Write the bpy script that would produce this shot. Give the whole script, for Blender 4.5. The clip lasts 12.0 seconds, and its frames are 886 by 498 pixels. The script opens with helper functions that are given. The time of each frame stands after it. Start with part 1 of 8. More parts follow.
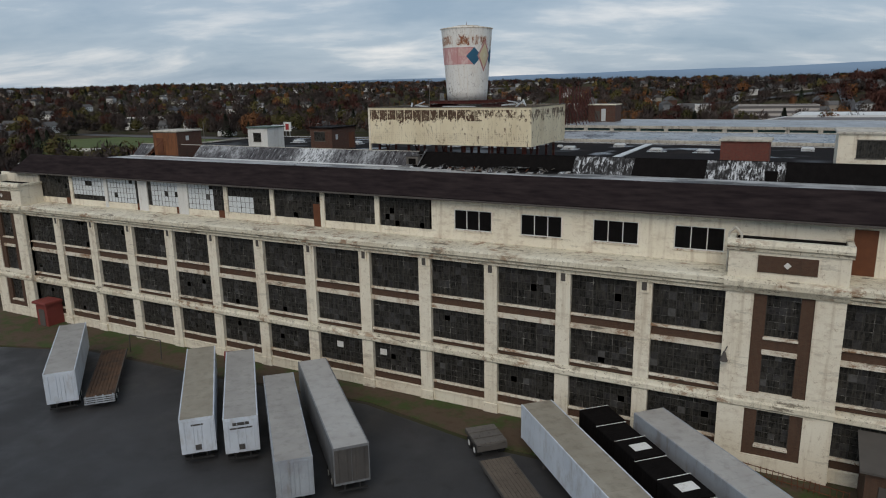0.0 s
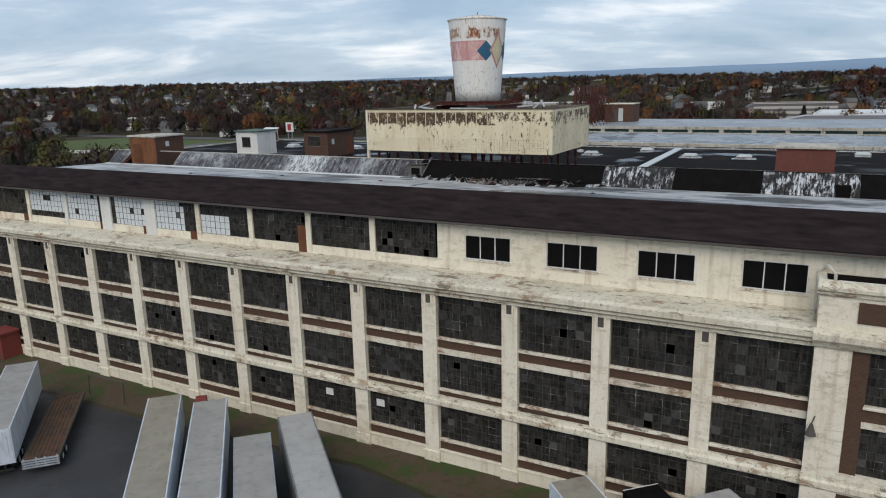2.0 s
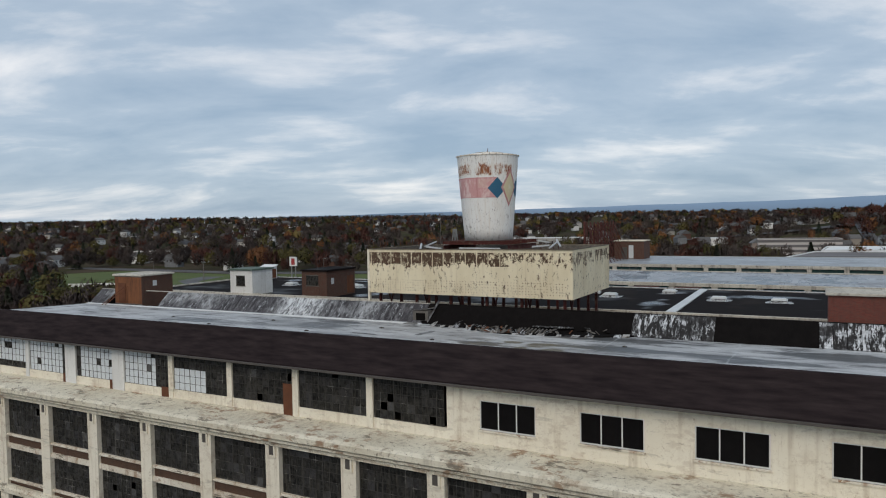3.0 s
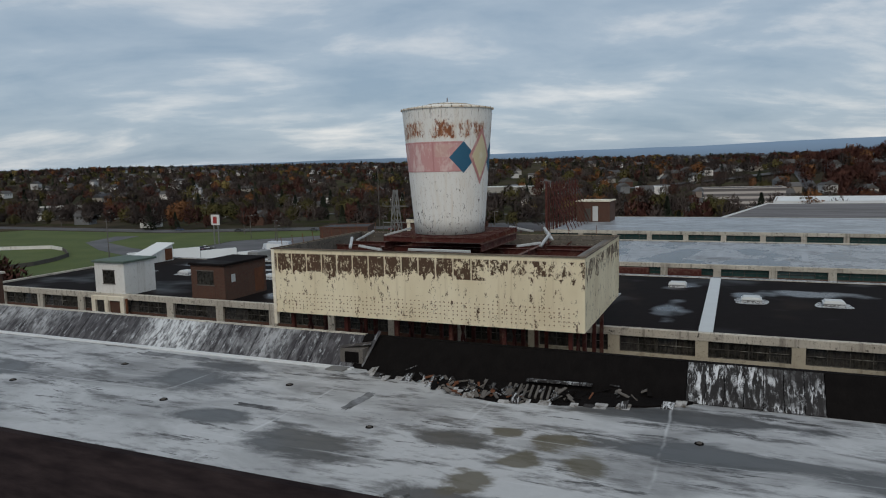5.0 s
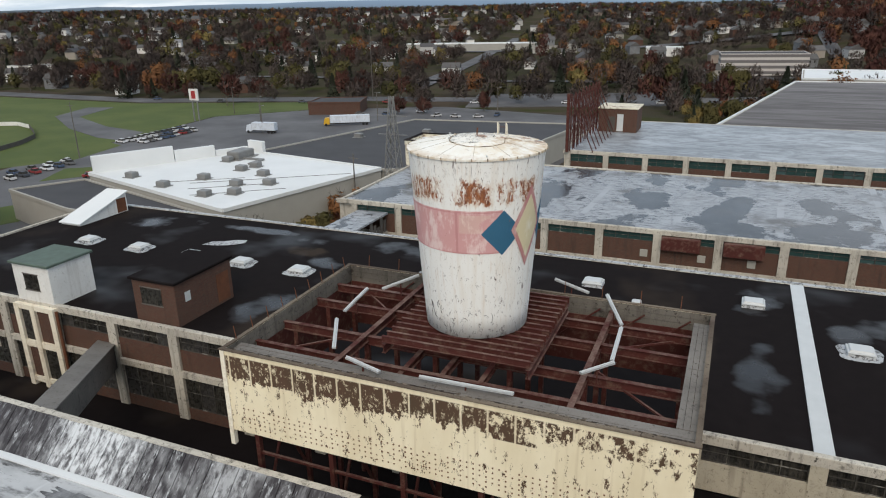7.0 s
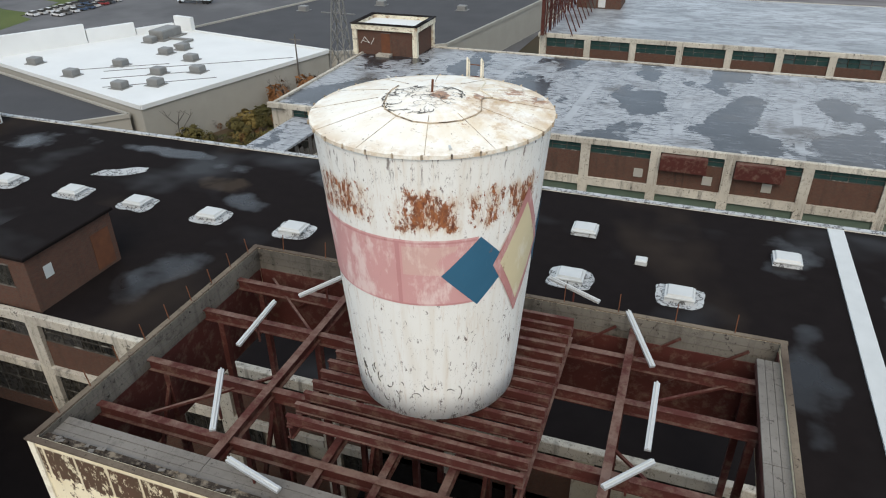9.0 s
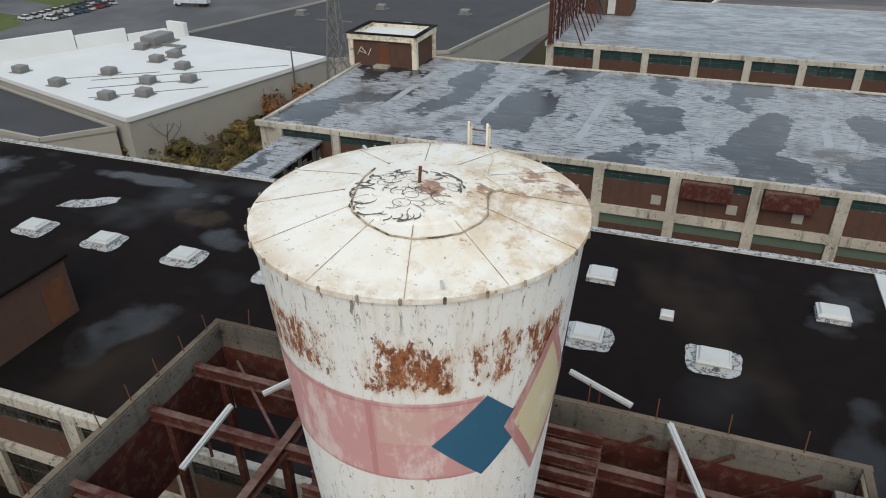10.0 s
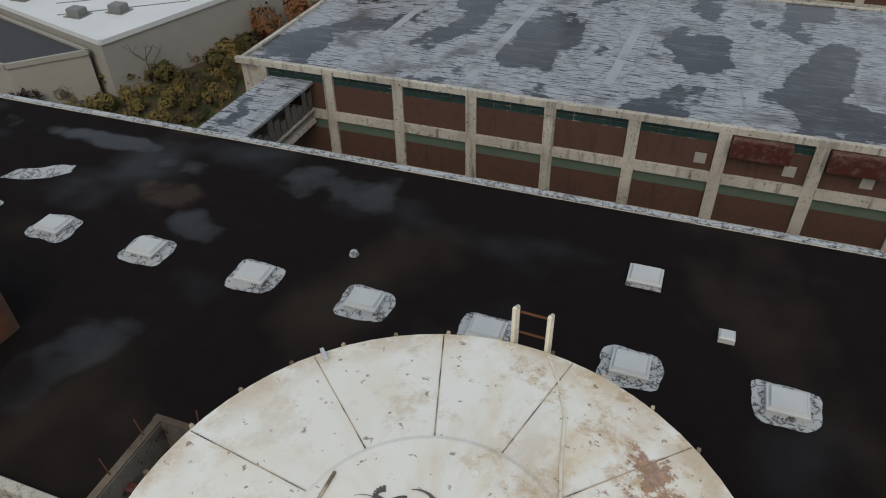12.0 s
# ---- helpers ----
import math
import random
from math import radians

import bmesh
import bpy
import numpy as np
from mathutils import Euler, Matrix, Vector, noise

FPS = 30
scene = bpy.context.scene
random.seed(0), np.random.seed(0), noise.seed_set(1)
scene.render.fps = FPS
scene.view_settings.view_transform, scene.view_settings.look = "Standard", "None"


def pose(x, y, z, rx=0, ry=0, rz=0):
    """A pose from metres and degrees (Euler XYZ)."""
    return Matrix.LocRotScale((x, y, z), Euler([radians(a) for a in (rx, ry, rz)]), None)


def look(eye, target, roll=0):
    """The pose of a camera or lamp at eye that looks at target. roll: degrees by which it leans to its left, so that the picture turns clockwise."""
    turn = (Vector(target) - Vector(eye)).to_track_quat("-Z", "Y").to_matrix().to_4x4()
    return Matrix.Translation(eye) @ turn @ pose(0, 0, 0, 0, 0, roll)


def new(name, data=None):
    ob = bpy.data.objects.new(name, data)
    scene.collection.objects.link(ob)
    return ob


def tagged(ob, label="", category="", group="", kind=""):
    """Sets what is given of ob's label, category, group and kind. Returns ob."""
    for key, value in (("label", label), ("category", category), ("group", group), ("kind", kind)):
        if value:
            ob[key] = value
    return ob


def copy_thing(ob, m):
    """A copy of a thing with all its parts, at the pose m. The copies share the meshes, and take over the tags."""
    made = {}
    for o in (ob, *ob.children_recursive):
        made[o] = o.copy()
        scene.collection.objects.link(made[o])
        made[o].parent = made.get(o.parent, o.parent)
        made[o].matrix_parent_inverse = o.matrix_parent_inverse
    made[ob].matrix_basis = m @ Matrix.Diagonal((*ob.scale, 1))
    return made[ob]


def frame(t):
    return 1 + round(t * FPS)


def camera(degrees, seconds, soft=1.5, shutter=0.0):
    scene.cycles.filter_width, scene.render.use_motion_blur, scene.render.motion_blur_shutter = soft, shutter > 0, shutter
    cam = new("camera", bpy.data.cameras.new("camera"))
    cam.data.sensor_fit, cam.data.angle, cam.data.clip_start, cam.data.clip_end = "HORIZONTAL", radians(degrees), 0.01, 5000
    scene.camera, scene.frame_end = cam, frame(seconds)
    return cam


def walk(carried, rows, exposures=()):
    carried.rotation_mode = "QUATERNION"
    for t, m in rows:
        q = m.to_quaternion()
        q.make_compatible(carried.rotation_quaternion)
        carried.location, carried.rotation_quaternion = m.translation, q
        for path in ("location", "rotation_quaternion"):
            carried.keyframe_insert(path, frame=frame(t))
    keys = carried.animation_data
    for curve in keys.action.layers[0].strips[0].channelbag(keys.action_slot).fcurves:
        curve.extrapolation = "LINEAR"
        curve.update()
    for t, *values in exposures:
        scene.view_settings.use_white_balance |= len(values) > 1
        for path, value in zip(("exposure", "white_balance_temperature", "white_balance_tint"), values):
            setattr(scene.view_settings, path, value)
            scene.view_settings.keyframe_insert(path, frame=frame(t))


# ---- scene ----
cam = camera(65.14, 12.0, soft=1.1)
ROWS = [
    (0, 0.052, 0.156, 28.576, 76.875, 0.991, 27.248),
    (0.5, -1.602, 3.694, 28.652, 76.818, 1.105, 27.431),
    (1, -2.977, 6.42, 28.635, 76.833, 1.126, 27.654),
    (1.5, -3.943, 8.058, 28.686, 76.721, 1.264, 27.685),
    (2, -5.162, 10.07, 28.67, 76.757, 1.227, 27.782),
    (2.5, -6.981, 13.129, 28.831, 76.608, 1.312, 27.777),
    (2.6, -7.426, 13.857, 28.873, 78.268, 1.254, 27.842),
    (2.7, -7.87, 14.585, 28.915, 81.366, 1.195, 27.908),
    (2.8, -8.315, 15.314, 28.958, 84.242, 1.137, 27.973),
    (2.9, -8.759, 16.042, 29.0, 87.119, 1.078, 28.039),
    (3, -9.204, 16.77, 29.042, 87.672, 1.02, 28.104),
    (3.1, -9.675, 17.739, 29.128, 84.3, 1.075, 28.185),
    (3.2, -10.145, 18.708, 29.213, 83.193, 1.13, 28.266),
    (4.8, -19.344, 35.569, 31.158, 83.019, 1.271, 22.987),
    (5, -20.655, 37.945, 31.861, 83.139, 1.399, 22.951),
    (5.5, -23.924, 44.079, 34.667, 80.322, 1.274, 23.197),
    (5.6, -24.46, 45.097, 35.306, 77.5, 1.224, 23.308),
    (5.7, -24.995, 46.115, 35.944, 75.1, 1.174, 23.418),
    (5.8, -25.531, 47.133, 36.583, 72.3, 1.125, 23.529),
    (5.9, -26.066, 48.151, 37.221, 71.1, 1.075, 23.639),
    (6, -26.602, 49.169, 37.86, 70.786, 1.025, 23.75),
    (6.5, -28.348, 52.547, 40.607, 70.772, 0.954, 23.876),
    (7, -29.299, 54.901, 42.395, 70.729, 0.931, 22.587),
    (7.1, -29.413, 55.266, 42.537, 70.269, 1.018, 19.1),
    (7.2, -29.526, 55.63, 42.679, 69.81, 1.106, 14.479),
    (7.3, -29.72, 56.14, 42.66, 68.4, 0.95, 12.2),
    (7.45, -30.06, 57.05, 42.6, 65.2, 0.7, 14.2),
    (7.6, -30.42, 58.05, 42.53, 62.0, 0.5, 18.2),
    (7.8, -30.95, 59.5, 42.45, 60.3, 0.42, 19.4),
    (8.8, -33.632, 67.1, 42.276, 59.998, 0.416, 19.466),
    (9, -34.165, 68.914, 42.291, 60.062, 0.506, 19.505),
    (9.5, -35.324, 72.675, 42.259, 60.029, 0.598, 19.578),
    (10, -35.997, 74.763, 42.252, 60.014, 0.59, 19.739),
    (10.1, -36.15, 75.14, 42.261, 60.0, 0.637, 19.793),
    (10.2, -36.302, 75.516, 42.27, 59.1, 0.685, 19.846),
    (10.3, -36.455, 75.893, 42.278, 57.3, 0.732, 19.9),
    (10.4, -36.607, 76.269, 42.287, 54.4, 0.78, 19.953),
    (10.5, -36.76, 76.646, 42.296, 52.699, 0.827, 20.007),
    (11, -37.633, 78.857, 42.359, 52.388, 0.811, 20.074),
    (11.5, -38.588, 81.365, 42.541, 52.314, 0.932, 20.023),
    (12, -39.35, 83.478, 42.778, 51.697, 1.063, 20.099),
]
EXPOSURES = [(0, -0.2, 6500, 10), (0.5, 0.08, 6500, 10), (1.0, 0.15, 6350, 10), (1.5, 0.15, 6350, 10), (2.5, 0.2, 6300, 10), (3.0, -0.02, 6450, 10), (3.1, -0.2, 6450, 10), (3.2, -0.36, 6450, 10), (4.8, -0.24, 6500, 9), (5.0, -0.26, 6500, 9), (5.5, -0.34, 6500, 10), (6.0, -0.1, 6650, 10), (6.3, 0.3, 6800, 10), (6.6, 0.42, 6700, 10), (7.0, 0.5, 6700, 10), (9.0, 0.65, 6650, 9), (9.5, 0.55, 6650, 9), (10.0, 0.36, 6700, 9), (10.5, 0.16, 6700, 9), (11.0, -0.08, 6750, 9), (11.5, -0.2, 6750, 9), (12.0, -0.1, 6750, 10)]
walk(cam, [(t, pose(x, y, z, rx, ry, rz)) for t, x, y, z, rx, ry, rz in ROWS], EXPOSURES)

# ---- world and light ----
SUN_EL, SUN_AZ = radians(42), radians(165)
world = bpy.data.worlds.new("overcast_sky")
scene.world = world
world.use_nodes = True
wt = world.node_tree
wt.nodes.clear()


def wnode(kind, **sets):
    n = wt.nodes.new(kind)
    for key, value in sets.items():
        n.inputs[key].default_value = value
    return n


w_out = wnode("ShaderNodeOutputWorld")
w_bg = wnode("ShaderNodeBackground", Strength=0.12)
w_sky = wnode("ShaderNodeTexSky")
w_sky.sky_type, w_sky.sun_disc = "NISHITA", False
w_sky.sun_elevation, w_sky.sun_rotation = SUN_EL, SUN_AZ
w_tc = wnode("ShaderNodeTexCoord")
w_sep = wnode("ShaderNodeSeparateXYZ")
wt.links.new(w_tc.outputs["Generated"], w_sep.inputs[0])
w_abs = wnode("ShaderNodeMath")
w_abs.operation = "ABSOLUTE"
wt.links.new(w_sep.outputs["Z"], w_abs.inputs[0])
w_add = wnode("ShaderNodeMath")
w_add.operation = "ADD"
w_add.inputs[1].default_value = 0.22
wt.links.new(w_abs.outputs[0], w_add.inputs[0])
w_div = wnode("ShaderNodeVectorMath")
w_div.operation = "DIVIDE"
wt.links.new(w_tc.outputs["Generated"], w_div.inputs[0])
w_comb = wnode("ShaderNodeCombineXYZ", Z=1.0)
wt.links.new(w_add.outputs[0], w_comb.inputs[0])
wt.links.new(w_add.outputs[0], w_comb.inputs[1])
wt.links.new(w_comb.outputs[0], w_div.inputs[1])
w_map = wnode("ShaderNodeMapping")
w_map.inputs["Scale"].default_value = (0.72, 1.15, 0.0)
w_turn = wnode("ShaderNodeMapping")
w_turn.inputs["Rotation"].default_value = (0, 0, radians(-25))
wt.links.new(w_div.outputs[0], w_turn.inputs[0])
wt.links.new(w_turn.outputs[0], w_map.inputs[0])
w_n1 = wnode("ShaderNodeTexNoise", Scale=1.6, Detail=9.0, Roughness=0.56, Distortion=0.25)
wt.links.new(w_map.outputs[0], w_n1.inputs["Vector"])
w_r1 = wnode("ShaderNodeValToRGB")
w_r1.color_ramp.elements[0].position, w_r1.color_ramp.elements[1].position = 0.33, 0.69
wt.links.new(w_n1.outputs["Fac"], w_r1.inputs[0])
w_cloud = wnode("ShaderNodeValToRGB")
els = w_cloud.color_ramp.elements
els[0].position, els[0].color = 0.0, (2.7, 3.6, 4.65, 1)
els[1].position, els[1].color = 1.0, (7.5, 7.55, 7.65, 1)
mid = els.new(0.5)
mid.color = (3.8, 4.6, 5.5, 1)
wt.links.new(w_r1.outputs[0], w_cloud.inputs[0])
w_mix = wnode("ShaderNodeMix")
w_mix.data_type = "RGBA"
w_mix.inputs[0].default_value = 0.88
wt.links.new(w_sky.outputs[0], w_mix.inputs[6])
wt.links.new(w_cloud.outputs[0], w_mix.inputs[7])
wt.links.new(w_mix.outputs[2], w_bg.inputs["Color"])
wt.links.new(w_bg.outputs[0], w_out.inputs[0])

sun_data = bpy.data.lights.new("sun", "SUN")
sun_data.energy, sun_data.angle, sun_data.color = 1.4, radians(40), (1.0, 0.87, 0.72)
sun = new("sun", sun_data)
sun.matrix_world = look((0, 0, 200), (math.sin(SUN_AZ) * -100, math.cos(SUN_AZ) * -100, 200 - 100 * math.tan(SUN_EL)))


# ---- materials ----
class Mat:
    """A procedural material, laid out in world metres."""

    def __init__(self, name):
        self.m = bpy.data.materials.new(name)
        self.m.use_nodes = True
        self.t = self.m.node_tree
        self.b = self.t.nodes["Principled BSDF"]
        self.pos = self.t.nodes.new("ShaderNodeNewGeometry").outputs["Position"]

    def put(self, sock, value):
        if hasattr(value, "links"):
            self.t.links.new(value, sock)
        elif isinstance(value, tuple) and len(value) == 3 and sock.type == "RGBA":
            sock.default_value = (*value, 1)
        else:
            sock.default_value = value

    def vec(self, stretch, shift=(0, 0, 0), base=None):
        n = self.t.nodes.new("ShaderNodeMapping")
        n.inputs["Scale"].default_value = stretch
        n.inputs["Location"].default_value = shift
        self.t.links.new(base or self.pos, n.inputs[0])
        return n.outputs[0]

    def noise(self, scale, detail=4.0, stretch=None, rough=0.55, shift=(0, 0, 0), distort=0.0):
        n = self.t.nodes.new("ShaderNodeTexNoise")
        n.inputs["Scale"].default_value, n.inputs["Detail"].default_value = scale, detail
        n.inputs["Roughness"].default_value, n.inputs["Distortion"].default_value = rough, distort
        self.t.links.new(self.vec(stretch or (1, 1, 1), shift), n.inputs["Vector"])
        return n.outputs["Fac"]

    def ramp(self, fac, *stops):
        n = self.t.nodes.new("ShaderNodeValToRGB")
        e = n.color_ramp.elements
        while len(e) < len(stops):
            e.new(0.5)
        for el, (p, c) in zip(e, stops):
            el.position = p
            el.color = (c, c, c, 1) if isinstance(c, (int, float)) else (*c, 1)
        self.put(n.inputs[0], fac)
        return n.outputs[0]

    def mix(self, fac, a, b, mode="MIX"):
        n = self.t.nodes.new("ShaderNodeMix")
        n.data_type, n.blend_type = "RGBA", mode
        self.put(n.inputs[0], fac)
        self.put(n.inputs[6], a)
        self.put(n.inputs[7], b)
        return n.outputs[2]

    def math(self, op, a, b=0.0, clamp=False):
        n = self.t.nodes.new("ShaderNodeMath")
        n.operation, n.use_clamp = op, clamp
        self.put(n.inputs[0], a)
        self.put(n.inputs[1], b)
        return n.outputs[0]

    def axis(self, which):
        n = self.t.nodes.new("ShaderNodeSeparateXYZ")
        self.t.links.new(self.pos, n.inputs[0])
        return n.outputs[which]

    def random(self):
        return self.t.nodes.new("ShaderNodeObjectInfo").outputs["Random"]

    def island(self):
        return self.t.nodes.new("ShaderNodeNewGeometry").outputs["Random Per Island"]

    def done(self, color, rough=0.8, metal=0.0, bump=None, strength=0.3, distance=0.02, spec=0.3):
        self.put(self.b.inputs["Base Color"], color)
        self.put(self.b.inputs["Roughness"], rough)
        self.put(self.b.inputs["Metallic"], metal)
        self.put(self.b.inputs["Specular IOR Level"], spec)
        if bump is not None:
            n = self.t.nodes.new("ShaderNodeBump")
            n.inputs["Strength"].default_value, n.inputs["Distance"].default_value = strength, distance
            self.t.links.new(bump, n.inputs["Height"])
            self.t.links.new(n.outputs[0], self.b.inputs["Normal"])
        return self.m


def painted(name, light, dark, stain, amount=0.5, streak=0.5, rough=0.75, rust=0.0):
    """Weathered paint or concrete: broad fading, fine grain, dirty runs down the wall and blotches."""
    m = Mat(name)
    c = m.mix(m.ramp(m.noise(0.25, 3), (0.35, 0), (0.7, 1)), light, dark)
    c = m.mix(m.math("MULTIPLY", m.ramp(m.noise(9, 3), (0.3, 0), (0.8, 1)), 0.25), c, dark)
    runs = m.ramp(m.noise(1.0, 5, (2.2, 2.2, 0.16)), (0.54, 0), (0.74, 1))
    c = m.mix(m.math("MULTIPLY", runs, streak), c, stain)
    spots = m.ramp(m.noise(0.9, 6, (1, 1, 1.4), 0.68), (0.6, 0), (0.72, 1))
    c = m.mix(m.math("MULTIPLY", spots, amount), c, stain)
    flecks = m.ramp(m.noise(3.6, 9, (1, 1, 0.7), 0.78, (5, 3, 1)), (0.59, 0), (0.615, 1))
    c = m.mix(m.math("MULTIPLY", flecks, min(1.0, amount * 1.4)), c, stain)
    cracks = m.ramp(m.math("ABSOLUTE", m.math("SUBTRACT", m.noise(1.1, 7, (1, 1, 0.8), 0.66, (2, 9, 4)), 0.5)), (0.0, 1), (0.006, 0))
    c = m.mix(m.math("MULTIPLY", cracks, min(0.8, amount)), c, stain)
    if rust:
        where = m.ramp(m.noise(0.23, 3, (1, 1, 1.2), 0.5, (7, 7, 3)), (0.46, 0), (0.60, 1))
        bleed = m.ramp(m.noise(1.3, 8, (0.8, 1, 1.5), 0.72, (1, 2, 6)), (0.50, 0), (0.58, 1))
        c = m.mix(m.math("MULTIPLY", m.math("MULTIPLY", where, bleed), rust), c, m.mix(m.noise(4, 5), (0.30, 0.13, 0.045), (0.13, 0.075, 0.04)))
        lost = m.ramp(m.noise(0.8, 8, (0.45, 1, 2.2), 0.74, (3, 8, 2)), (0.585, 0), (0.61, 1))
        c = m.mix(m.math("MULTIPLY", lost, min(1.0, rust * 1.2)), c, (0.19, 0.165, 0.125))
    return m.done(c, rough, bump=m.noise(14, 4), strength=0.25, distance=0.01)


def bricks(name, a, b, mortar, fade=(0.3, 0.26, 0.23)):
    m = Mat(name)
    n = m.t.nodes.new("ShaderNodeTexBrick")
    s = m.t.nodes.new("ShaderNodeCombineXYZ")
    m.t.links.new(m.math("ADD", m.axis("X"), m.axis("Y")), s.inputs[0])
    m.t.links.new(m.axis("Z"), s.inputs[1])
    m.t.links.new(s.outputs[0], n.inputs["Vector"])
    n.inputs["Scale"].default_value = 1.0
    n.inputs["Brick Width"].default_value, n.inputs["Row Height"].default_value = 0.22, 0.075
    n.inputs["Mortar Size"].default_value = 0.008
    n.inputs["Color1"].default_value, n.inputs["Color2"].default_value = (*a, 1), (*b, 1)
    n.inputs["Mortar"].default_value = (*mortar, 1)
    c = m.mix(m.math("MULTIPLY", m.ramp(m.noise(0.5, 5), (0.45, 0), (0.75, 1)), 0.45), n.outputs["Color"], fade)
    c = m.mix(m.math("MULTIPLY", m.ramp(m.noise(1.2, 4, (2, 2, 0.2)), (0.55, 0), (0.75, 1)), 0.4), c, (0.03, 0.025, 0.02))
    return m.done(c, 0.9, bump=n.outputs["Fac"], strength=0.3, distance=-0.01)


CREAM = painted("cream_paint", (0.80, 0.755, 0.63), (0.73, 0.67, 0.54), (0.34, 0.25, 0.155), 0.36, 0.45, rust=0.22)
LEDGE = painted("cornice_concrete", (0.72, 0.68, 0.555), (0.60, 0.55, 0.43), (0.15, 0.12, 0.08), 0.7, 0.45, rust=0.75)
SILL = painted("sill_paint", (0.74, 0.70, 0.60), (0.60, 0.54, 0.43), (0.25, 0.12, 0.05), 0.75, 0.7, rust=0.85)
WHITEP = painted("white_paint", (0.74, 0.74, 0.71), (0.62, 0.62, 0.60), (0.3, 0.27, 0.22), 0.35, 0.4)
CONC = painted("old_concrete", (0.55, 0.52, 0.45), (0.38, 0.35, 0.30), (0.06, 0.056, 0.048), 0.85, 0.75, 0.9)
DCREAM = painted("dirty_cream_render", (0.47, 0.43, 0.34), (0.37, 0.335, 0.26), (0.13, 0.115, 0.085), 0.6, 0.6, 0.85)
GREYWOOD = painted("grey_boards", (0.16, 0.145, 0.13), (0.09, 0.083, 0.076), (0.03, 0.027, 0.024), 0.7, 0.2, 0.9)
BRICK = bricks("red_brick", (0.108, 0.047, 0.031), (0.074, 0.035, 0.025), (0.09, 0.074, 0.06), (0.088, 0.05, 0.036))
BROWN = bricks("brown_brick", (0.095, 0.05, 0.031), (0.07, 0.037, 0.024), (0.10, 0.075, 0.055), (0.085, 0.052, 0.036))

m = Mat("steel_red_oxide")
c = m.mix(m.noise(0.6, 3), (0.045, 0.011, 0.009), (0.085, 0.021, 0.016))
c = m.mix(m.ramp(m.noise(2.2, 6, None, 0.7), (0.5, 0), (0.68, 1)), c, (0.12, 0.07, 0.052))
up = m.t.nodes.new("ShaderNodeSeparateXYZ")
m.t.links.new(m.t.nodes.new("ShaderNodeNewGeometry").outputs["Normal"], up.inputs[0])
# paler tint on faces that point up, broken up by noise
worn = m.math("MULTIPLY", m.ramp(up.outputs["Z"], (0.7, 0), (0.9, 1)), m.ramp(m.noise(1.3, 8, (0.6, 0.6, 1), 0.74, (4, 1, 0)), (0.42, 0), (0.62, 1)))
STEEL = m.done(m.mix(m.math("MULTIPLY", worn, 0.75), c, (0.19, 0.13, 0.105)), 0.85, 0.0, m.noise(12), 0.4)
m = Mat("rusted_steel")
RUST = m.done(m.mix(m.noise(1.6, 6), (0.17, 0.065, 0.03), (0.08, 0.034, 0.02)), 0.9, 0.0, m.noise(18), 0.4)
m = Mat("black_shingle")
SHINGLE = m.done(m.mix(m.ramp(m.noise(1.2, 4, (0.4, 1, 3)), (0.3, 0), (0.75, 1)), (0.014, 0.0105, 0.0115), (0.036, 0.027, 0.027)), 0.95, 0.0, m.noise(9, 3, (1, 3, 3)), 0.5, spec=0.05)
# black sheeting; also painted-in dark for the roof hole, dormer and tower recess
m = Mat("black_membrane_and_recess_dark")
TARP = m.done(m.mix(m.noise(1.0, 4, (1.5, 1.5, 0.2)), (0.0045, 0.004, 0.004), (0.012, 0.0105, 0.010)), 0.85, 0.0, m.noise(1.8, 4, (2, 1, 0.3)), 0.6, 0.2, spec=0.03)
GREY_STAINS = [(-51.8, 70.5, 3.0, 1.9), (-50.5, 73.6, 3.2, 1.0), (-38.1, 63.5, 2.8, 1.6), (-45.9, 65.0, 2.0, 0.9), (-22.0, 68.4, 6.0, 1.2), (-14.0, 67.6, 5.0, 1.2), (-24.0, 73.6, 6.5, 1.1), (-33.0, 66.5, 2.2, 1.2), (-66.0, 68.0, 3.5, 1.4), (-8.0, 72.0, 6.0, 1.5), (-60.0, 62.0, 3.0, 1.2), (-30.0, 60.5, 2.5, 1.0)]
MOSS_STAINS = [(-28.0, 68.0, 1.3, 1.1), (-26.2, 65.6, 0.9, 1.6), (-30.4, 68.3, 0.7, 0.7), (-30.2, 62.3, 1.0, 1.2), (-29.0, 65.2, 0.8, 0.9)]
m = Mat("white_coated_roof")
warp = m.math("MULTIPLY", m.math("SUBTRACT", m.noise(0.35, 6, (0.6, 1.3, 1), 0.68, (0, 0, 0), 0.6), 0.5), 6.5)


def stain(x, y, rx, ry):
    """How near a point of the roof lies to the middle of a stain, with a wandering edge."""
    a = m.math("DIVIDE", m.math("SUBTRACT", m.axis("X"), x), rx)
    b = m.math("DIVIDE", m.math("SUBTRACT", m.axis("Y"), y), ry)
    d = m.math("SQRT", m.math("ADD", m.math("MULTIPLY", a, a), m.math("MULTIPLY", b, b)))
    return m.math("SUBTRACT", 1.3, m.math("ADD", d, m.math("MULTIPLY", warp, 0.6)), True)


def stains(rows):
    out = stain(*rows[0])
    for row in rows[1:]:
        out = m.math("MAXIMUM", out, stain(*row))
    return out


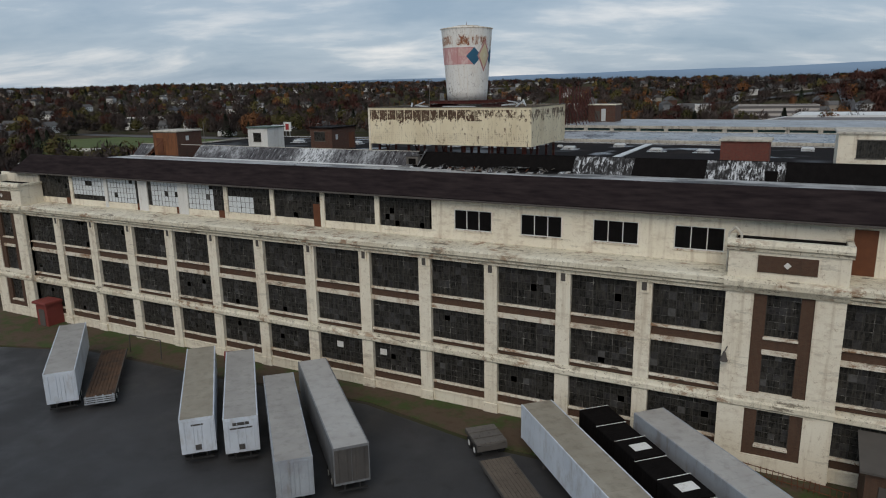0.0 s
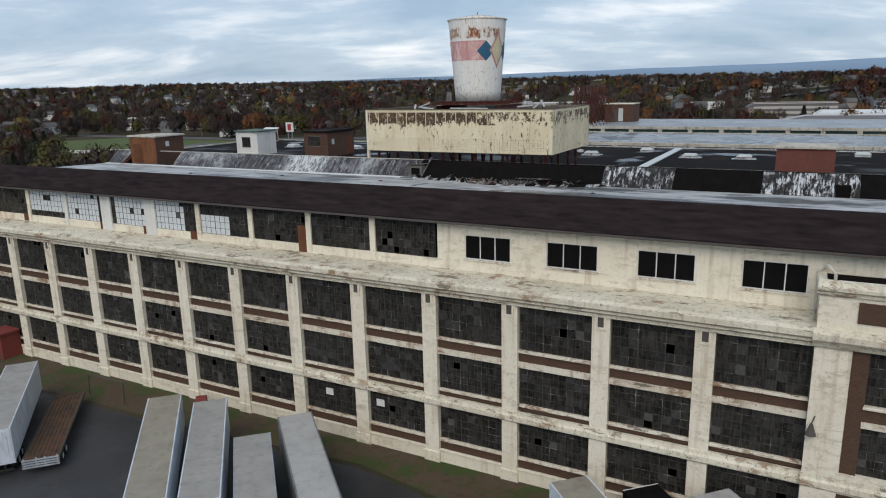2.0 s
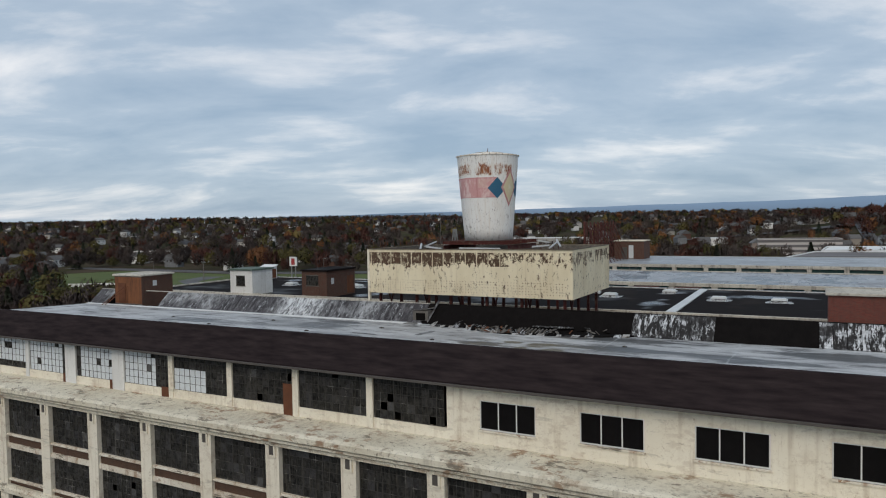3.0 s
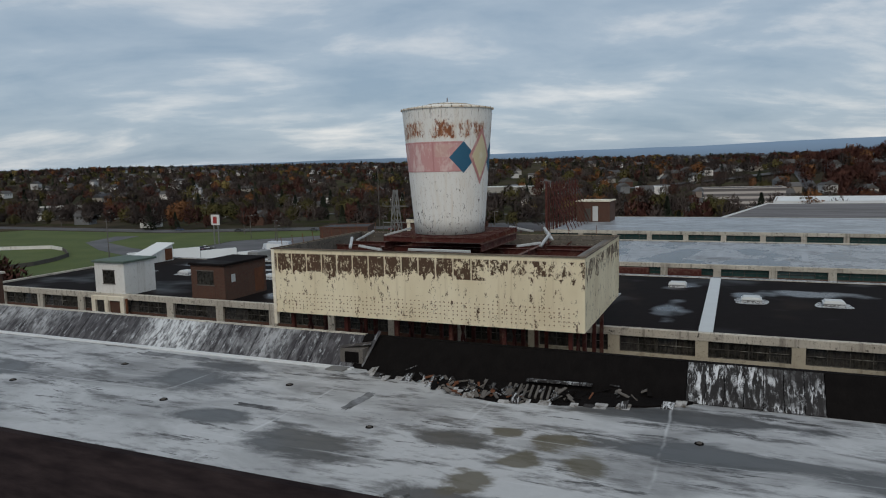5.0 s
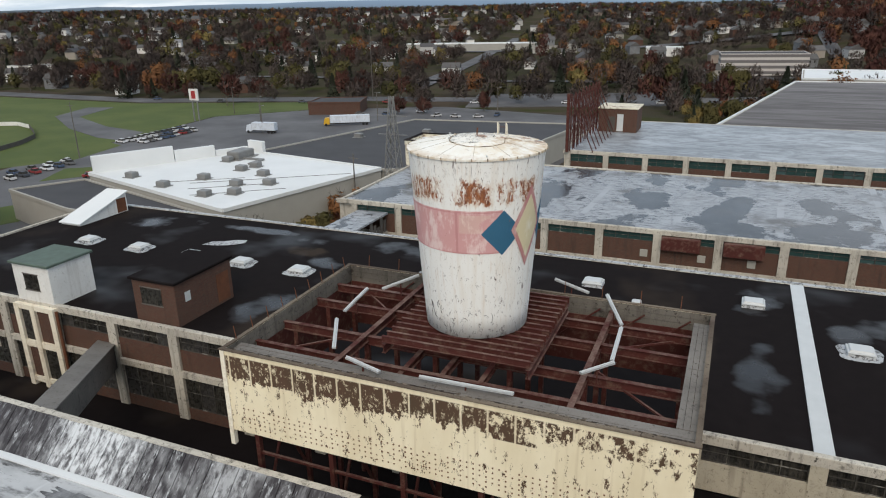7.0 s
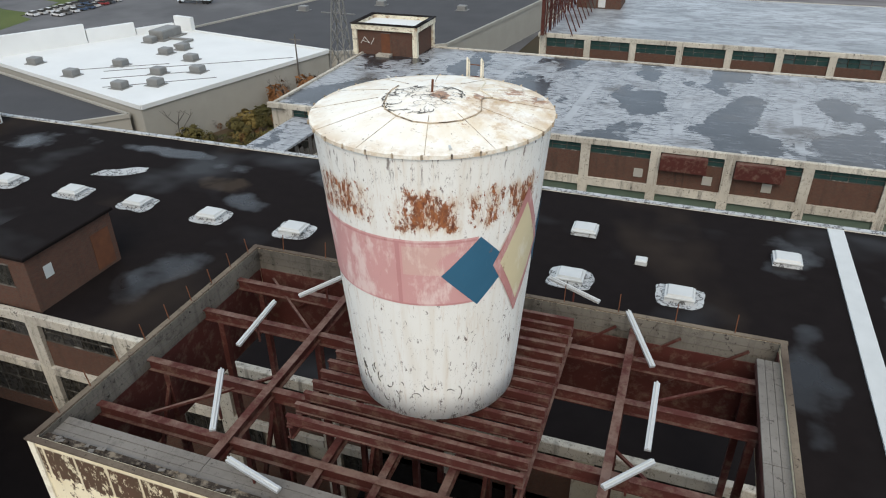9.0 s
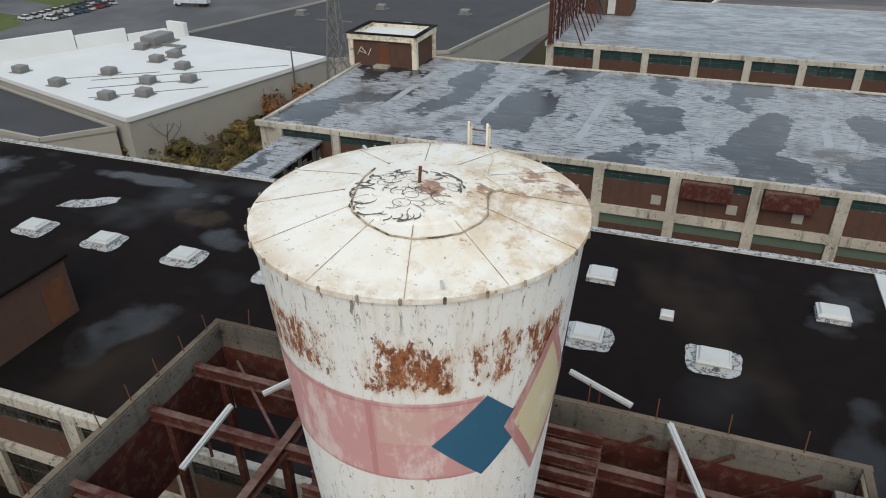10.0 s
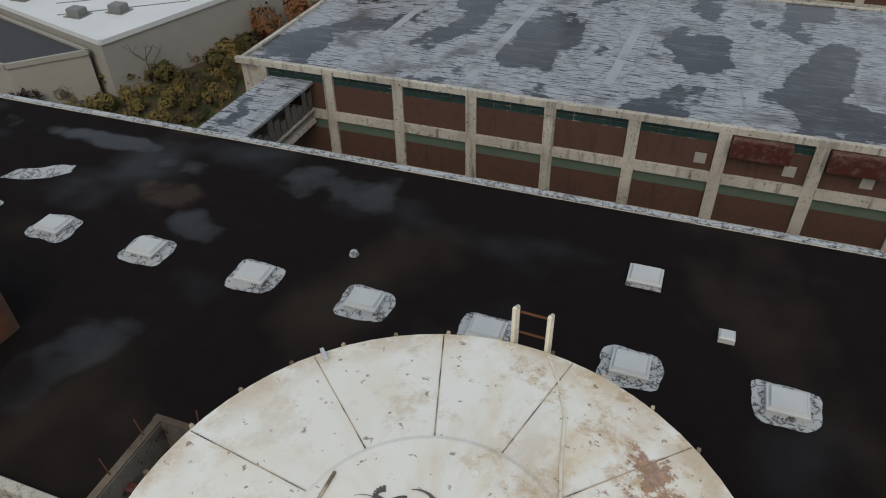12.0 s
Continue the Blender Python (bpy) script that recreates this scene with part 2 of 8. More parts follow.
c = m.mix(m.noise(2.2, 5), (0.50, 0.51, 0.515), (0.40, 0.41, 0.415))
cloud = m.ramp(m.noise(0.22, 6, (0.6, 1.1, 1), 0.58, (3, 1, 0), 0.5), (0.45, 0), (0.68, 1))
c = m.mix(m.math("MULTIPLY", cloud, 0.72), c, (0.13, 0.13, 0.13))
smudge = m.ramp(m.noise(0.8, 7, (0.4, 1.3, 1), 0.68, (1, 5, 0)), (0.505, 0), (0.64, 1))
c = m.mix(m.math("MULTIPLY", smudge, 0.82), c, (0.075, 0.073, 0.072))
black = m.ramp(m.noise(0.55, 8, (0.32, 1.5, 1), 0.74, (9, 2, 0), 0.3), (0.575, 0), (0.625, 1))
c = m.mix(m.math("MULTIPLY", black, 0.85), c, (0.028, 0.026, 0.026))
grey = stains(GREY_STAINS)
c = m.mix(m.math("MULTIPLY", m.ramp(grey, (0.0, 0), (0.6, 1)), 0.92), c, (0.055, 0.055, 0.054))
moss = stains(MOSS_STAINS)
c = m.mix(m.math("MULTIPLY", m.ramp(moss, (0.1, 0), (0.6, 1)), 0.85), c, (0.085, 0.072, 0.042))
ragged = m.math("ADD", m.math("DIVIDE", m.axis("Y"), 4.7), m.math("MULTIPLY", m.noise(0.3, 4, (0.6, 1, 1)), 0.2))
strip = m.ramp(m.math("ABSOLUTE", m.math("SUBTRACT", m.math("FRACT", ragged), 0.5)), (0.0, 1), (0.018, 0))
cross = m.ramp(m.math("ABSOLUTE", m.math("SUBTRACT", m.math("FRACT", m.math("ADD", m.math("DIVIDE", m.axis("X"), 9.3), m.math("MULTIPLY", m.noise(0.3, 3), 0.06))), 0.5)), (0.0, 1), (0.012, 0))
c = m.mix(m.math("MULTIPLY", m.math("MAXIMUM", strip, cross), m.math("MULTIPLY", m.ramp(m.noise(0.35, 4, (0.5, 1, 1)), (0.46, 0), (0.62, 1)), 0.5)), c, (0.62, 0.64, 0.65))
WROOF = m.done(c, m.ramp(grey, (0.0, 0.55), (1.0, 0.35)), 0.0, m.noise(5), 0.12, spec=0.35)
m = Mat("black_wet_roof")
POOLS = [(-91.5, 114.8, 3.4, 2.6), (-85.9, 116.0, 1.8, 1.2), (-76.5, 115.9, 4.6, 0.9), (-58.5, 115.4, 4.0, 2.4), (-64.8, 109.3, 2.4, 1.4), (-69.5, 114.5, 2.2, 1.3), (-14.0, 111.0, 4.5, 2.0), (-4.0, 101.5, 3.5, 1.6), (-26.0, 99.9, 1.6, 4.7), (-25.9, 114.3, 1.8, 3.3), (-19.5, 109.0, 1.3, 1.8), (-64.0, 98.4, 2.1, 2.9)]
warp = m.math("MULTIPLY", m.math("SUBTRACT", m.noise(0.28, 4, None, 0.45), 0.5), 5.5)


def pool(x, y, rx, ry):
    """A shallow hollow in the roof with a wandering outline."""
    a = m.math("DIVIDE", m.math("SUBTRACT", m.axis("X"), x), rx)
    b = m.math("DIVIDE", m.math("SUBTRACT", m.axis("Y"), y), ry)
    return m.math("SUBTRACT", m.math("ADD", m.math("MULTIPLY", a, a), m.math("MULTIPLY", b, b)), warp)


wet = pool(POOLS[0][0], POOLS[0][1], POOLS[0][2], POOLS[0][3])
for p in POOLS[1:]:
    wet = m.math("MINIMUM", wet, pool(*p))
rand = m.ramp(m.noise(0.105, 3, (0.8, 1.0, 1), 0.5, (5, 31, 0)), (0.55, 0), (0.68, 1))
pud = m.math("MAXIMUM", m.ramp(wet, (0.0, 0.8), (0.5, 0.5), (1.0, 0)), m.math("MULTIPLY", rand, 0.5))
tan_ = m.math("MAXIMUM", m.math("MULTIPLY", m.ramp(m.noise(0.10, 3, (1.0, 0.7, 1), 0.5, (41, 9, 0)), (0.58, 0), (0.72, 1)), 0.7), m.ramp(pool(-68.9, 111.6, 2.4, 2.0), (0.4, 1), (1.0, 0)))
c = m.mix(m.noise(0.9, 5), (0.0075, 0.006, 0.006), (0.0145, 0.0115, 0.0115))
c = m.mix(m.math("MULTIPLY", pud, 0.6), c, (0.013, 0.013, 0.0145))
c = m.mix(m.math("MULTIPLY", tan_, 0.6), c, (0.055, 0.042, 0.032))
BROOF = m.done(c, m.ramp(pud, (0.0, 0.8), (1.0, 0.12)), 0.0, m.noise(6), 0.06, spec=m.ramp(pud, (0.0, 0.03), (1.0, 0.36)))
m = Mat("patched_grey_roof")
across = m.math("ADD", m.axis("X"), m.math("MULTIPLY", m.math("SUBTRACT", m.axis("Y"), 143.0), -0.05))
block = m.math("ADD", m.noise(1.0, 3, (0.17, 0.11, 1), 0.5, (2.6, 0.4, 0), 0.12), m.math("MULTIPLY", m.math("COSINE", m.math("MULTIPLY", m.math("ADD", across, 50.5), 2 * math.pi / 11.0)), -0.055))
edge_ = m.math("ADD", block, m.math("MULTIPLY", m.math("SUBTRACT", m.noise(1.0, 7, (0.55, 1.5, 1), 0.72), 0.5), 0.2))
plate = m.ramp(edge_, (0.455, 0), (0.475, 1))
lines = m.ramp(m.noise(1.0, 5, (0.5, 4.6, 1), 0.66, (4, 9, 0)), (0.525, 0), (0.565, 1))
thin = m.ramp(edge_, (0.48, 1), (0.64, 0.75))
white = m.math("MULTIPLY", plate, m.math("SUBTRACT", 1.0, m.math("MULTIPLY", lines, thin)))
joint = m.ramp(m.math("ABSOLUTE", m.math("SUBTRACT", m.math("FRACT", m.math("DIVIDE", m.math("ADD", across, 50.5), 11.0)), 0.5)), (0.034, 1), (0.042, 0))
joint = m.math("MULTIPLY", joint, m.ramp(m.noise(0.16, 5, (0.3, 1, 1), 0.6, (1, 6, 0)), (0.44, 0), (0.50, 1)))
vor = m.t.nodes.new("ShaderNodeTexVoronoi")
vor.feature = "DISTANCE_TO_EDGE"
vor.inputs["Scale"].default_value = 0.34
m.t.links.new(m.vec((1.0, 0.8, 0.0)), vor.inputs["Vector"])
crack = m.ramp(m.math("ADD", vor.outputs["Distance"], m.math("MULTIPLY", m.noise(2.0, 5), 0.08)), (0.06, 0), (0.085, 1))
white = m.math("MULTIPLY", white, m.math("ADD", m.math("MULTIPLY", crack, 0.3), 0.7))
white = m.math("MULTIPLY", white, m.ramp(m.noise(3.2, 6, (0.5, 1.2, 1), 0.72, (8, 8, 0)), (0.34, 0.5), (0.48, 1)))
white = m.math("MAXIMUM", white, joint)
dark = m.mix(m.ramp(m.noise(0.2, 6, (1.0, 0.7, 1), 0.6, (6, 3, 0)), (0.35, 0), (0.65, 1)), (0.016, 0.017, 0.020), (0.042, 0.045, 0.053))
film = m.ramp(m.noise(0.8, 6, (0.5, 2.4, 1), 0.7, (2, 2, 0)), (0.5, 0), (0.66, 1))
dark = m.mix(m.math("MULTIPLY", film, 0.5), dark, (0.13, 0.138, 0.15))
c = m.mix(white, dark, m.mix(m.noise(0.5, 4), (0.40, 0.42, 0.445), (0.28, 0.295, 0.315)))
grime = m.ramp(m.noise(0.17, 5, None, 0.6, (9, 2, 0)), (0.55, 0), (0.68, 1))
c = m.mix(m.math("MULTIPLY", grime, 0.75), c, (0.06, 0.05, 0.042))
GROOF = m.done(c, m.ramp(white, (0.0, 0.24), (1.0, 0.5)), 0.0, m.noise(5), 0.1, spec=0.42)
m = Mat("pale_grey_roof")
c = m.mix(m.ramp(m.noise(0.18, 6, (0.5, 1.0, 1), 0.6), (0.4, 0), (0.64, 1)), (0.38, 0.41, 0.44), (0.22, 0.24, 0.26))
c = m.mix(m.math("MULTIPLY", m.ramp(m.noise(0.9, 6, (0.3, 3.0, 1), 0.7), (0.50, 0), (0.60, 1)), 0.8), c, (0.085, 0.088, 0.095))
c = m.mix(m.math("MULTIPLY", m.ramp(m.noise(0.45, 7, (0.7, 1.0, 1), 0.68, (3, 7, 0)), (0.50, 0), (0.58, 1)), 0.6), c, (0.12, 0.125, 0.135))
PROOF = m.done(c, 0.42, 0.0, m.noise(5), 0.1, spec=0.5)
m = Mat("torn_membrane")
FLAP = m.done(m.mix(m.ramp(m.noise(1.6, 6, None, 0.68), (0.45, 0), (0.62, 1)), (0.36, 0.36, 0.355), (0.07, 0.058, 0.046)), 0.8, 0.0, m.noise(6), 0.4)
m = Mat("corrugated_metal")
runs = m.ramp(m.noise(1.3, 6, (2.4, 0.7, 0.7), 0.66), (0.46, 0), (0.66, 1))
broad = m.ramp(m.noise(0.22, 4, shift=(4, 0, 0)), (0.52, 0), (0.64, 1))
c = m.mix(runs, (0.034, 0.031, 0.034), (0.20, 0.20, 0.205))
c = m.mix(m.math("MULTIPLY", m.ramp(m.noise(1.5, 6, (2.4, 0.8, 0.8), 0.66, (2, 5, 1)), (0.58, 0), (0.63, 1)), 0.8), c, (0.46, 0.48, 0.49))
c = m.mix(m.math("MULTIPLY", m.random(), 0.55), c, (0.05, 0.045, 0.048))
wander = m.math("MULTIPLY", m.math("SUBTRACT", m.noise(0.9, 7, (1.6, 0.6, 0.6), 0.72, (7, 0, 2)), 0.5), 7.0)
splash = m.math("ABSOLUTE", m.math("SUBTRACT", m.math("ADD", m.axis("X"), wander), -59.6))
splash = m.math("MAXIMUM", m.ramp(m.math("DIVIDE", splash, 5.0), (0.35, 1), (0.75, 0)), m.math("MULTIPLY", broad, 0.5))
c = m.mix(m.math("MULTIPLY", splash, m.ramp(m.noise(1.8, 6, (1.8, 0.8, 0.8), 0.66, (9, 1, 1)), (0.40, 0.1), (0.56, 1))), c, (0.58, 0.60, 0.61))
SHEET = m.done(c, 0.55, 0.15, m.noise(6, 4, (3, 0.5, 0.5)), 0.4)
m = Mat("snowy_white_coating")
runs = m.ramp(m.noise(1.6, 8, (2.6, 0.55, 0.55), 0.76), (0.50, 0), (0.55, 1))
runs = m.math("MULTIPLY", runs, m.ramp(m.noise(0.55, 6, None, 0.65, (6, 1, 1)), (0.41, 0.08), (0.54, 1)))
DRIP = m.done(m.mix(runs, m.mix(m.noise(2.5, 5), (0.010, 0.009, 0.009), (0.045, 0.043, 0.043)), (0.58, 0.60, 0.62)), 0.7, 0.0, runs, 0.5, spec=0.1)
m = Mat("dirty_glass")
tint = m.ramp(m.random(), (0.0, (0.009, 0.009, 0.009)), (0.6, (0.018, 0.018, 0.017)), (0.85, (0.03, 0.029, 0.03)), (0.97, (0.048, 0.048, 0.05)), (1.0, (0.10, 0.10, 0.10)))
c = m.mix(m.math("MULTIPLY", m.ramp(m.noise(2.5, 5), (0.45, 0), (0.7, 1)), 0.5), tint, (0.055, 0.053, 0.048))
c = m.mix(m.math("MULTIPLY", m.ramp(m.noise(1.5, 6, (4.5, 4.5, 0.5), 0.7), (0.46, 0), (0.7, 1)), 0.75), c, (0.078, 0.072, 0.06))
GLASS = m.done(c, m.ramp(m.noise(3, 4), (0.3, 0.12), (0.75, 0.5)), 0.0, spec=0.18)
m = Mat("black_glass")
NIGHT = m.done(m.mix(m.noise(1.5, 4), (0.004, 0.004, 0.004), (0.011, 0.010, 0.010)), 0.2, spec=0.12)
m = Mat("white_pane")
c = m.mix(m.noise(2.5, 5), (0.72, 0.76, 0.78), (0.5, 0.54, 0.56))
WPANE = m.done(c, 0.4)
m = Mat("teal_glass")
TEAL = m.done(m.mix(m.noise(1.4, 5), (0.012, 0.03, 0.03), (0.035, 0.075, 0.07)), 0.25)
m = Mat("sash_steel")
c = m.mix(m.noise(3, 4), (0.03, 0.03, 0.028), (0.07, 0.064, 0.056))
SASH = m.done(m.mix(m.ramp(m.noise(0.75, 5, (1.3, 1.3, 1), 0.7, (3, 0, 8)), (0.54, 0), (0.64, 1)), c, (0.23, 0.225, 0.205)), 0.7)
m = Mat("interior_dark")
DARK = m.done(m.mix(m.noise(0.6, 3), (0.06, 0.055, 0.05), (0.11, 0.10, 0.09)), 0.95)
m = Mat("asphalt")
c = m.mix(m.ramp(m.noise(0.12, 5), (0.35, 0), (0.7, 1)), (0.034, 0.034, 0.036), (0.055, 0.055, 0.057))
c = m.mix(m.math("MULTIPLY", m.ramp(m.noise(0.5, 6, None, 0.7), (0.58, 0), (0.64, 1)), 0.4), c, (0.02, 0.02, 0.021))
ASPHALT = m.done(c, m.ramp(m.noise(0.2, 4), (0.4, 0.75), (0.6, 0.45)), 0.0, m.noise(25, 3), 0.3)
m = Mat("grass")
c = m.mix(m.ramp(m.noise(0.06, 4), (0.4, 0), (0.62, 1)), (0.052, 0.086, 0.015), (0.078, 0.108, 0.022))
GRASS = m.done(m.mix(m.math("MULTIPLY", m.noise(1.3, 5), 0.5), c, (0.09, 0.085, 0.04)), 0.95, 0.0, m.noise(7), 0.4)
m = Mat("weedy_verge")
c = m.mix(m.ramp(m.noise(0.35, 5, None, 0.65), (0.40, 0), (0.54, 1)), (0.046, 0.068, 0.018), (0.085, 0.06, 0.04))
VERGE = m.done(m.mix(m.math("MULTIPLY", m.ramp(m.noise(1.6, 5), (0.5, 0), (0.7, 1)), 0.6), c, (0.06, 0.035, 0.02)), 0.95, 0.0, m.noise(6), 0.6)
m = Mat("beige_block")
BEIGE = m.done(m.mix(m.noise(0.3, 4), (0.37, 0.36, 0.325), (0.30, 0.29, 0.26)), 0.9)
m = Mat("rooftop_white")
WHITER = m.done(m.mix(m.noise(0.15, 4), (0.72, 0.74, 0.74), (0.58, 0.60, 0.60)), 0.6)


# ---- geometry helpers ----
class Geo:
    def __init__(self):
        self.v, self.f = [], []

    def add(self, verts, faces):
        n = len(self.v)
        self.v.extend(verts)
        self.f.extend(tuple(i + n for i in face) for face in faces)
        return self

    def box(self, x0, x1, y0, y1, z0, z1):
        return self.hexa([(x0, y0, z0), (x1, y0, z0), (x1, y1, z0), (x0, y1, z0), (x0, y0, z1), (x1, y0, z1), (x1, y1, z1), (x0, y1, z1)])

    def hexa(self, p):
        return self.add(p, [(3, 2, 1, 0), (4, 5, 6, 7), (0, 1, 5, 4), (1, 2, 6, 5), (2, 3, 7, 6), (3, 0, 4, 7)])

    def chamfered(self, x0, x1, y0, y1, z0, z1, b):
        """A box whose upper edges are bevelled by b."""
        v = [(x, y, z) for z, k in ((z0, 0), (z1 - b, 0), (z1, b)) for x, y in ((x0 + k, y0 + k), (x1 - k, y0 + k), (x1 - k, y1 - k), (x0 + k, y1 - k))]
        f = [(3, 2, 1, 0), (8, 9, 10, 11)] + [(4 * j + i, 4 * j + (i + 1) % 4, 4 * j + 4 + (i + 1) % 4, 4 * j + 4 + i) for j in (0, 1) for i in range(4)]
        return self.add(v, f)

    def beam(self, p, q, w, h=None):
        p, q = Vector(p), Vector(q)
        d = (q - p).normalized()
        side = d.cross(Vector((0, 0, 1)))
        side = Vector((1, 0, 0)) if side.length < 1e-4 else side.normalized()
        up = side.cross(d).normalized()
        s, u = side * w / 2, up * (h or w) / 2
        return self.hexa([tuple(p - s - u), tuple(p + s - u), tuple(q + s - u), tuple(q - s - u), tuple(p - s + u), tuple(p + s + u), tuple(q + s + u), tuple(q - s + u)])

    def ibeam(self, p, q, w, h):
        p, q = Vector(p), Vector(q)
        t = 0.035
        d = (q - p).normalized()
        side = d.cross(Vector((0, 0, 1))).normalized()
        up = side.cross(d)
        a, b, c, e = w / 2, t / 2, h / 2, h / 2 - t
        out = [(-a, -c), (a, -c), (a, -e), (b, -e), (b, e), (a, e), (a, c), (-a, c), (-a, e), (-b, e), (-b, -e), (-a, -e)]
        n = len(out)
        v = [tuple(o + side * u + up * k) for o in (p, q) for u, k in out]
        return self.add(v, [(i, (i + 1) % n, n + (i + 1) % n, n + i) for i in range(n)] + [tuple(range(n - 1, -1, -1)), tuple(range(n, 2 * n))])

    def profile(self, pts, x0, x1):
        """A closed outline in (y, z), run along x."""
        n = len(pts)
        a = [(x0, y, z) for y, z in pts] + [(x1, y, z) for y, z in pts]
        faces = [(i, (i + 1) % n, n + (i + 1) % n, n + i) for i in range(n)]
        return self.add(a, faces + [tuple(range(n - 1, -1, -1)), tuple(range(n, 2 * n))])

    def slab(self, pts, z0, z1):
        n = len(pts)
        a = [(x, y, z0) for x, y in pts] + [(x, y, z1) for x, y in pts]
        faces = [(i, (i + 1) % n, n + (i + 1) % n, n + i) for i in range(n)]
        return self.add(a, faces + [tuple(range(n - 1, -1, -1)), tuple(range(n, 2 * n))])

    def tube(self, c, r0, r1, z0, z1, n=24, caps=True):
        cx, cy = c
        a = []
        for r, z in ((r0, z0), (r1, z1)):
            a += [(cx + r * math.cos(2 * math.pi * i / n), cy + r * math.sin(2 * math.pi * i / n), z) for i in range(n)]
        faces = [(i, (i + 1) % n, n + (i + 1) % n, n + i) for i in range(n)]
        if caps:
            faces += [tuple(range(n - 1, -1, -1)), tuple(range(n, 2 * n))]
        return self.add(a, faces)

    def rod(self, p, q, r, n=8):
        p, q = Vector(p), Vector(q)
        d = (q - p).normalized()
        s = d.orthogonal().normalized()
        u = d.cross(s)
        ring = [s * math.cos(2 * math.pi * i / n) * r + u * math.sin(2 * math.pi * i / n) * r for i in range(n)]
        a = [tuple(p + o) for o in ring] + [tuple(q + o) for o in ring]
        faces = [(i, (i + 1) % n, n + (i + 1) % n, n + i) for i in range(n)]
        return self.add(a, faces + [tuple(range(n - 1, -1, -1)), tuple(range(n, 2 * n))])

    def lattice(self, xbars, zbars, y0, y1):
        """A flat grid of bars as one connected piece; bars are (middle, width) along x and along z."""
        xs = [c + s * w / 2 for c, w in xbars for s in (-1, 1)]
        zs = [c + s * w / 2 for c, w in zbars for s in (-1, 1)]
        nx, nz = len(xs), len(zs)
        v = [(x, y, z) for y in (y0, y1) for z in zs for x in xs]
        f = []
        for j in range(nz - 1):
            for i in range(nx - 1):
                a = j * nx + i
                ring = (a, a + 1, a + nx + 1, a + nx)
                back = tuple(k + nx * nz for k in ring)
                if i % 2 and j % 2:
                    f += [(ring[k], ring[(k + 1) % 4], back[(k + 1) % 4], back[k]) for k in range(4)]
                else:
                    f += [ring, back[::-1]]
        rim = [*range(nx), *(j * nx + nx - 1 for j in range(1, nz)), *((nz - 1) * nx + i for i in range(nx - 2, -1, -1)), *(j * nx for j in range(nz - 2, 0, -1))]
        f += [(a, b, b + nx * nz, a + nx * nz) for a, b in zip(rim, rim[1:] + rim[:1])]
        return self.add(v, f)

    def mesh(self, name, mat):
        me = bpy.data.meshes.new(name)
        me.from_pydata(self.v, [], self.f)
        bm = bmesh.new()
        bm.from_mesh(me)
        bmesh.ops.recalc_face_normals(bm, faces=bm.faces)
        bm.to_mesh(me)
        bm.free()
        me.materials.append(mat)
        return me


def part(name, geo, mat, parent=None, label="", kind=""):
    ob = new(name, geo.mesh(name, mat) if isinstance(geo, Geo) else geo)
    ob.parent = parent
    if label:
        ob["label"] = label
    if kind:
        ob["kind"] = kind
    return ob


def thing(name, label, category, group="", kind="", m=None):
    ob = new(name)
    ob.empty_display_size = 0.3
    if m is not None:
        ob.matrix_basis = m
    return tagged(ob, label, category, group, kind)


def solid(name, geo, mat, label, category, group="", kind=""):
    return tagged(part(name, geo, mat), label, category, group, kind)


BAY = 6.478


def XB(k):
    return -29.363 + BAY * k


# ---- ground ----
def height(x, y):
    """Terrain: a flat works yard, then a town on slowly rising land and a far ridge."""
    dx, dy = x + 40, y - 90
    d = math.hypot(dx, dy)
    s = min(max((d - 420) / 1250, 0), 1)
    h = 31 * s * s * (3 - 2 * s)
    if d > 420:
        h += 5 * min((d - 420) / 600, 1) * noise.noise((x / 420, y / 420, 3.3))
    h += 26 * math.exp(-((x - 150) ** 2 + (y - 730) ** 2) / (2 * 170 ** 2)) * min(max((d - 420) / 200, 0), 1)
    if y > 0 and d > 3000:
        az = math.degrees(math.atan2(-x, y))
        top = 28 + d * math.tan(radians(0.46 + 0.014 * min(max(50 - az, 0), 70)))
        u = min((d - 3000) / 1150, 1)
        h += (top - h) * u * u * (3 - 2 * u) + 10 * u * noise.noise((az / 5, 0.3, 7))
    return h


def ground_sheet():
    v, f = [], []
    radii = [0, 60, 120, 200, 300, 420, 520, 640, 780, 950, 1150, 1400, 1700, 2100, 2500, 3000, 3300, 3600, 3900, 4150, 4400]
    n = 120
    for r in radii:
        for i in range(n):
            a = 2 * math.pi * i / n
            x, y = -40 + r * math.sin(a), 90 + r * math.cos(a)
            v.append((x, y, height(x, y) - (0.0 if r else 0)))
    for j in range(len(radii) - 1):
        for i in range(n):
            k = (i + 1) % n
            f.append((j * n + i, j * n + k, (j + 1) * n + k, (j + 1) * n + i))
    g = Geo()
    g.v, g.f = v, f
    return g


m = Mat("town_ground")
# haze painted into the colour: land turns pale blue with distance
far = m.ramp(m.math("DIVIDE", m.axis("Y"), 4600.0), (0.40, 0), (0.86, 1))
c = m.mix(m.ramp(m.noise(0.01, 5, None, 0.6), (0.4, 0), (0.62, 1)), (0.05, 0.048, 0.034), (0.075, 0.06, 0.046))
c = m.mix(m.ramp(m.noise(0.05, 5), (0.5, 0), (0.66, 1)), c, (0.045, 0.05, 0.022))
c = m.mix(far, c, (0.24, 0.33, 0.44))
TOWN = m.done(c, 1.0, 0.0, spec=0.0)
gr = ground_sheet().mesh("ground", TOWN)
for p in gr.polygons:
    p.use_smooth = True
tagged(part("ground", gr, None), "broad valley floor with brown autumn land and far ridge blued for haze", "ground", kind="structure")


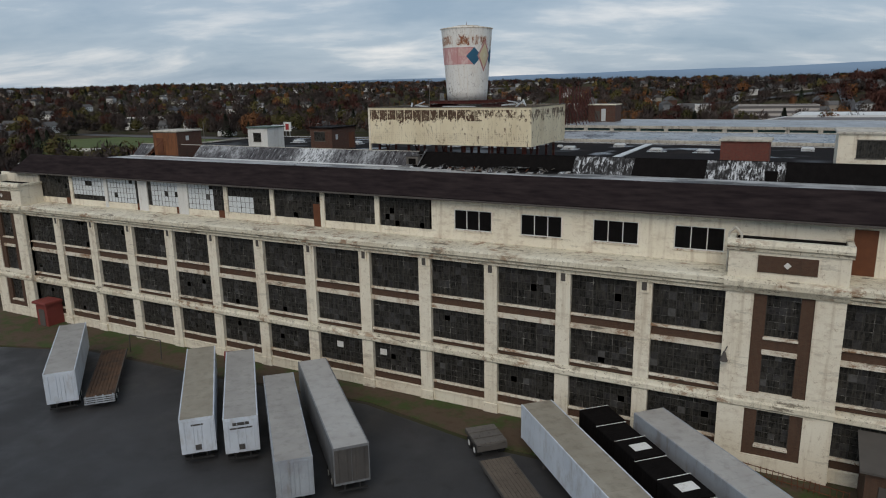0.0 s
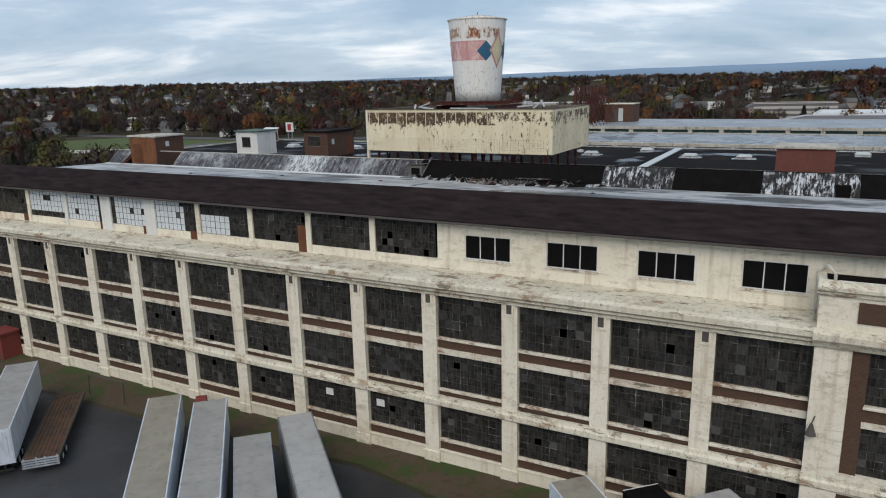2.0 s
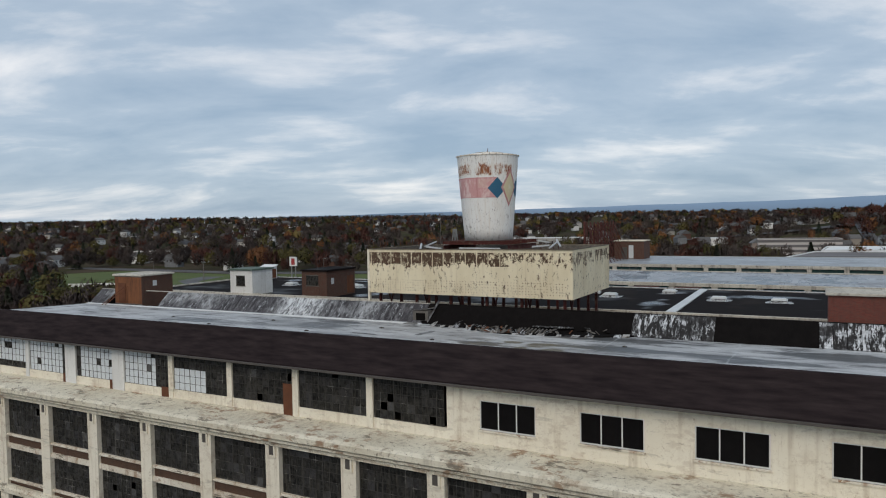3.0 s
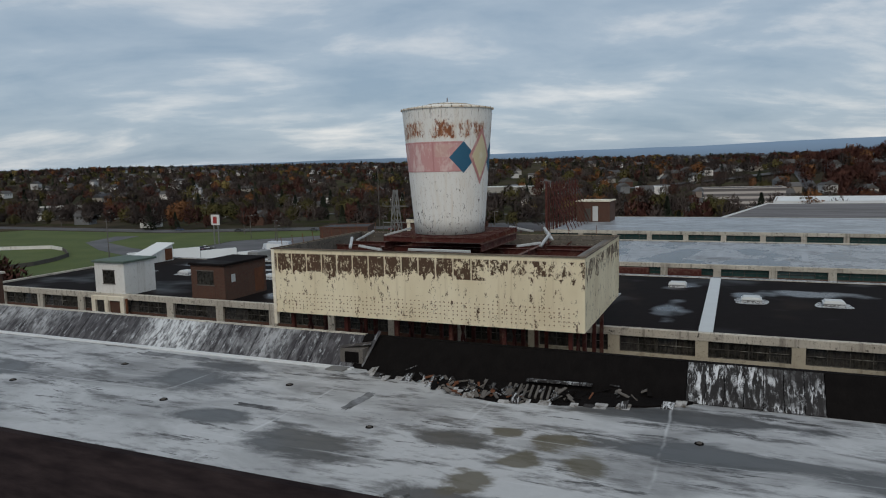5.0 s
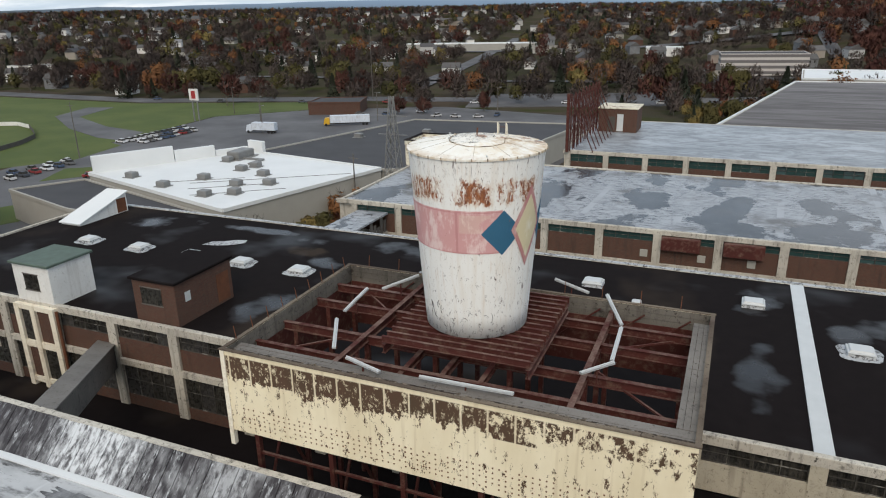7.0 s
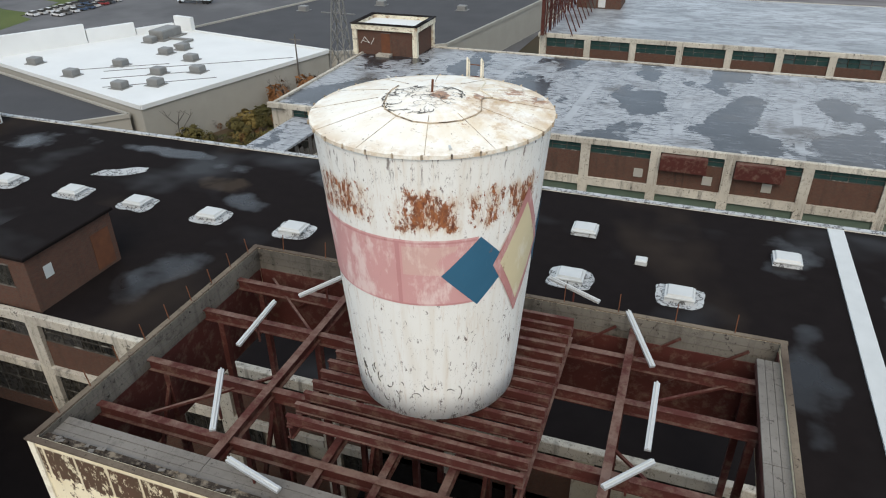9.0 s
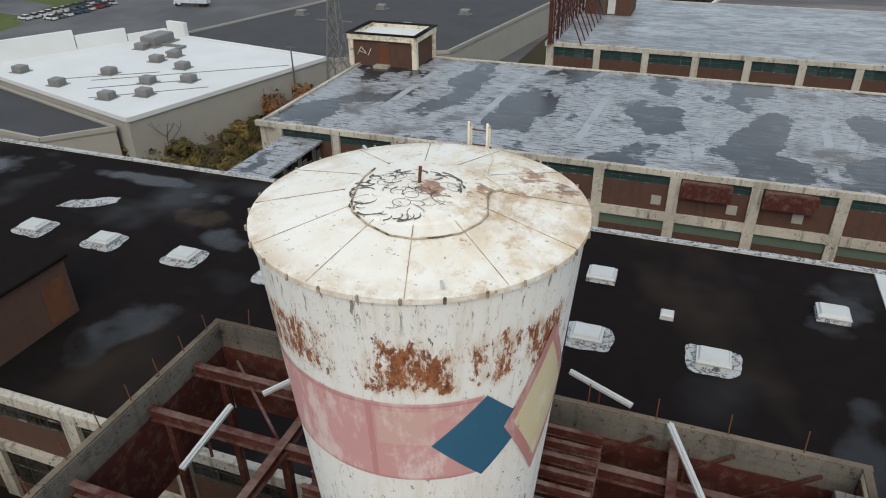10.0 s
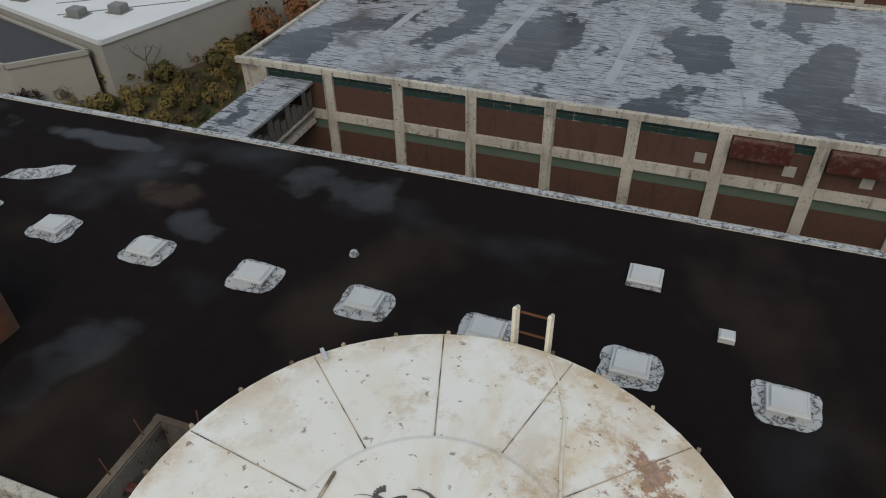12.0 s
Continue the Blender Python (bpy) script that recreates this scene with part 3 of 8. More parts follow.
def flat(name, pts, z0, z1, mat, label, category):
    return solid(name, Geo().slab(pts, z0, z1), mat, label, category, kind="structure")


flat("yard", [(-140, -60), (90, -60), (90, 49.5), (60, 49), (20, 49), (-2, 47.5), (-20, 47), (-34, 49.5), (-52, 48), (-70, 47.5), (-84, 43), (-100, 40), (-140, 38)], -0.3, 0.03, ASPHALT, "dark worn asphalt yard in front of the factory", "yard")
flat("verge", [(-140, 38.5), (-100, 40.5), (-84, 43.5), (-70, 48), (-52, 48.5), (-34, 50), (-20, 47.5), (-2, 48), (20, 49.5), (90, 49.6), (90, 53.4), (-140, 53.4)], -0.3, 0.06, VERGE, "weedy strip of grass and bare earth along the wall", "verge")

# ---- factory front building ----
FY = 52.96          # column faces
WY = 55.6           # wall of the top storey
X0, X1 = XB(-10) - 0.6, XB(10)
factory = thing("factory_building", "long cream concrete factory with four storeys of steel windows", "building")

# floor slabs and backing wall added to keep the rooms behind panes dark
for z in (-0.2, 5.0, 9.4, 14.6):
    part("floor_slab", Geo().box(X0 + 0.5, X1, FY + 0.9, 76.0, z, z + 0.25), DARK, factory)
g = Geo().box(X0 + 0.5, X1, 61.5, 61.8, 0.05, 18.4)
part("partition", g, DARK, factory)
for box in ((X0, X0 + 0.5, FY + 0.7, 76.2, 0, 18.3), (X1, X1 + 0.5, FY + 0.7, 76.2, 0, 18.3), (X0, X1 + 0.5, 76.2, 76.6, 0, 18.5)):
    part("end_wall", Geo().box(*box), CREAM, factory)


def column(k):
    x = XB(k)
    col = part("column", Geo().box(x - 0.6, x + 0.6, FY, FY + 0.75, 0.9, 13.75), CREAM, factory)
    part("column_base", Geo().chamfered(x - 0.68, x + 0.68, FY - 0.08, FY + 0.7, -0.1, 0.93, 0.03), CREAM, col)
    part("bracket_sill", Geo().box(x - 0.34, x + 0.34, FY - 0.1, FY, 12.85, 13.02), CREAM, col)
    for x0 in (x - 0.34, x + 0.2):
        part("bracket", Geo().box(x0, x0 + 0.14, FY - 0.1, FY, 13.02, 13.75), CREAM, col)
    part("scupper", Geo().box(x - 0.2, x + 0.2, FY - 0.05, FY - 0.004, 13.02, 13.7), DARK, col, "dark drain opening under the cornice")


pane_meshes = {}


def pane_mesh(w, h, mat):
    key = (round(w, 3), round(h, 3), mat.name)
    if key not in pane_meshes:
        pane_meshes[key] = Geo().box(0, w, -0.006, 0.006, 0, h).mesh("pane", mat)
    return pane_meshes[key]


def sash(parent, x0, x1, y, z0, z1, nx, nz, rng, glass=GLASS, missing=0.013, bars=3, white=()):
    """A steel window: a grid of glazing bars, heavier mullions and single panes, a few of them lost."""
    w, h = (x1 - x0) / nx, (z1 - z0) / nz
    g = Geo().lattice([(x0 + i * w, 0.055 if i % max(nx // bars, 1) == 0 else 0.02) for i in range(nx + 1)], [(z0 + j * h, 0.05 if j in (0, nz) else 0.026) for j in range(nz + 1)], y - 0.03, y + 0.03)
    win = part("window", g, SASH, parent)
    me, mw = pane_mesh(w - 0.02, h - 0.03, glass), pane_mesh(w - 0.02, h - 0.03, WPANE)
    for i in range(nx):
        for j in range(nz):
            if rng.random() < missing:
                continue
            lit = any(a <= (i + 0.5) / nx <= b and c <= (j + 0.5) / nz <= d for a, b, c, d in white) and rng.random() < 0.93
            pn = new("pane", mw if lit else me)
            pn.parent = win
            pn.matrix_basis = pose(x0 + i * w + 0.01, y + rng.uniform(-0.004, 0.004), z0 + j * h + 0.015, rng.uniform(-1.2, 1.2), 0, rng.uniform(-0.8, 0.8))
    return win


rows_front = [(10.38, 13.72), (6.25, 9.06), (2.05, 4.9)]
rng = random.Random(4)


def bay(k):
    """One bay of the front: three windows with their sills, brick panels, lintels and the plinth."""
    a, b = XB(k) + 0.6, XB(k + 1) - 0.6
    y = FY + 0.28
    for z0, z1 in rows_front:
        sash(factory, a + 0.05, b - 0.05, y + 0.12, z0 + 0.02, z1, 9, 5, rng)
    for z in (10.2, 6.08, 1.87):
        part("sill", Geo().chamfered(a, b, FY + 0.1, FY + 0.5, z, z + 0.17, 0.04), SILL, factory)
    for z0, z1 in ((9.5, 10.2), (5.72, 6.08), (1.15, 1.87)):
        part("brick_panel", Geo().box(a, b, y, y + 0.3, z0, z1), BROWN, factory)
    part("lintel", Geo().box(a, b, FY + 0.14, y + 0.3, 9.06, 9.5), SILL, factory)
    part("plinth", Geo().box(a, b, FY + 0.12, y + 0.3, -0.1, 1.03), CREAM, factory)
    part("plinth_cap", Geo().chamfered(a, b, FY + 0.04, FY + 0.3, 1.03, 1.15, 0.03), CREAM, factory)


for k in (*range(-9, 5), *range(5, 9)):
    column(k)
for k in (*range(-9, 4), *range(5, 8)):
    bay(k)
# belt course and cornice, between the towers
for a, b in ((XB(-9) - 0.5, XB(4) + 0.5), (XB(5) - 0.5, XB(8) + 0.6)):
    part("belt_course", Geo().profile([(FY - 0.22, 5.0), (FY - 0.22, 5.36), (FY - 0.1, 5.5), (FY - 0.06, 5.72), (FY + 0.2, 5.72), (FY + 0.2, 4.9), (FY - 0.1, 4.9)], a, b), LEDGE, factory)
    part("cornice", Geo().profile([(FY + 0.6, 13.72), (FY - 0.15, 13.72), (FY - 0.15, 13.95), (FY - 0.4, 14.1), (FY - 0.4, 14.25), (FY - 0.62, 14.42), (FY - 0.62, 14.78), (FY - 0.3, 14.92), (WY + 0.1, 15.05), (WY + 0.1, 14.6), (FY + 0.6, 14.5)], a, b), LEDGE, factory)


def tower(k):
    """A projecting stair tower between two columns, with brick-framed windows and a panel with a white lozenge."""
    a, b = XB(k) - 0.6, XB(k + 1) + 0.6
    y = FY - 0.45
    c = (a + b) / 2
    t = part("stair_tower", Geo().box(a, b, y + 0.1, WY, 14.2, 17.35), CREAM, factory)
    for x0, x1 in ((a, c - 1.95), (c + 1.95, b)):
        part("pier", Geo().box(x0, x1, y, FY + 1.2, -0.1, 14.2), CREAM, t)
    for z0, z1 in ((14.0, 14.2), (5.0, 6.3), (-0.1, 1.3)):
        part("spandrel", Geo().box(c - 1.95, c + 1.95, y, FY + 1.2, z0, z1), CREAM, t)
    part("belt_course", Geo().profile([(y - 0.16, 5.2), (y - 0.16, 5.55), (y - 0.04, 5.7), (y + 0.0, 5.95), (y + 0.05, 5.95), (y + 0.05, 5.1), (y - 0.06, 5.1)], a - 0.05, b + 0.05), LEDGE, t)
    for z0, z1 in ((6.3, 14.0), (1.3, 5.0)):
        for x0 in (c - 1.95, c + 1.1):
            part("brick_surround", Geo().box(x0, x0 + 0.85, y + 0.12, y + 0.5, z0, z1), BROWN, t)
    part("brick_panel", Geo().box(c - 1.1, c + 1.1, y + 0.14, y + 0.5, 9.7, 10.5), BROWN, t)
    part("brick_panel", Geo().box(c - 1.1, c + 1.1, y + 0.14, y + 0.5, 1.3, 2.0), BROWN, t)
    for z0, z1 in ((10.5, 10.66), (2.0, 2.2)):
        part("sill", Geo().chamfered(c - 1.15, c + 1.15, y - 0.02, y + 0.4, z0, z1, 0.04), SILL, t)
    part("lintel", Geo().box(c - 1.15, c + 1.15, y, y + 0.4, 9.35, 9.7), SILL, t)
    for z0, z1 in ((10.66, 14.0), (6.3, 9.35), (2.2, 5.0)):
        sash(factory, c - 1.08, c + 1.08, y + 0.4, z0, z1, 5, 6, rng, bars=1)
    part("tower_cornice", Geo().profile([(FY + 0.6, 13.9), (y - 0.15, 13.9), (y - 0.3, 14.15), (y - 0.5, 14.4), (y - 0.5, 14.75), (y - 0.1, 14.95), (FY + 0.6, 14.95)], a - 0.15, b + 0.15), LEDGE, t)
    part("name_panel", Geo().box(c - 1.9, c + 1.9, y + 0.03, y + 0.12, 15.45, 16.65), BROWN, t, "brown brick panel with a white lozenge")
    part("lozenge", Geo().hexa([(c - 0.25, y + 0.0, 16.05), (c, y + 0.0, 15.8), (c, y + 0.04, 15.8), (c - 0.25, y + 0.04, 16.05), (c, y + 0.0, 16.3), (c + 0.25, y + 0.0, 16.05), (c + 0.25, y + 0.04, 16.05), (c, y + 0.04, 16.3)]), WHITEP, t)
    part("coping", Geo().profile([(y + 0.098, 16.85), (y - 0.02, 16.9), (y - 0.06, 17.1), (y - 0.22, 17.22), (y - 0.22, 17.42), (y - 0.12, 17.58), (y - 0.06, 17.72), (y + 0.42, 17.72), (y + 0.42, 17.352), (y + 0.098, 17.352)], a - 0.15, b + 0.15), LEDGE, t)
    for x0 in (a - 0.15, b - 0.3):
        part("coping", Geo().chamfered(x0, x0 + 0.45, y + 0.43, WY - 0.005, 17.352, 17.66, 0.05), LEDGE, t)
    # black sheet put in for the shaded recess behind the coping
    part("gutter_bed", Geo().box(a + 0.32, b - 0.32, y + 0.45, WY - 0.01, 17.352, 17.4), TARP, t)


tower(4)
tower(-10)

# top storey: plain wall with four windows, then posts with steel sash
for k in (0, 1, 2, 3):
    a, b = XB(k), XB(k + 1)
    c = (a + b) / 2 + (0.38, 0.32, 0.2, 0.18)[k]
    part("wall", Geo().lattice([((a + c - 1.85) / 2, c - 1.85 - a), ((c + 1.85 + b) / 2, b - c - 1.85)], [(15.425, 1.05), (18.31, 1.02)], WY, WY + 0.3), CREAM, factory)
    g = Geo().lattice([(x, 0.07) for x in (c - 1.815, c - 0.6, c + 0.6, c + 1.815)], [(15.99, 0.08), (17.77, 0.06)], WY + 0.05, WY + 0.14)
    win = part("window", g, WHITEP, factory)
    for x in (c - 1.77, c - 0.565, c + 0.635):
        part("pane", pane_mesh(1.14, 1.7, NIGHT), None, win).matrix_basis = pose(x, WY + 0.1, 16.03)
    part("sill", Geo().chamfered(c - 1.95, c + 1.95, WY - 0.08, WY + 0.1, 15.83, 15.95, 0.03), SILL, factory)
part("wall", Geo().box(XB(0) - 0.55, XB(0), WY, WY + 0.3, 14.9, 18.82), CREAM, factory)
bright = {-9: (), -8: [(0, 1, 0.12, 1)], -7: [(0, 0.85, 0.1, 1)], -6: [(0.1, 0.9, 0, 1)], -5: [(0, 0.72, 0.05, 1)], -4: [(0, 0.6, 0.1, 0.62)], -3: (), -2: (), -1: ()}
for k, white in bright.items():
    a, b = XB(k), XB(k + 1)
    if k == -1:
        b -= 0.55
    part("wall", Geo().box(a, b, WY, WY + 0.25, 14.9, 15.75), CREAM, factory)
    wide = 0.75 if k in (-5, -6) else 0.26
    part("post", Geo().box(a - wide, a + wide, WY - 0.06, WY + 0.3, 14.9, 18.82), WHITEP if k in (-5, -6, -7) else CREAM, factory)
    sash(factory, a + wide, b - (0.26 if k > -7 or k < -7 else 0.75), WY + 0.12, 15.75, 18.7, 10, 5, rng, missing=0.01 if white else 0.035, white=white)
    if k in (-9, -7, -6, -5, -3):
        part("door_panel", Geo().box(b - 1.15, b - 0.3, WY - 0.03, WY + 0.02, 15.05, 15.75 + (1.6 if k == -3 else 0.1)), RUST, factory, "rusted steel door leaf")
for k in range(5, 8):
    a, b = XB(k), XB(k + 1)
    part("wall", Geo().box(a, b, WY, WY + 0.3, 14.9, 18.82), CREAM, factory)
part("wall", Geo().box(XB(4), XB(5), WY, WY + 0.3, 14.9, 18.82), CREAM, factory)
part("wall", Geo().box(X0 - 0.8, XB(-9), WY + 0.05, WY + 0.3, 14.9, 18.6), CREAM, factory)
# rusty door beside the tower
part("door_panel", Geo().box(XB(5) + 0.75, XB(5) + 2.2, WY - 0.05, WY - 0.003, 15.1, 18.4), RUST, factory, "rusted steel door with dirty panes")

# steep black roof edge and the white roof behind it
RIDGE_Y, RIDGE_Z = 57.0, 20.9
hip = [(WY - 0.65, 18.72, -92.2), (WY - 0.65, 18.92, -92.2), (RIDGE_Y, RIDGE_Z, -90.7), (RIDGE_Y + 0.35, RIDGE_Z, -90.7), (RIDGE_Y + 0.9, 19.4, -92.2), (WY + 0.2, 18.72, -92.2)]
n = len(hip)
g = Geo().add([(x, y, z) for y, z, x in hip] + [(X1 + 0.5, y, z) for y, z, x in hip], [(i, (i + 1) % n, n + (i + 1) % n, n + i) for i in range(n)] + [(5, 4, 1, 0), (4, 3, 2, 1), tuple(range(n, 2 * n))])
part("mansard_roof", g, SHINGLE, factory, "steep black shingled roof edge")
part("gutter", Geo().profile([(WY - 0.82, 18.68), (WY - 0.82, 18.82), (WY - 0.655, 18.82), (WY - 0.655, 18.68)], -92.2, X1 + 0.5), DARK, factory)
RB_Y, RB_Z = 76.1, 18.86
part("flat_roof", Geo().profile([(RIDGE_Y + 0.6, 19.55), (RB_Y + 0.4, RB_Z), (RB_Y + 0.4, RB_Z - 0.3), (RIDGE_Y + 0.6, 19.2)], X0, X1 + 0.5), WROOF, factory, "flat roof with patchy white coating and dark stains")

# sloping sheet-metal lean-to along the back of that roof
ST_Y, ST_Z = 78.0, 20.6


def lean_to(x0, x1, mat, name, step=0.85):
    """Sloping panels, each a little proud or askew, with ribs at the joints."""
    holder = part(name, Geo().profile([(RB_Y + 0.1, RB_Z - 0.2), (ST_Y, ST_Z - 0.06), (ST_Y + 0.3, ST_Z - 0.06), (ST_Y + 0.3, RB_Z - 2.0), (RB_Y + 0.1, RB_Z - 2.0)], x0, x1), TARP, factory)
    r = random.Random(int(x0 * 10))
    n = max(1, round((x1 - x0) / step))
    w = (x1 - x0) / n
    for i in range(n):
        a = x0 + i * w
        d = r.uniform(0, 0.035)
        part("panel", Geo().hexa([(a + 0.02, RB_Y - 0.02, RB_Z + d), (a + w - 0.02, RB_Y - 0.02, RB_Z + d), (a + w - 0.02, ST_Y, ST_Z + d - 0.04), (a + 0.02, ST_Y, ST_Z + d - 0.04), (a + 0.02, RB_Y - 0.06, RB_Z + d + 0.05), (a + w - 0.02, RB_Y - 0.06, RB_Z + d + 0.05), (a + w - 0.02, ST_Y - 0.04, ST_Z + d + 0.02), (a + 0.02, ST_Y - 0.04, ST_Z + d + 0.02)]), mat, holder)
    return holder


lean_to(-81.7, -43.6, SHEET, "lean_to_roof")
lean_to(X0, -91.5, SHEET, "lean_to_roof")
lean_to(-43.6, -23.0, TARP, "lean_to_roof", 25)
lean_to(-23.0, -16.3, DRIP, "lean_to_roof", 0.9)
lean_to(-16.3, -8.8, TARP, "lean_to_roof", 12)
lean_to(-8.8, -1.3, DRIP, "lean_to_roof", 0.9)
lean_to(-1.3, X1, TARP, "lean_to_roof", 12)
part("hatch", Geo().box(-3.1, -2.0, RB_Y - 0.1, RB_Y + 0.9, RB_Z, RB_Z + 1.0), TARP, factory, "small black hatch in the white coated slope")
part("curb", Geo().box(X0, -43.4, RB_Y - 0.55, RB_Y - 0.1, RB_Z - 0.1, RB_Z + 0.12), WHITER, factory, "white coated kerb at the foot of the lean-to")
part("ridge_cap", Geo().box(X0, -43.6, ST_Y - 0.06, ST_Y + 0.32, ST_Z - 0.02, ST_Z + 0.06), CONC, factory)
part("ridge_cap", Geo().box(-43.59, X1, ST_Y - 0.06, ST_Y + 0.32, ST_Z - 0.02, ST_Z + 0.05), TARP, factory, "black sheeted ridge")

# ---- court and rear buildings ----
flat("court_roof", [(X0, 78.2), (X1, 78.2), (X1, 92.3), (X0, 92.3)], 10.3, 10.8, BROOF, "low black roof in the court between the buildings", "roof")
flat("court_roof_upper", [(-46.0, 78.35), (X1, 78.35), (X1, 92.2), (-46.0, 92.2)], 10.8, 15.25, TARP, "black sheeted upper roof in the court", "roof")


def rear_building(name, label, x0, x1, y0, y1, zr, roof, cols, levels, brickf, side=CONC, front=0.22, back=0.32, drop=0.4):
    """A concrete-framed block: columns on the bay grid, bands, brick panels and window strips on its front."""
    b = thing(name, label, "building")
    for box in ((x0, x1, y0 + 0.5, y0 + 0.75), (x0, x1, y1 - 0.4, y1), (x0, x0 + 0.4, y0 + 0.75, y1 - 0.4), (x1 - 0.4, x1, y0 + 0.75, y1 - 0.4)):
        part("wall", Geo().box(*box, 0, zr - 0.1), side, b)
    part("roof", Geo().box(x0, x1, y0 + 0.36, y1, zr - 0.1, zr), roof, b)
    part("parapet", Geo().chamfered(x0 - 0.1, x1 + 0.1, y0 - 0.1, y0 + 0.35, zr - drop, zr + front, 0.04), CONC, b)
    part("parapet", Geo().chamfered(x0 - 0.1, x1 + 0.1, y1 - 0.3, y1 + 0.15, zr - 0.3, zr + back, 0.03), CONC, b)
    part("parapet", Geo().chamfered(x0 - 0.1, x0 + 0.3, y0 + 0.36, y1 - 0.31, zr - 0.3, zr + 0.22, 0.03), CONC, b)
    ks = [k for k in cols if x0 - 1 <= XB(k) <= x1 + 1]
    for k in ks:
        part("column", Geo().box(XB(k) - 0.45, XB(k) + 0.45, y0 - 0.06, y0 + 0.5, 0, zr - drop), CONC if not brickf(k) == "cream" else DCREAM, b)
    r = random.Random(name)
    for k in ks[:-1]:
        a, c = XB(k) + 0.45, XB(k + 1) - 0.45
        for kind, z0, z1 in levels:
            if kind == "band":
                part("band", Geo().box(a, c, y0 - 0.16, y0 + 0.5, z0, z1), CONC, b)
            elif kind == "brick":
                f = brickf(k)
                part("brick_panel" if f == "brick" else "wall_panel", Geo().box(a, c, y0 + (0.16 if f == "brick" else -0.03), y0 + 0.5, z0, z1), {"cream": DCREAM, "brick": BRICK}[f], b)
            elif kind == "green":
                part("green_panel", Geo().box(a, c, y0 + 0.2, y0 + 0.5, z0, z1), GREENP, b)
            else:
                n = 4
                w = (c - a) / n
                g = Geo().lattice([(a + i * w, 0.06) for i in range(n + 1)], [(z0 + 0.03, 0.06), ((z0 + z1) / 2, 0.04), (z1 - 0.03, 0.06)], y0 + 0.2, y0 + 0.3)
                win = part("window", g, SASH, b)
                for i in range(n):
                    part("pane", pane_mesh(w - 0.06, z1 - z0 - 0.1, GLASS if kind == "win" else TEAL), None, win).matrix_basis = pose(a + i * w + 0.03, y0 + 0.26 + r.uniform(-0.02, 0.02), z0 + 0.05, r.choice((0, 0, 0, -12)), 0, 0)
    return b


m = Mat("green_paint")
GREENP = m.done(m.mix(m.noise(0.8, 5), (0.075, 0.12, 0.09), (0.12, 0.15, 0.12)), 0.7)
ZB = 18.8
rear_building("rear_building", "rear factory block with black roof, concrete frame and brick infill", -104, XB(11), 92.0, 119.0, ZB, BROOF, range(-11, 12),
              [("win", 17.1, 18.4), ("brick", 15.25, 17.1), ("band", 14.75, 15.25), ("win", 11.8, 14.75), ("brick", 10.7, 11.8)], lambda k: "cream" if k > -2 else "brick", back=0.04)
rear_building("second_rear_building", "brick and concrete factory block with patchy grey roof", -77.2, XB(14), 132.2, 162.4, 18.0, GROOF, range(-7, 15),
              [("teal", 16.95, 17.9), ("brick", 14.5, 16.95), ("band", 13.7, 14.5), ("green", 12.65, 13.7), ("brick", 10.2, 12.65), ("band", 9.8, 10.2), ("teal", 7.5, 9.8), ("brick", 5.5, 7.5)], lambda k: "brick", front=0.45, back=0.16, drop=0.1)
for k in (-1, 0):
    solid("loading_hood", Geo().chamfered(XB(k) + 0.5, XB(k) + 4.6, 131.5, 132.35, 16.35, 17.8, 0.08), STEEL, "dark red sheet metal hood over a blocked window", "hood", "hoods on the rear block")
for x in (-37.2, -31.0, -25.9):
    solid("wall_vent", Geo().chamfered(x - 0.42, x + 0.42, 132.26, 132.34, 15.1, 15.95, 0.02), BEIGE, "small square pale vent in the brick wall", "vent", "wall vents")
rear_building("third_rear_building", "far factory block with pale roof and cream frame", -56.0, XB(16), 172.6, 209.0, 18.5, PROOF, range(-4, 17),
              [("teal", 16.75, 18.05), ("brick", 15.3, 16.75), ("band", 14.9, 15.3), ("teal", 12.5, 14.9), ("brick", 10.5, 12.5)], lambda k: "brick", CREAM, back=0.05)

# ---- rooftop sign box on steel, and the cup tank ----
BX0, BX1, BY0, BY1, BZ0, BZ1 = -52.2, -29.13, 79.72, 92.87, 21.37, 26.08
m = Mat("peeling_cream_panels")
zz = m.axis("Z")
xx = m.math("ADD", m.axis("X"), m.axis("Y"))
h = m.math("DIVIDE", m.math("SUBTRACT", zz, 23.7), 2.0, True)
col = m.math("FRACT", m.math("MULTIPLY", m.math("SINE", m.math("MULTIPLY", m.math("FLOOR", m.math("DIVIDE", xx, 1.27)), 12.99)), 437.5))
lift = m.math("MULTIPLY", m.ramp(m.math("ADD", h, m.math("MULTIPLY", col, 0.22)), (0.22, 0), (0.50, 0.6), (0.72, 1)), 0.26)
fade = m.math("MULTIPLY", m.ramp(m.math("DIVIDE", m.math("ADD", m.axis("X"), 42.0), 8.0), (0.0, 0), (1.0, 1)), 0.13)
patch = m.math("SUBTRACT", m.math("ADD", m.noise(1.7, 9, (1.0, 1.0, 0.7), 0.76), lift), fade)
peel = m.ramp(patch, (0.64, 0), (0.655, 1))
plate = m.ramp(m.math("SUBTRACT", h, m.math("ADD", m.math("MULTIPLY", col, 0.42), 0.30)), (0.0, 0), (0.015, 1))
keep = m.math("ADD", m.noise(0.75, 6, (1.0, 1.0, 0.8), 0.62, (5, 2, 7)), m.math("MULTIPLY", fade, 0.9))
peel = m.math("MAXIMUM", peel, m.math("MULTIPLY", plate, m.ramp(keep, (0.555, 1), (0.575, 0))))
bits = m.ramp(m.noise(2.3, 8, (1.2, 1.2, 0.6), 0.78, (11, 4, 2)), (0.585, 0), (0.60, 1))
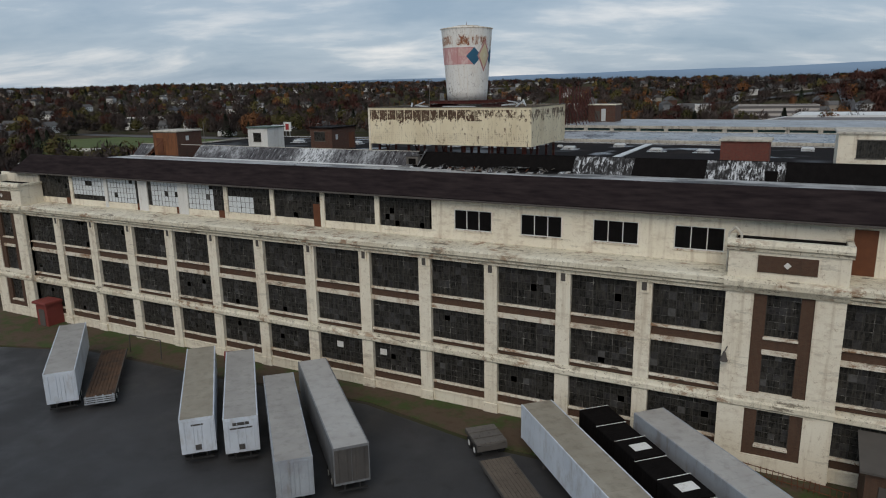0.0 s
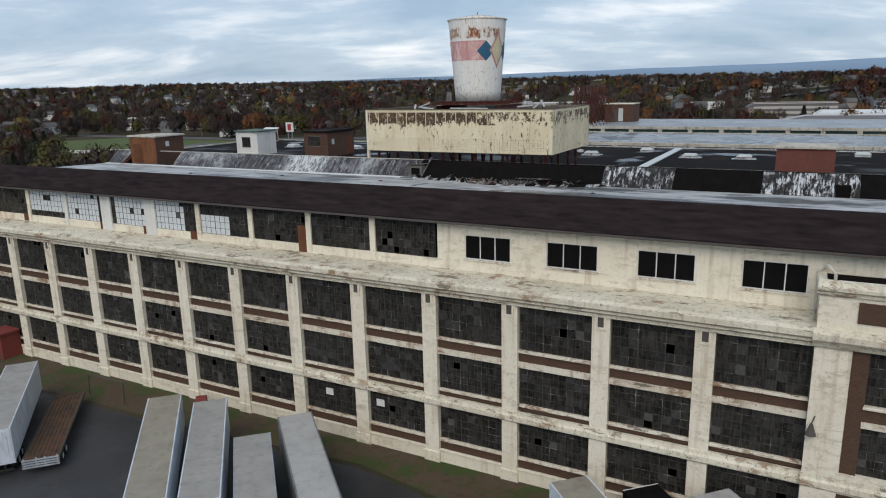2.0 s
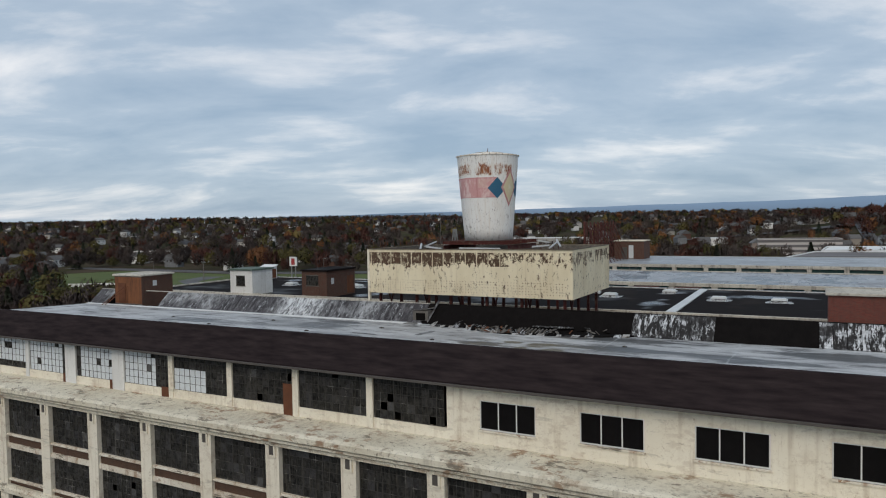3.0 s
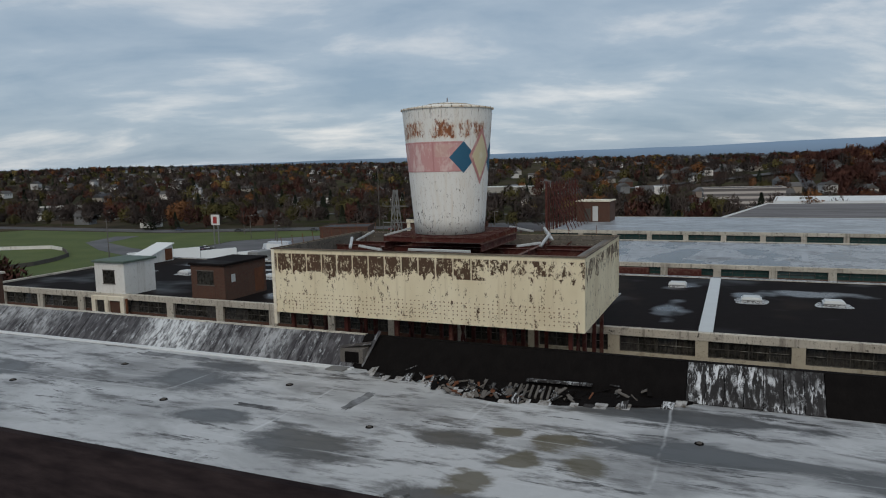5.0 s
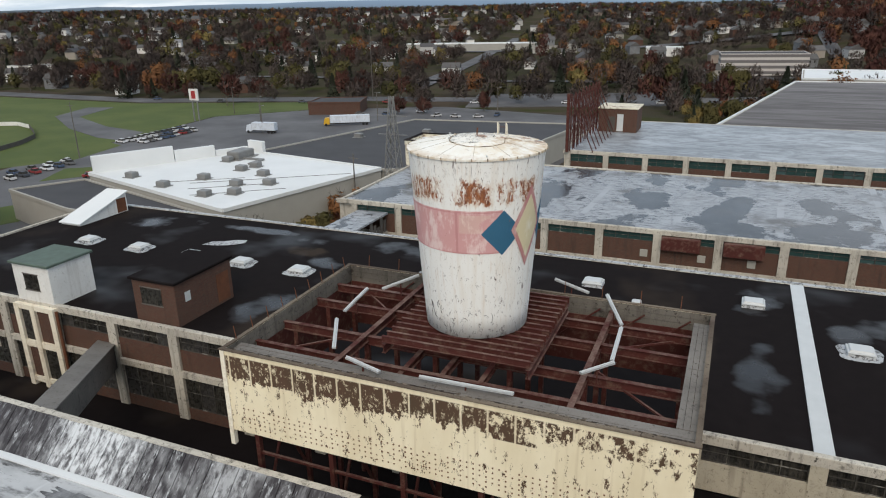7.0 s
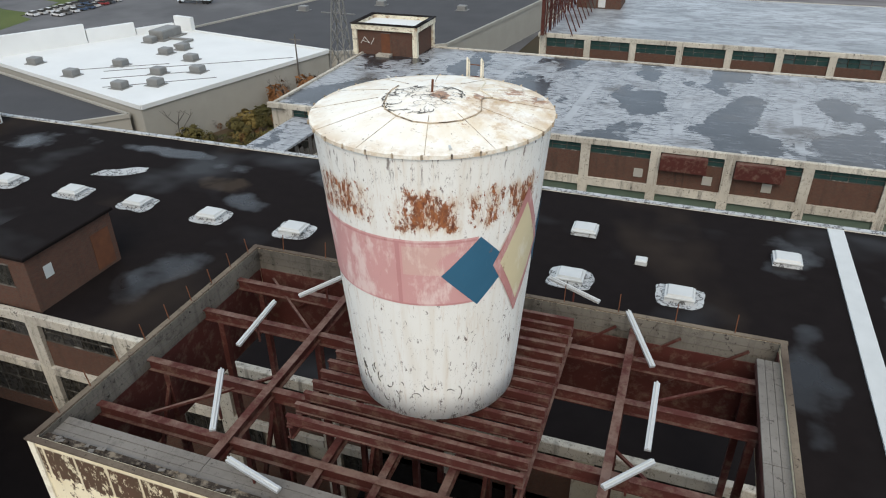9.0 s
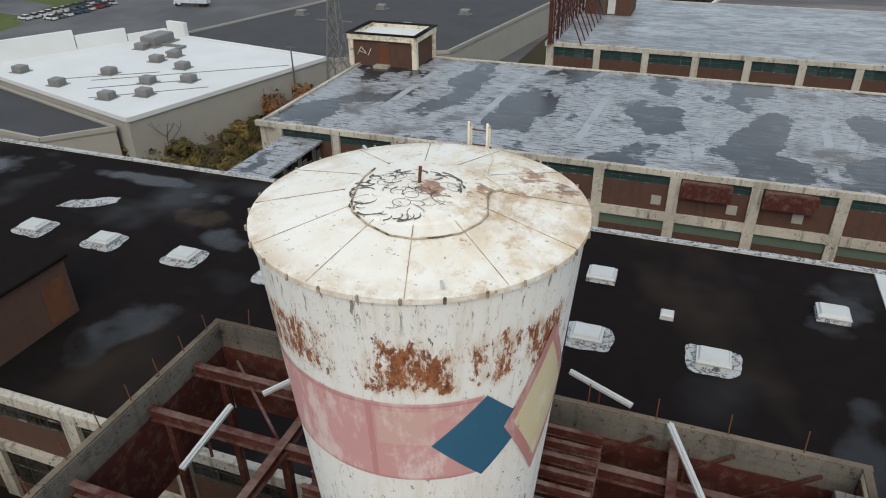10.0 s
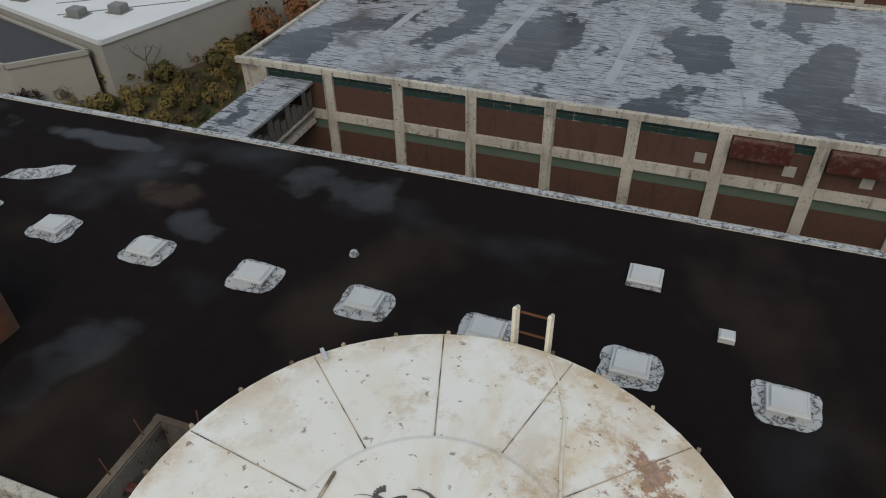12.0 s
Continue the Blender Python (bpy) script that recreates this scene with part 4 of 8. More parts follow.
seam = m.ramp(m.math("ABSOLUTE", m.math("SUBTRACT", m.math("FRACT", m.math("DIVIDE", xx, 1.27)), 0.5)), (0.455, 1), (0.47, 0.2))
low = m.ramp(m.math("SUBTRACT", zz, 25.75), (0.0, 1), (0.06, 0))
flake = m.ramp(m.noise(4.5, 8, (1.2, 1.2, 0.6), 0.74, (2, 8, 5)), (0.55, 0), (0.575, 1))
peel = m.math("MULTIPLY", peel, m.math("SUBTRACT", 1.0, m.math("MULTIPLY", flake, 0.8)))
mask = m.math("MULTIPLY", m.math("MULTIPLY", m.math("MAXIMUM", peel, bits), seam), low)
rust = m.mix(m.noise(0.9, 5, (1, 1, 0.5)), (0.062, 0.047, 0.026), (0.10, 0.048, 0.03))
cream = m.mix(m.ramp(m.noise(0.5, 5, (1, 1, 0.4)), (0.35, 0), (0.7, 1)), (0.78, 0.70, 0.51), (0.66, 0.57, 0.39))
runs = m.ramp(m.noise(1.1, 5, (3, 3, 0.15)), (0.55, 0), (0.75, 1))
cream = m.mix(m.math("MULTIPLY", runs, 0.35), cream, (0.34, 0.24, 0.13))
PEEL = m.done(m.mix(mask, cream, rust), 0.75, 0.0, mask, 0.4, -0.01)

LINING = painted("grey_lining_boards", (0.18, 0.165, 0.143), (0.085, 0.077, 0.066), (0.025, 0.021, 0.018), 0.85, 0.6, 0.9)
DECKB = painted("weathered_deck_boards", (0.205, 0.19, 0.172), (0.135, 0.124, 0.112), (0.045, 0.038, 0.032), 0.55, 0.15, 0.9)
m = Mat("crumbling_brown_edge")
CRUMB = m.done(m.mix(m.ramp(m.noise(2.6, 7, None, 0.72), (0.47, 0), (0.60, 1)), (0.03, 0.022, 0.017), (0.20, 0.165, 0.125)), 0.95, 0.0, m.noise(5, 6), 0.9, 0.08)
sign = thing("rooftop_sign_box", "peeling cream steel sign box on a rusted frame above the roof", "sign structure")
t = 0.16
part("front_panel", Geo().box(BX0, BX1, BY0, BY0 + t, BZ0, BZ1), PEEL, sign, "cream metal cladding flaking to brown along the top")
part("back_panel", Geo().box(BX0, BX1, BY1 - t, BY1, BZ0 + 0.6, BZ1), PEEL, sign)
part("side_panel", Geo().box(BX0, BX0 + t, BY0 + t, BY1 - t, BZ0 + 0.3, BZ1), PEEL, sign)
part("side_panel", Geo().box(BX1 - t, BX1, BY0 + t, BY1 - t, BZ0, BZ1), PEEL, sign)
part("corner_post", Geo().box(BX0 - 0.06, BX0 + 0.2, BY0 - 0.06, BY0 + 0.2, BZ0 - 0.9, BZ1 + 0.03), CREAM, sign)
TRIM = painted("rusty_top_edge", (0.19, 0.155, 0.115), (0.07, 0.05, 0.037), (0.04, 0.028, 0.02), 0.9, 0.3, 0.9)
part("trim", Geo().box(BX0 - 0.1, BX1 + 0.1, BY0 - 0.1, BY0 + 0.1, BZ1, BZ1 + 0.07), TRIM, sign)
part("trim", Geo().box(BX0 - 0.1, BX1 + 0.1, BY1 - 0.18, BY1 + 0.04, BZ1, BZ1 + 0.05), TRIM, sign)
part("trim", Geo().box(BX0 - 0.06, BX0 + 0.18, BY0 + 0.1, BY1 - 0.18, BZ1, BZ1 + 0.06), TRIM, sign)
part("trim", Geo().box(BX1 - 0.18, BX1 + 0.06, BY0 + 0.1, BY1 - 0.18, BZ1, BZ1 + 0.06), TRIM, sign)
part("edge_strip", Geo().box(BX0 + t, BX1 - t, BY0 + t, BY0 + 0.5, BZ1 - 0.26, BZ1 - 0.12), CRUMB, sign, "crumbling brown strip along the edge")
r = random.Random(17)
for i in range(46):
    x, y = BX0 + 0.5 + 22.0 * r.random(), BY0 + r.uniform(0.2, 0.45)
    a, l = r.uniform(-0.5, 0.5), r.uniform(0.1, 0.35)
    part("flake", Geo().beam((x, y, BZ1 - 0.09), (x + l, y + l * a * 0.4, BZ1 - r.uniform(0.02, 0.1)), r.uniform(0.05, 0.14), 0.03), (CRUMB, DECKB)[i % 2], sign)
for i in range(3):
    a = BY0 + 0.52 + 0.29 * i
    for k in range(4):
        x0 = BX0 + t + (BX1 - BX0 - 2 * t) * k / 4
        part("deck_board", Geo().box(x0 + 0.01, x0 + (BX1 - BX0 - 2 * t) / 4 - 0.01, a + 0.008, a + 0.282, BZ1 - 0.3, BZ1 - 0.235 + r.uniform(-0.012, 0.012)), DECKB, sign)
for i in range(3):
    a = BX1 - 0.98 + 0.27 * i
    for k in range(2):
        y0 = BY0 + 1.4 + 5.35 * k
        part("deck_board", Geo().box(a + 0.008, a + 0.262, y0 + 0.01, y0 + 5.34, BZ1 - 0.28, BZ1 - 0.215 + r.uniform(-0.012, 0.012)), DECKB, sign)
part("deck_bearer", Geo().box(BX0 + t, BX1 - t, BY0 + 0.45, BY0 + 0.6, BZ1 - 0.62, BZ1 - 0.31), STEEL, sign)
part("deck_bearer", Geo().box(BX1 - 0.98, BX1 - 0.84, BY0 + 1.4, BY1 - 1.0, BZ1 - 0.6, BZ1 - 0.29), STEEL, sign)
for i in range(3):
    part("lining_board", Geo().box(BX0 + t, BX1 - t, BY1 - t - 0.05, BY1 - t, BZ1 - 0.36 * (i + 1), BZ1 - 0.36 * i - 0.02), LINING, sign)
    part("lining_board", Geo().box(BX0 + t, BX0 + t + 0.05, BY0 + t, BY1 - t - 0.06, BZ1 - 0.36 * (i + 1), BZ1 - 0.36 * i - 0.02), LINING, sign)
part("inner_lining", Geo().box(BX0 + t + 0.06, BX1 - t, BY1 - t - 0.1, BY1 - t - 0.06, BZ0 + 0.6, BZ1 - 1.06), STEEL, sign)
part("inner_lining", Geo().box(BX0 + t, BX0 + t + 0.05, BY0 + t, BY1 - t - 0.12, BZ0 + 0.3, BZ1 - 1.06), STEEL, sign)
part("inner_lining", Geo().box(BX1 - t - 0.05, BX1 - t, BY0 + t, BY1 - t - 0.12, BZ0 + 0.3, BZ1 - 0.32), STEEL, sign)
part("inner_lining", Geo().box(BX0 + t + 0.06, BX1 - t - 0.06, BY0 + t, BY0 + t + 0.05, BZ0 + 0.2, BZ1 - 0.32), STEEL, sign)
g = Geo()
for j in range(5):
    for i in range(70):
        x = BX0 + 1.0 + i * 0.31
        if (i * 7 + j * 3) % 11 in (0, 5):
            continue
        z = 21.75 + j * 0.27
        g.box(x - 0.035, x + 0.035, BY0 - 0.02, BY0 - 0.003, z - 0.035, z + 0.035)
tagged(part("bulb_socket", g, RUST, sign), "rows of empty bulb sockets", kind="stuff")

# girders inside, platform under the cup, legs and braces
CX, CY = -40.76, 86.47
for y in (82.3, 84.9, 88.4, 90.9):
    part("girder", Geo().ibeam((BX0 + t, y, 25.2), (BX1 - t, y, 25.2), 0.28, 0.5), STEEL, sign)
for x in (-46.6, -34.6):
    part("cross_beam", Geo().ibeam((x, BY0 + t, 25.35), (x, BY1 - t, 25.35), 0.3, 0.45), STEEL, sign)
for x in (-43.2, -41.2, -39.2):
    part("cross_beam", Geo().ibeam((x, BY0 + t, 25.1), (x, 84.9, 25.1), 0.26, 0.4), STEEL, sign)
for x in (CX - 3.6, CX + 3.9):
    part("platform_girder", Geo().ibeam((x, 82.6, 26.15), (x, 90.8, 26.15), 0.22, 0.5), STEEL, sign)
n = 15
for i in range(n):
    y = 82.7 + i * 8.0 / (n - 1)
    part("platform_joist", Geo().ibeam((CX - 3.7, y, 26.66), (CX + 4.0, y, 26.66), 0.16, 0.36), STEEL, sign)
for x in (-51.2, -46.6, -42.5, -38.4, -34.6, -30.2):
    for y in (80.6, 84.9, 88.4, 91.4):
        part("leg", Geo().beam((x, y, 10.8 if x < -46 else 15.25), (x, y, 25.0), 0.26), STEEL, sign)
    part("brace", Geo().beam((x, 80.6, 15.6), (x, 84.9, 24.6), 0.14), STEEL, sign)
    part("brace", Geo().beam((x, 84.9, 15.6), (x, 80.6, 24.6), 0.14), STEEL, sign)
for a, b in ((-51.2, -46.6), (-46.6, -42.5), (-42.5, -38.4), (-38.4, -34.6), (-34.6, -30.2)):
    part("rail", Geo().beam((a, 80.6, 19.6), (b, 80.6, 19.6), 0.14), STEEL, sign)

# cup-shaped water tank
CZ0, CZ1, R0, R1 = 26.86, 36.0, 2.63, 3.36


def cup_r(z):
    return R0 + (z - CZ0) * (R1 - R0) / (CZ1 - CZ0)


m = Mat("cup_paint")
zz = m.axis("Z")
low_part = m.ramp(m.math("DIVIDE", m.math("SUBTRACT", zz, 26.9), 9.0), (0.0, 0.06), (0.12, 0.02), (0.4, 0.0))
speck = m.ramp(m.math("ADD", low_part, m.noise(2.8, 9, (1.6, 1.6, 0.6), 0.8)), (0.612, 0), (0.632, 1))
fine = m.ramp(m.noise(7.0, 6, (1.5, 1.5, 0.45), 0.75, (9, 2, 4)), (0.62, 0), (0.65, 1))
base = m.mix(m.noise(0.6, 5, (1, 1, 0.5)), (0.83, 0.835, 0.815), (0.75, 0.735, 0.685))
run = m.ramp(m.noise(1.2, 5, (3.2, 3.2, 0.12)), (0.5, 0), (0.75, 1))
base = m.mix(m.math("MULTIPLY", run, 0.3), base, (0.56, 0.46, 0.33))
uneven = m.math("ADD", zz, m.math("MULTIPLY", m.math("SUBTRACT", m.noise(0.9, 6, (1, 1, 0.3), 0.75, (6, 6, 1)), 0.5), 1.6))
band = m.math("MULTIPLY", m.ramp(m.math("SUBTRACT", uneven, 33.65), (0.0, 0), (0.3, 1)), m.ramp(m.math("SUBTRACT", uneven, 34.75), (0.0, 1), (0.35, 0)))
az = m.math("ARCTAN2", m.math("SUBTRACT", m.axis("X"), CX), m.math("SUBTRACT", CY, m.axis("Y")))


def bump_at(centre, half):
    """A ragged-edged plateau round one azimuth."""
    away = m.math("ABSOLUTE", m.math("SUBTRACT", az, radians(centre)))
    away = m.math("ADD", away, m.math("MULTIPLY", m.math("SUBTRACT", ragged, 0.5), 0.5))
    return m.math("MULTIPLY", m.math("SUBTRACT", 1.0, m.math("DIVIDE", away, radians(half)), True), 1.9, True)


ragged = m.noise(1.5, 6, (1, 1, 0.8), 0.7, (4, 1, 9))
near = bump_at(18, 17)
for centre, half, k in ((-32, 27, 0.72), (45, 11, 0.55), (68, 13, 0.85), (-85, 30, 0.65), (130, 40, 0.7)):
    near = m.math("MAXIMUM", near, m.math("MULTIPLY", bump_at(centre, half), k))
weight = m.math("MULTIPLY", near, band)
heavy = m.ramp(m.math("ADD", m.math("ADD", m.math("MULTIPLY", weight, 0.135), m.math("MULTIPLY", band, 0.02)), m.noise(3.8, 11, (1.6, 1.6, 0.7), 0.82, (2.0, 0.6, 4))), (0.597, 0), (0.617, 1))
ticks = m.math("MULTIPLY", m.ramp(m.noise(3.4, 5, (2.2, 2.2, 0.35), 0.7, (1, 4, 2)), (0.585, 0), (0.615, 1)), m.ramp(m.math("SUBTRACT", zz, 35.0), (0.1, 0), (0.6, 1)))
mask = m.math("MAXIMUM", m.math("MULTIPLY", speck, 0.8), heavy)
mask = m.math("MAXIMUM", mask, m.math("MAXIMUM", m.math("MULTIPLY", fine, 0.55), m.math("MULTIPLY", ticks, 0.75)))
hot = m.math("MULTIPLY", m.ramp(band, (0.0, 0), (0.3, 1)), m.ramp(m.noise(6.5, 8, (1, 1, 0.6), 0.78), (0.38, 0), (0.62, 1)))
rustc = m.mix(hot, m.mix(m.ramp(band, (0.0, 0), (0.3, 1)), (0.085, 0.055, 0.042), (0.10, 0.032, 0.02)), (0.40, 0.15, 0.06))
halo = m.math("MULTIPLY", m.ramp(weight, (0.05, 0), (0.6, 1)), m.ramp(m.noise(2.4, 7, (2.6, 2.6, 0.5), 0.72, (1, 8, 2)), (0.40, 0), (0.58, 1)))
base = m.mix(m.math("MULTIPLY", halo, 0.6), base, (0.52, 0.33, 0.17))
drip = m.ramp(m.noise(1.5, 7, (4.2, 4.2, 0.22), 0.7, (3, 3, 3)), (0.57, 0), (0.68, 1))
drip = m.math("MULTIPLY", drip, m.ramp(m.math("DIVIDE", m.math("SUBTRACT", zz, 27.0), 9.0), (0.1, 0.35), (0.55, 0.55), (0.8, 0.8), (1.0, 0.2)))
base = m.mix(m.math("MULTIPLY", drip, 0.8), base, (0.47, 0.30, 0.17))
CUP = m.done(m.mix(mask, base, rustc), 0.55, 0.0, mask, 0.3, -0.01)


def worn_paint(name, col, under=(0.70, 0.66, 0.60), wear=0.5):
    m = Mat(name)
    w = m.ramp(m.noise(1.3, 7, (1.5, 1.5, 0.6), 0.7), (wear, 0), (wear + 0.12, 1))
    c = m.mix(m.math("MULTIPLY", w, 0.75), m.mix(m.noise(0.8, 4), col, tuple(v * 0.85 for v in col)), under)
    f = m.ramp(m.noise(3.0, 7, (1.6, 1.6, 0.5), 0.72), (0.64, 0), (0.67, 1))
    return m.done(m.mix(m.math("MULTIPLY", f, 0.8), c, (0.24, 0.11, 0.07)), 0.6)


PINK = worn_paint("faded_pink", (0.64, 0.35, 0.34), (0.76, 0.62, 0.59), 0.47)
BLUE = worn_paint("faded_blue", (0.035, 0.13, 0.22), (0.06, 0.17, 0.26), 0.62)
YELLOW = worn_paint("faded_yellow", (0.66, 0.58, 0.38), (0.7, 0.66, 0.55), 0.55)
DIRTYPINK = worn_paint("pink_outline", (0.50, 0.24, 0.23), (0.6, 0.42, 0.4), 0.5)

tank = thing("cup_water_tank", "giant peeling white paper-cup shaped water tank with coloured diamonds", "water tank")
N = 72
v, f = [], []
zs = [CZ0 + (CZ1 - CZ0) * i / 8 for i in range(9)]
for z in zs:
    r = cup_r(z)
    v += [(CX + r * math.sin(2 * math.pi * i / N), CY - r * math.cos(2 * math.pi * i / N), z) for i in range(N)]
for j in range(8):
    f += [(j * N + i, j * N + (i + 1) % N, (j + 1) * N + (i + 1) % N, (j + 1) * N + i) for i in range(N)]
f.append(tuple(range(N)))
g = Geo()
g.v, g.f = v, f
me = g.mesh("shell", CUP)
for p in me.polygons:
    p.use_smooth = len(p.vertices) == 4
part("shell", me, None, tank)


def on_cup(az, z, out):
    r = cup_r(z) + out
    return (CX + r * math.sin(radians(az)), CY - r * math.cos(radians(az)), z)


def decal(name, pts_left, pts_right, mat, out, label, cols=24):
    """A painted patch laid on the shell: rows of (azimuth, height) from its left edge to its right edge."""
    g = Geo()
    for (a0, z0), (a1, z1) in zip(pts_left, pts_right):
        g.v += [on_cup(a0 + (a1 - a0) * i / cols, z0 + (z1 - z0) * i / cols, out) for i in range(cols + 1)]
    for j in range(len(pts_left) - 1):
        g.f += [(j * (cols + 1) + i, j * (cols + 1) + i + 1, (j + 1) * (cols + 1) + i + 1, (j + 1) * (cols + 1) + i) for i in range(cols)]
    return part(name, g, mat, tank, label)


def diamond(az, z, da, dz, n=10):
    left = [(az - da * (1 - abs(2 * i / n - 1)), z - dz + 2 * dz * i / n) for i in range(n + 1)]
    right = [(az + da * (1 - abs(2 * i / n - 1)), z - dz + 2 * dz * i / n) for i in range(n + 1)]
    return left, right


decal("painted_band", [(-150, 31.42 + 0.2 * i) for i in range(11)] + [(-150, 33.55)], [(42, 31.42 + 0.2 * i) for i in range(11)] + [(42, 33.55)], PINK, 0.012, "faded pink band round the cup", 120)
decal("blue_diamond", *diamond(43, 32.42, 19.5, 1.12), BLUE, 0.024, "blue painted diamond")
decal("diamond_outline", *diamond(71.5, 32.5, 20.5, 2.05), DIRTYPINK, 0.03, "faded pink diamond outline")
decal("yellow_diamond", *diamond(71.5, 32.5, 16.0, 1.6), YELLOW, 0.036, "pale yellow painted diamond")
decal("blue_diamond", *diamond(100, 32.42, 19, 1.12), BLUE, 0.024, "blue painted diamond")

m = Mat("lid_paint")
base = m.mix(m.noise(0.7, 5), (0.87, 0.86, 0.81), (0.80, 0.77, 0.69))
lx, ly = m.math("SUBTRACT", m.axis("X"), CX), m.math("SUBTRACT", m.axis("Y"), CY)
polar = m.t.nodes.new("ShaderNodeCombineXYZ")
m.t.links.new(m.math("MULTIPLY", m.math("ARCTAN2", lx, ly), 3.0), polar.inputs[0])
m.t.links.new(m.math("MULTIPLY", m.math("SQRT", m.math("ADD", m.math("MULTIPLY", lx, lx), m.math("MULTIPLY", ly, ly))), 0.55), polar.inputs[1])
pn = m.t.nodes.new("ShaderNodeTexNoise")
pn.inputs["Scale"].default_value, pn.inputs["Detail"].default_value, pn.inputs["Roughness"].default_value = 1.3, 6.0, 0.62
m.t.links.new(polar.outputs[0], pn.inputs["Vector"])
st = m.ramp(pn.outputs["Fac"], (0.46, 0), (0.64, 1))
side = m.ramp(m.math("ADD", m.math("DIVIDE", m.math("ADD", lx, m.math("MULTIPLY", ly, 0.35)), 6.8), 0.5), (0.36, 0.35), (0.70, 1))
base = m.mix(m.math("MULTIPLY", m.math("MULTIPLY", st, side), 0.42), base, (0.66, 0.49, 0.24))
blot = m.ramp(m.noise(1.1, 8, None, 0.74, (3, 1, 0)), (0.56, 0), (0.64, 1))
base = m.mix(m.math("MULTIPLY", m.math("MULTIPLY", blot, side), 0.65), base, (0.46, 0.29, 0.13))
edge = m.ramp(m.math("DIVIDE", m.math("SQRT", m.math("ADD", m.math("MULTIPLY", lx, lx), m.math("MULTIPLY", ly, ly))), 3.42), (0.84, 0), (0.98, 1))
edge = m.math("MULTIPLY", edge, m.ramp(m.noise(1.6, 7, None, 0.7, (8, 8, 0)), (0.40, 0), (0.56, 1)))
base = m.mix(m.math("MULTIPLY", edge, 0.55), base, (0.48, 0.33, 0.17))
scuff = m.ramp(m.noise(2.4, 9, None, 0.78, (7, 2, 0)), (0.57, 0), (0.62, 1))
base = m.mix(m.math("MULTIPLY", m.math("MULTIPLY", scuff, side), 0.42), base, (0.52, 0.37, 0.18))
dots = m.ramp(m.noise(7, 4, None, 0.6, (5, 2, 0)), (0.655, 0), (0.685, 1))
base = m.mix(m.math("MULTIPLY", dots, 0.7), base, (0.16, 0.10, 0.06))
def spot(dx, dy, half):
    a = m.math("SUBTRACT", m.axis("X"), CX + dx)
    b = m.math("SUBTRACT", m.axis("Y"), CY + dy)
    d = m.math("SQRT", m.math("ADD", m.math("MULTIPLY", a, a), m.math("MULTIPLY", b, b)))
    return m.math("SUBTRACT", 1.0, m.math("DIVIDE", d, half), True)


where = m.math("MAXIMUM", m.math("MAXIMUM", spot(2.3, 1.3, 1.2), spot(1.9, 2.0, 0.6)), m.math("MAXIMUM", spot(0.25, -0.1, 0.6), m.math("MULTIPLY", m.math("MAXIMUM", spot(0.4, -1.29, 0.4), spot(1.25, 0.45, 0.6)), 0.9)))
broad = m.math("MULTIPLY", spot(1.9, 0.6, 2.6), m.ramp(m.noise(1.6, 6, (1.0, 0.6, 1), 0.68), (0.45, 0), (0.6, 1)))
base = m.mix(m.math("MULTIPLY", broad, 0.9), base, (0.46, 0.30, 0.15))
rs = m.ramp(m.math("ADD", m.math("MULTIPLY", where, 0.22), m.noise(1.5, 8, None, 0.75, (1.5, 7, 0))), (0.645, 0), (0.685, 1))
LID = m.done(m.mix(m.math("MULTIPLY", rs, 0.82), base, m.mix(m.ramp(m.noise(5, 6, None, 0.7, (3, 3, 0)), (0.4, 0), (0.6, 1)), (0.40, 0.19, 0.08), (0.17, 0.07, 0.04))), 0.6, 0.0, m.noise(4, 5), 0.2)
v, f = [], []
NR = 64
prof = [(R1 + 0.06, CZ1 - 0.10), (R1 + 0.06, CZ1), (R1 * 0.75, CZ1 + 0.16), (R1 * 0.45, CZ1 + 0.33), (R1 * 0.43, CZ1 + 0.36), (R1 * 0.2, CZ1 + 0.46), (0.12, CZ1 + 0.5)]
for r, z in prof:
    v += [(CX + r * math.sin(2 * math.pi * i / NR), CY - r * math.cos(2 * math.pi * i / NR), z) for i in range(NR)]
for j in range(len(prof) - 1):
    f += [(j * NR + i, j * NR + (i + 1) % NR, (j + 1) * NR + (i + 1) % NR, (j + 1) * NR + i) for i in range(NR)]
f.append(tuple((len(prof) - 1) * NR + i for i in range(NR)))
g = Geo()
g.v, g.f = v, f
part("lid", g, LID, tank, "stained white conical lid with radial seams")

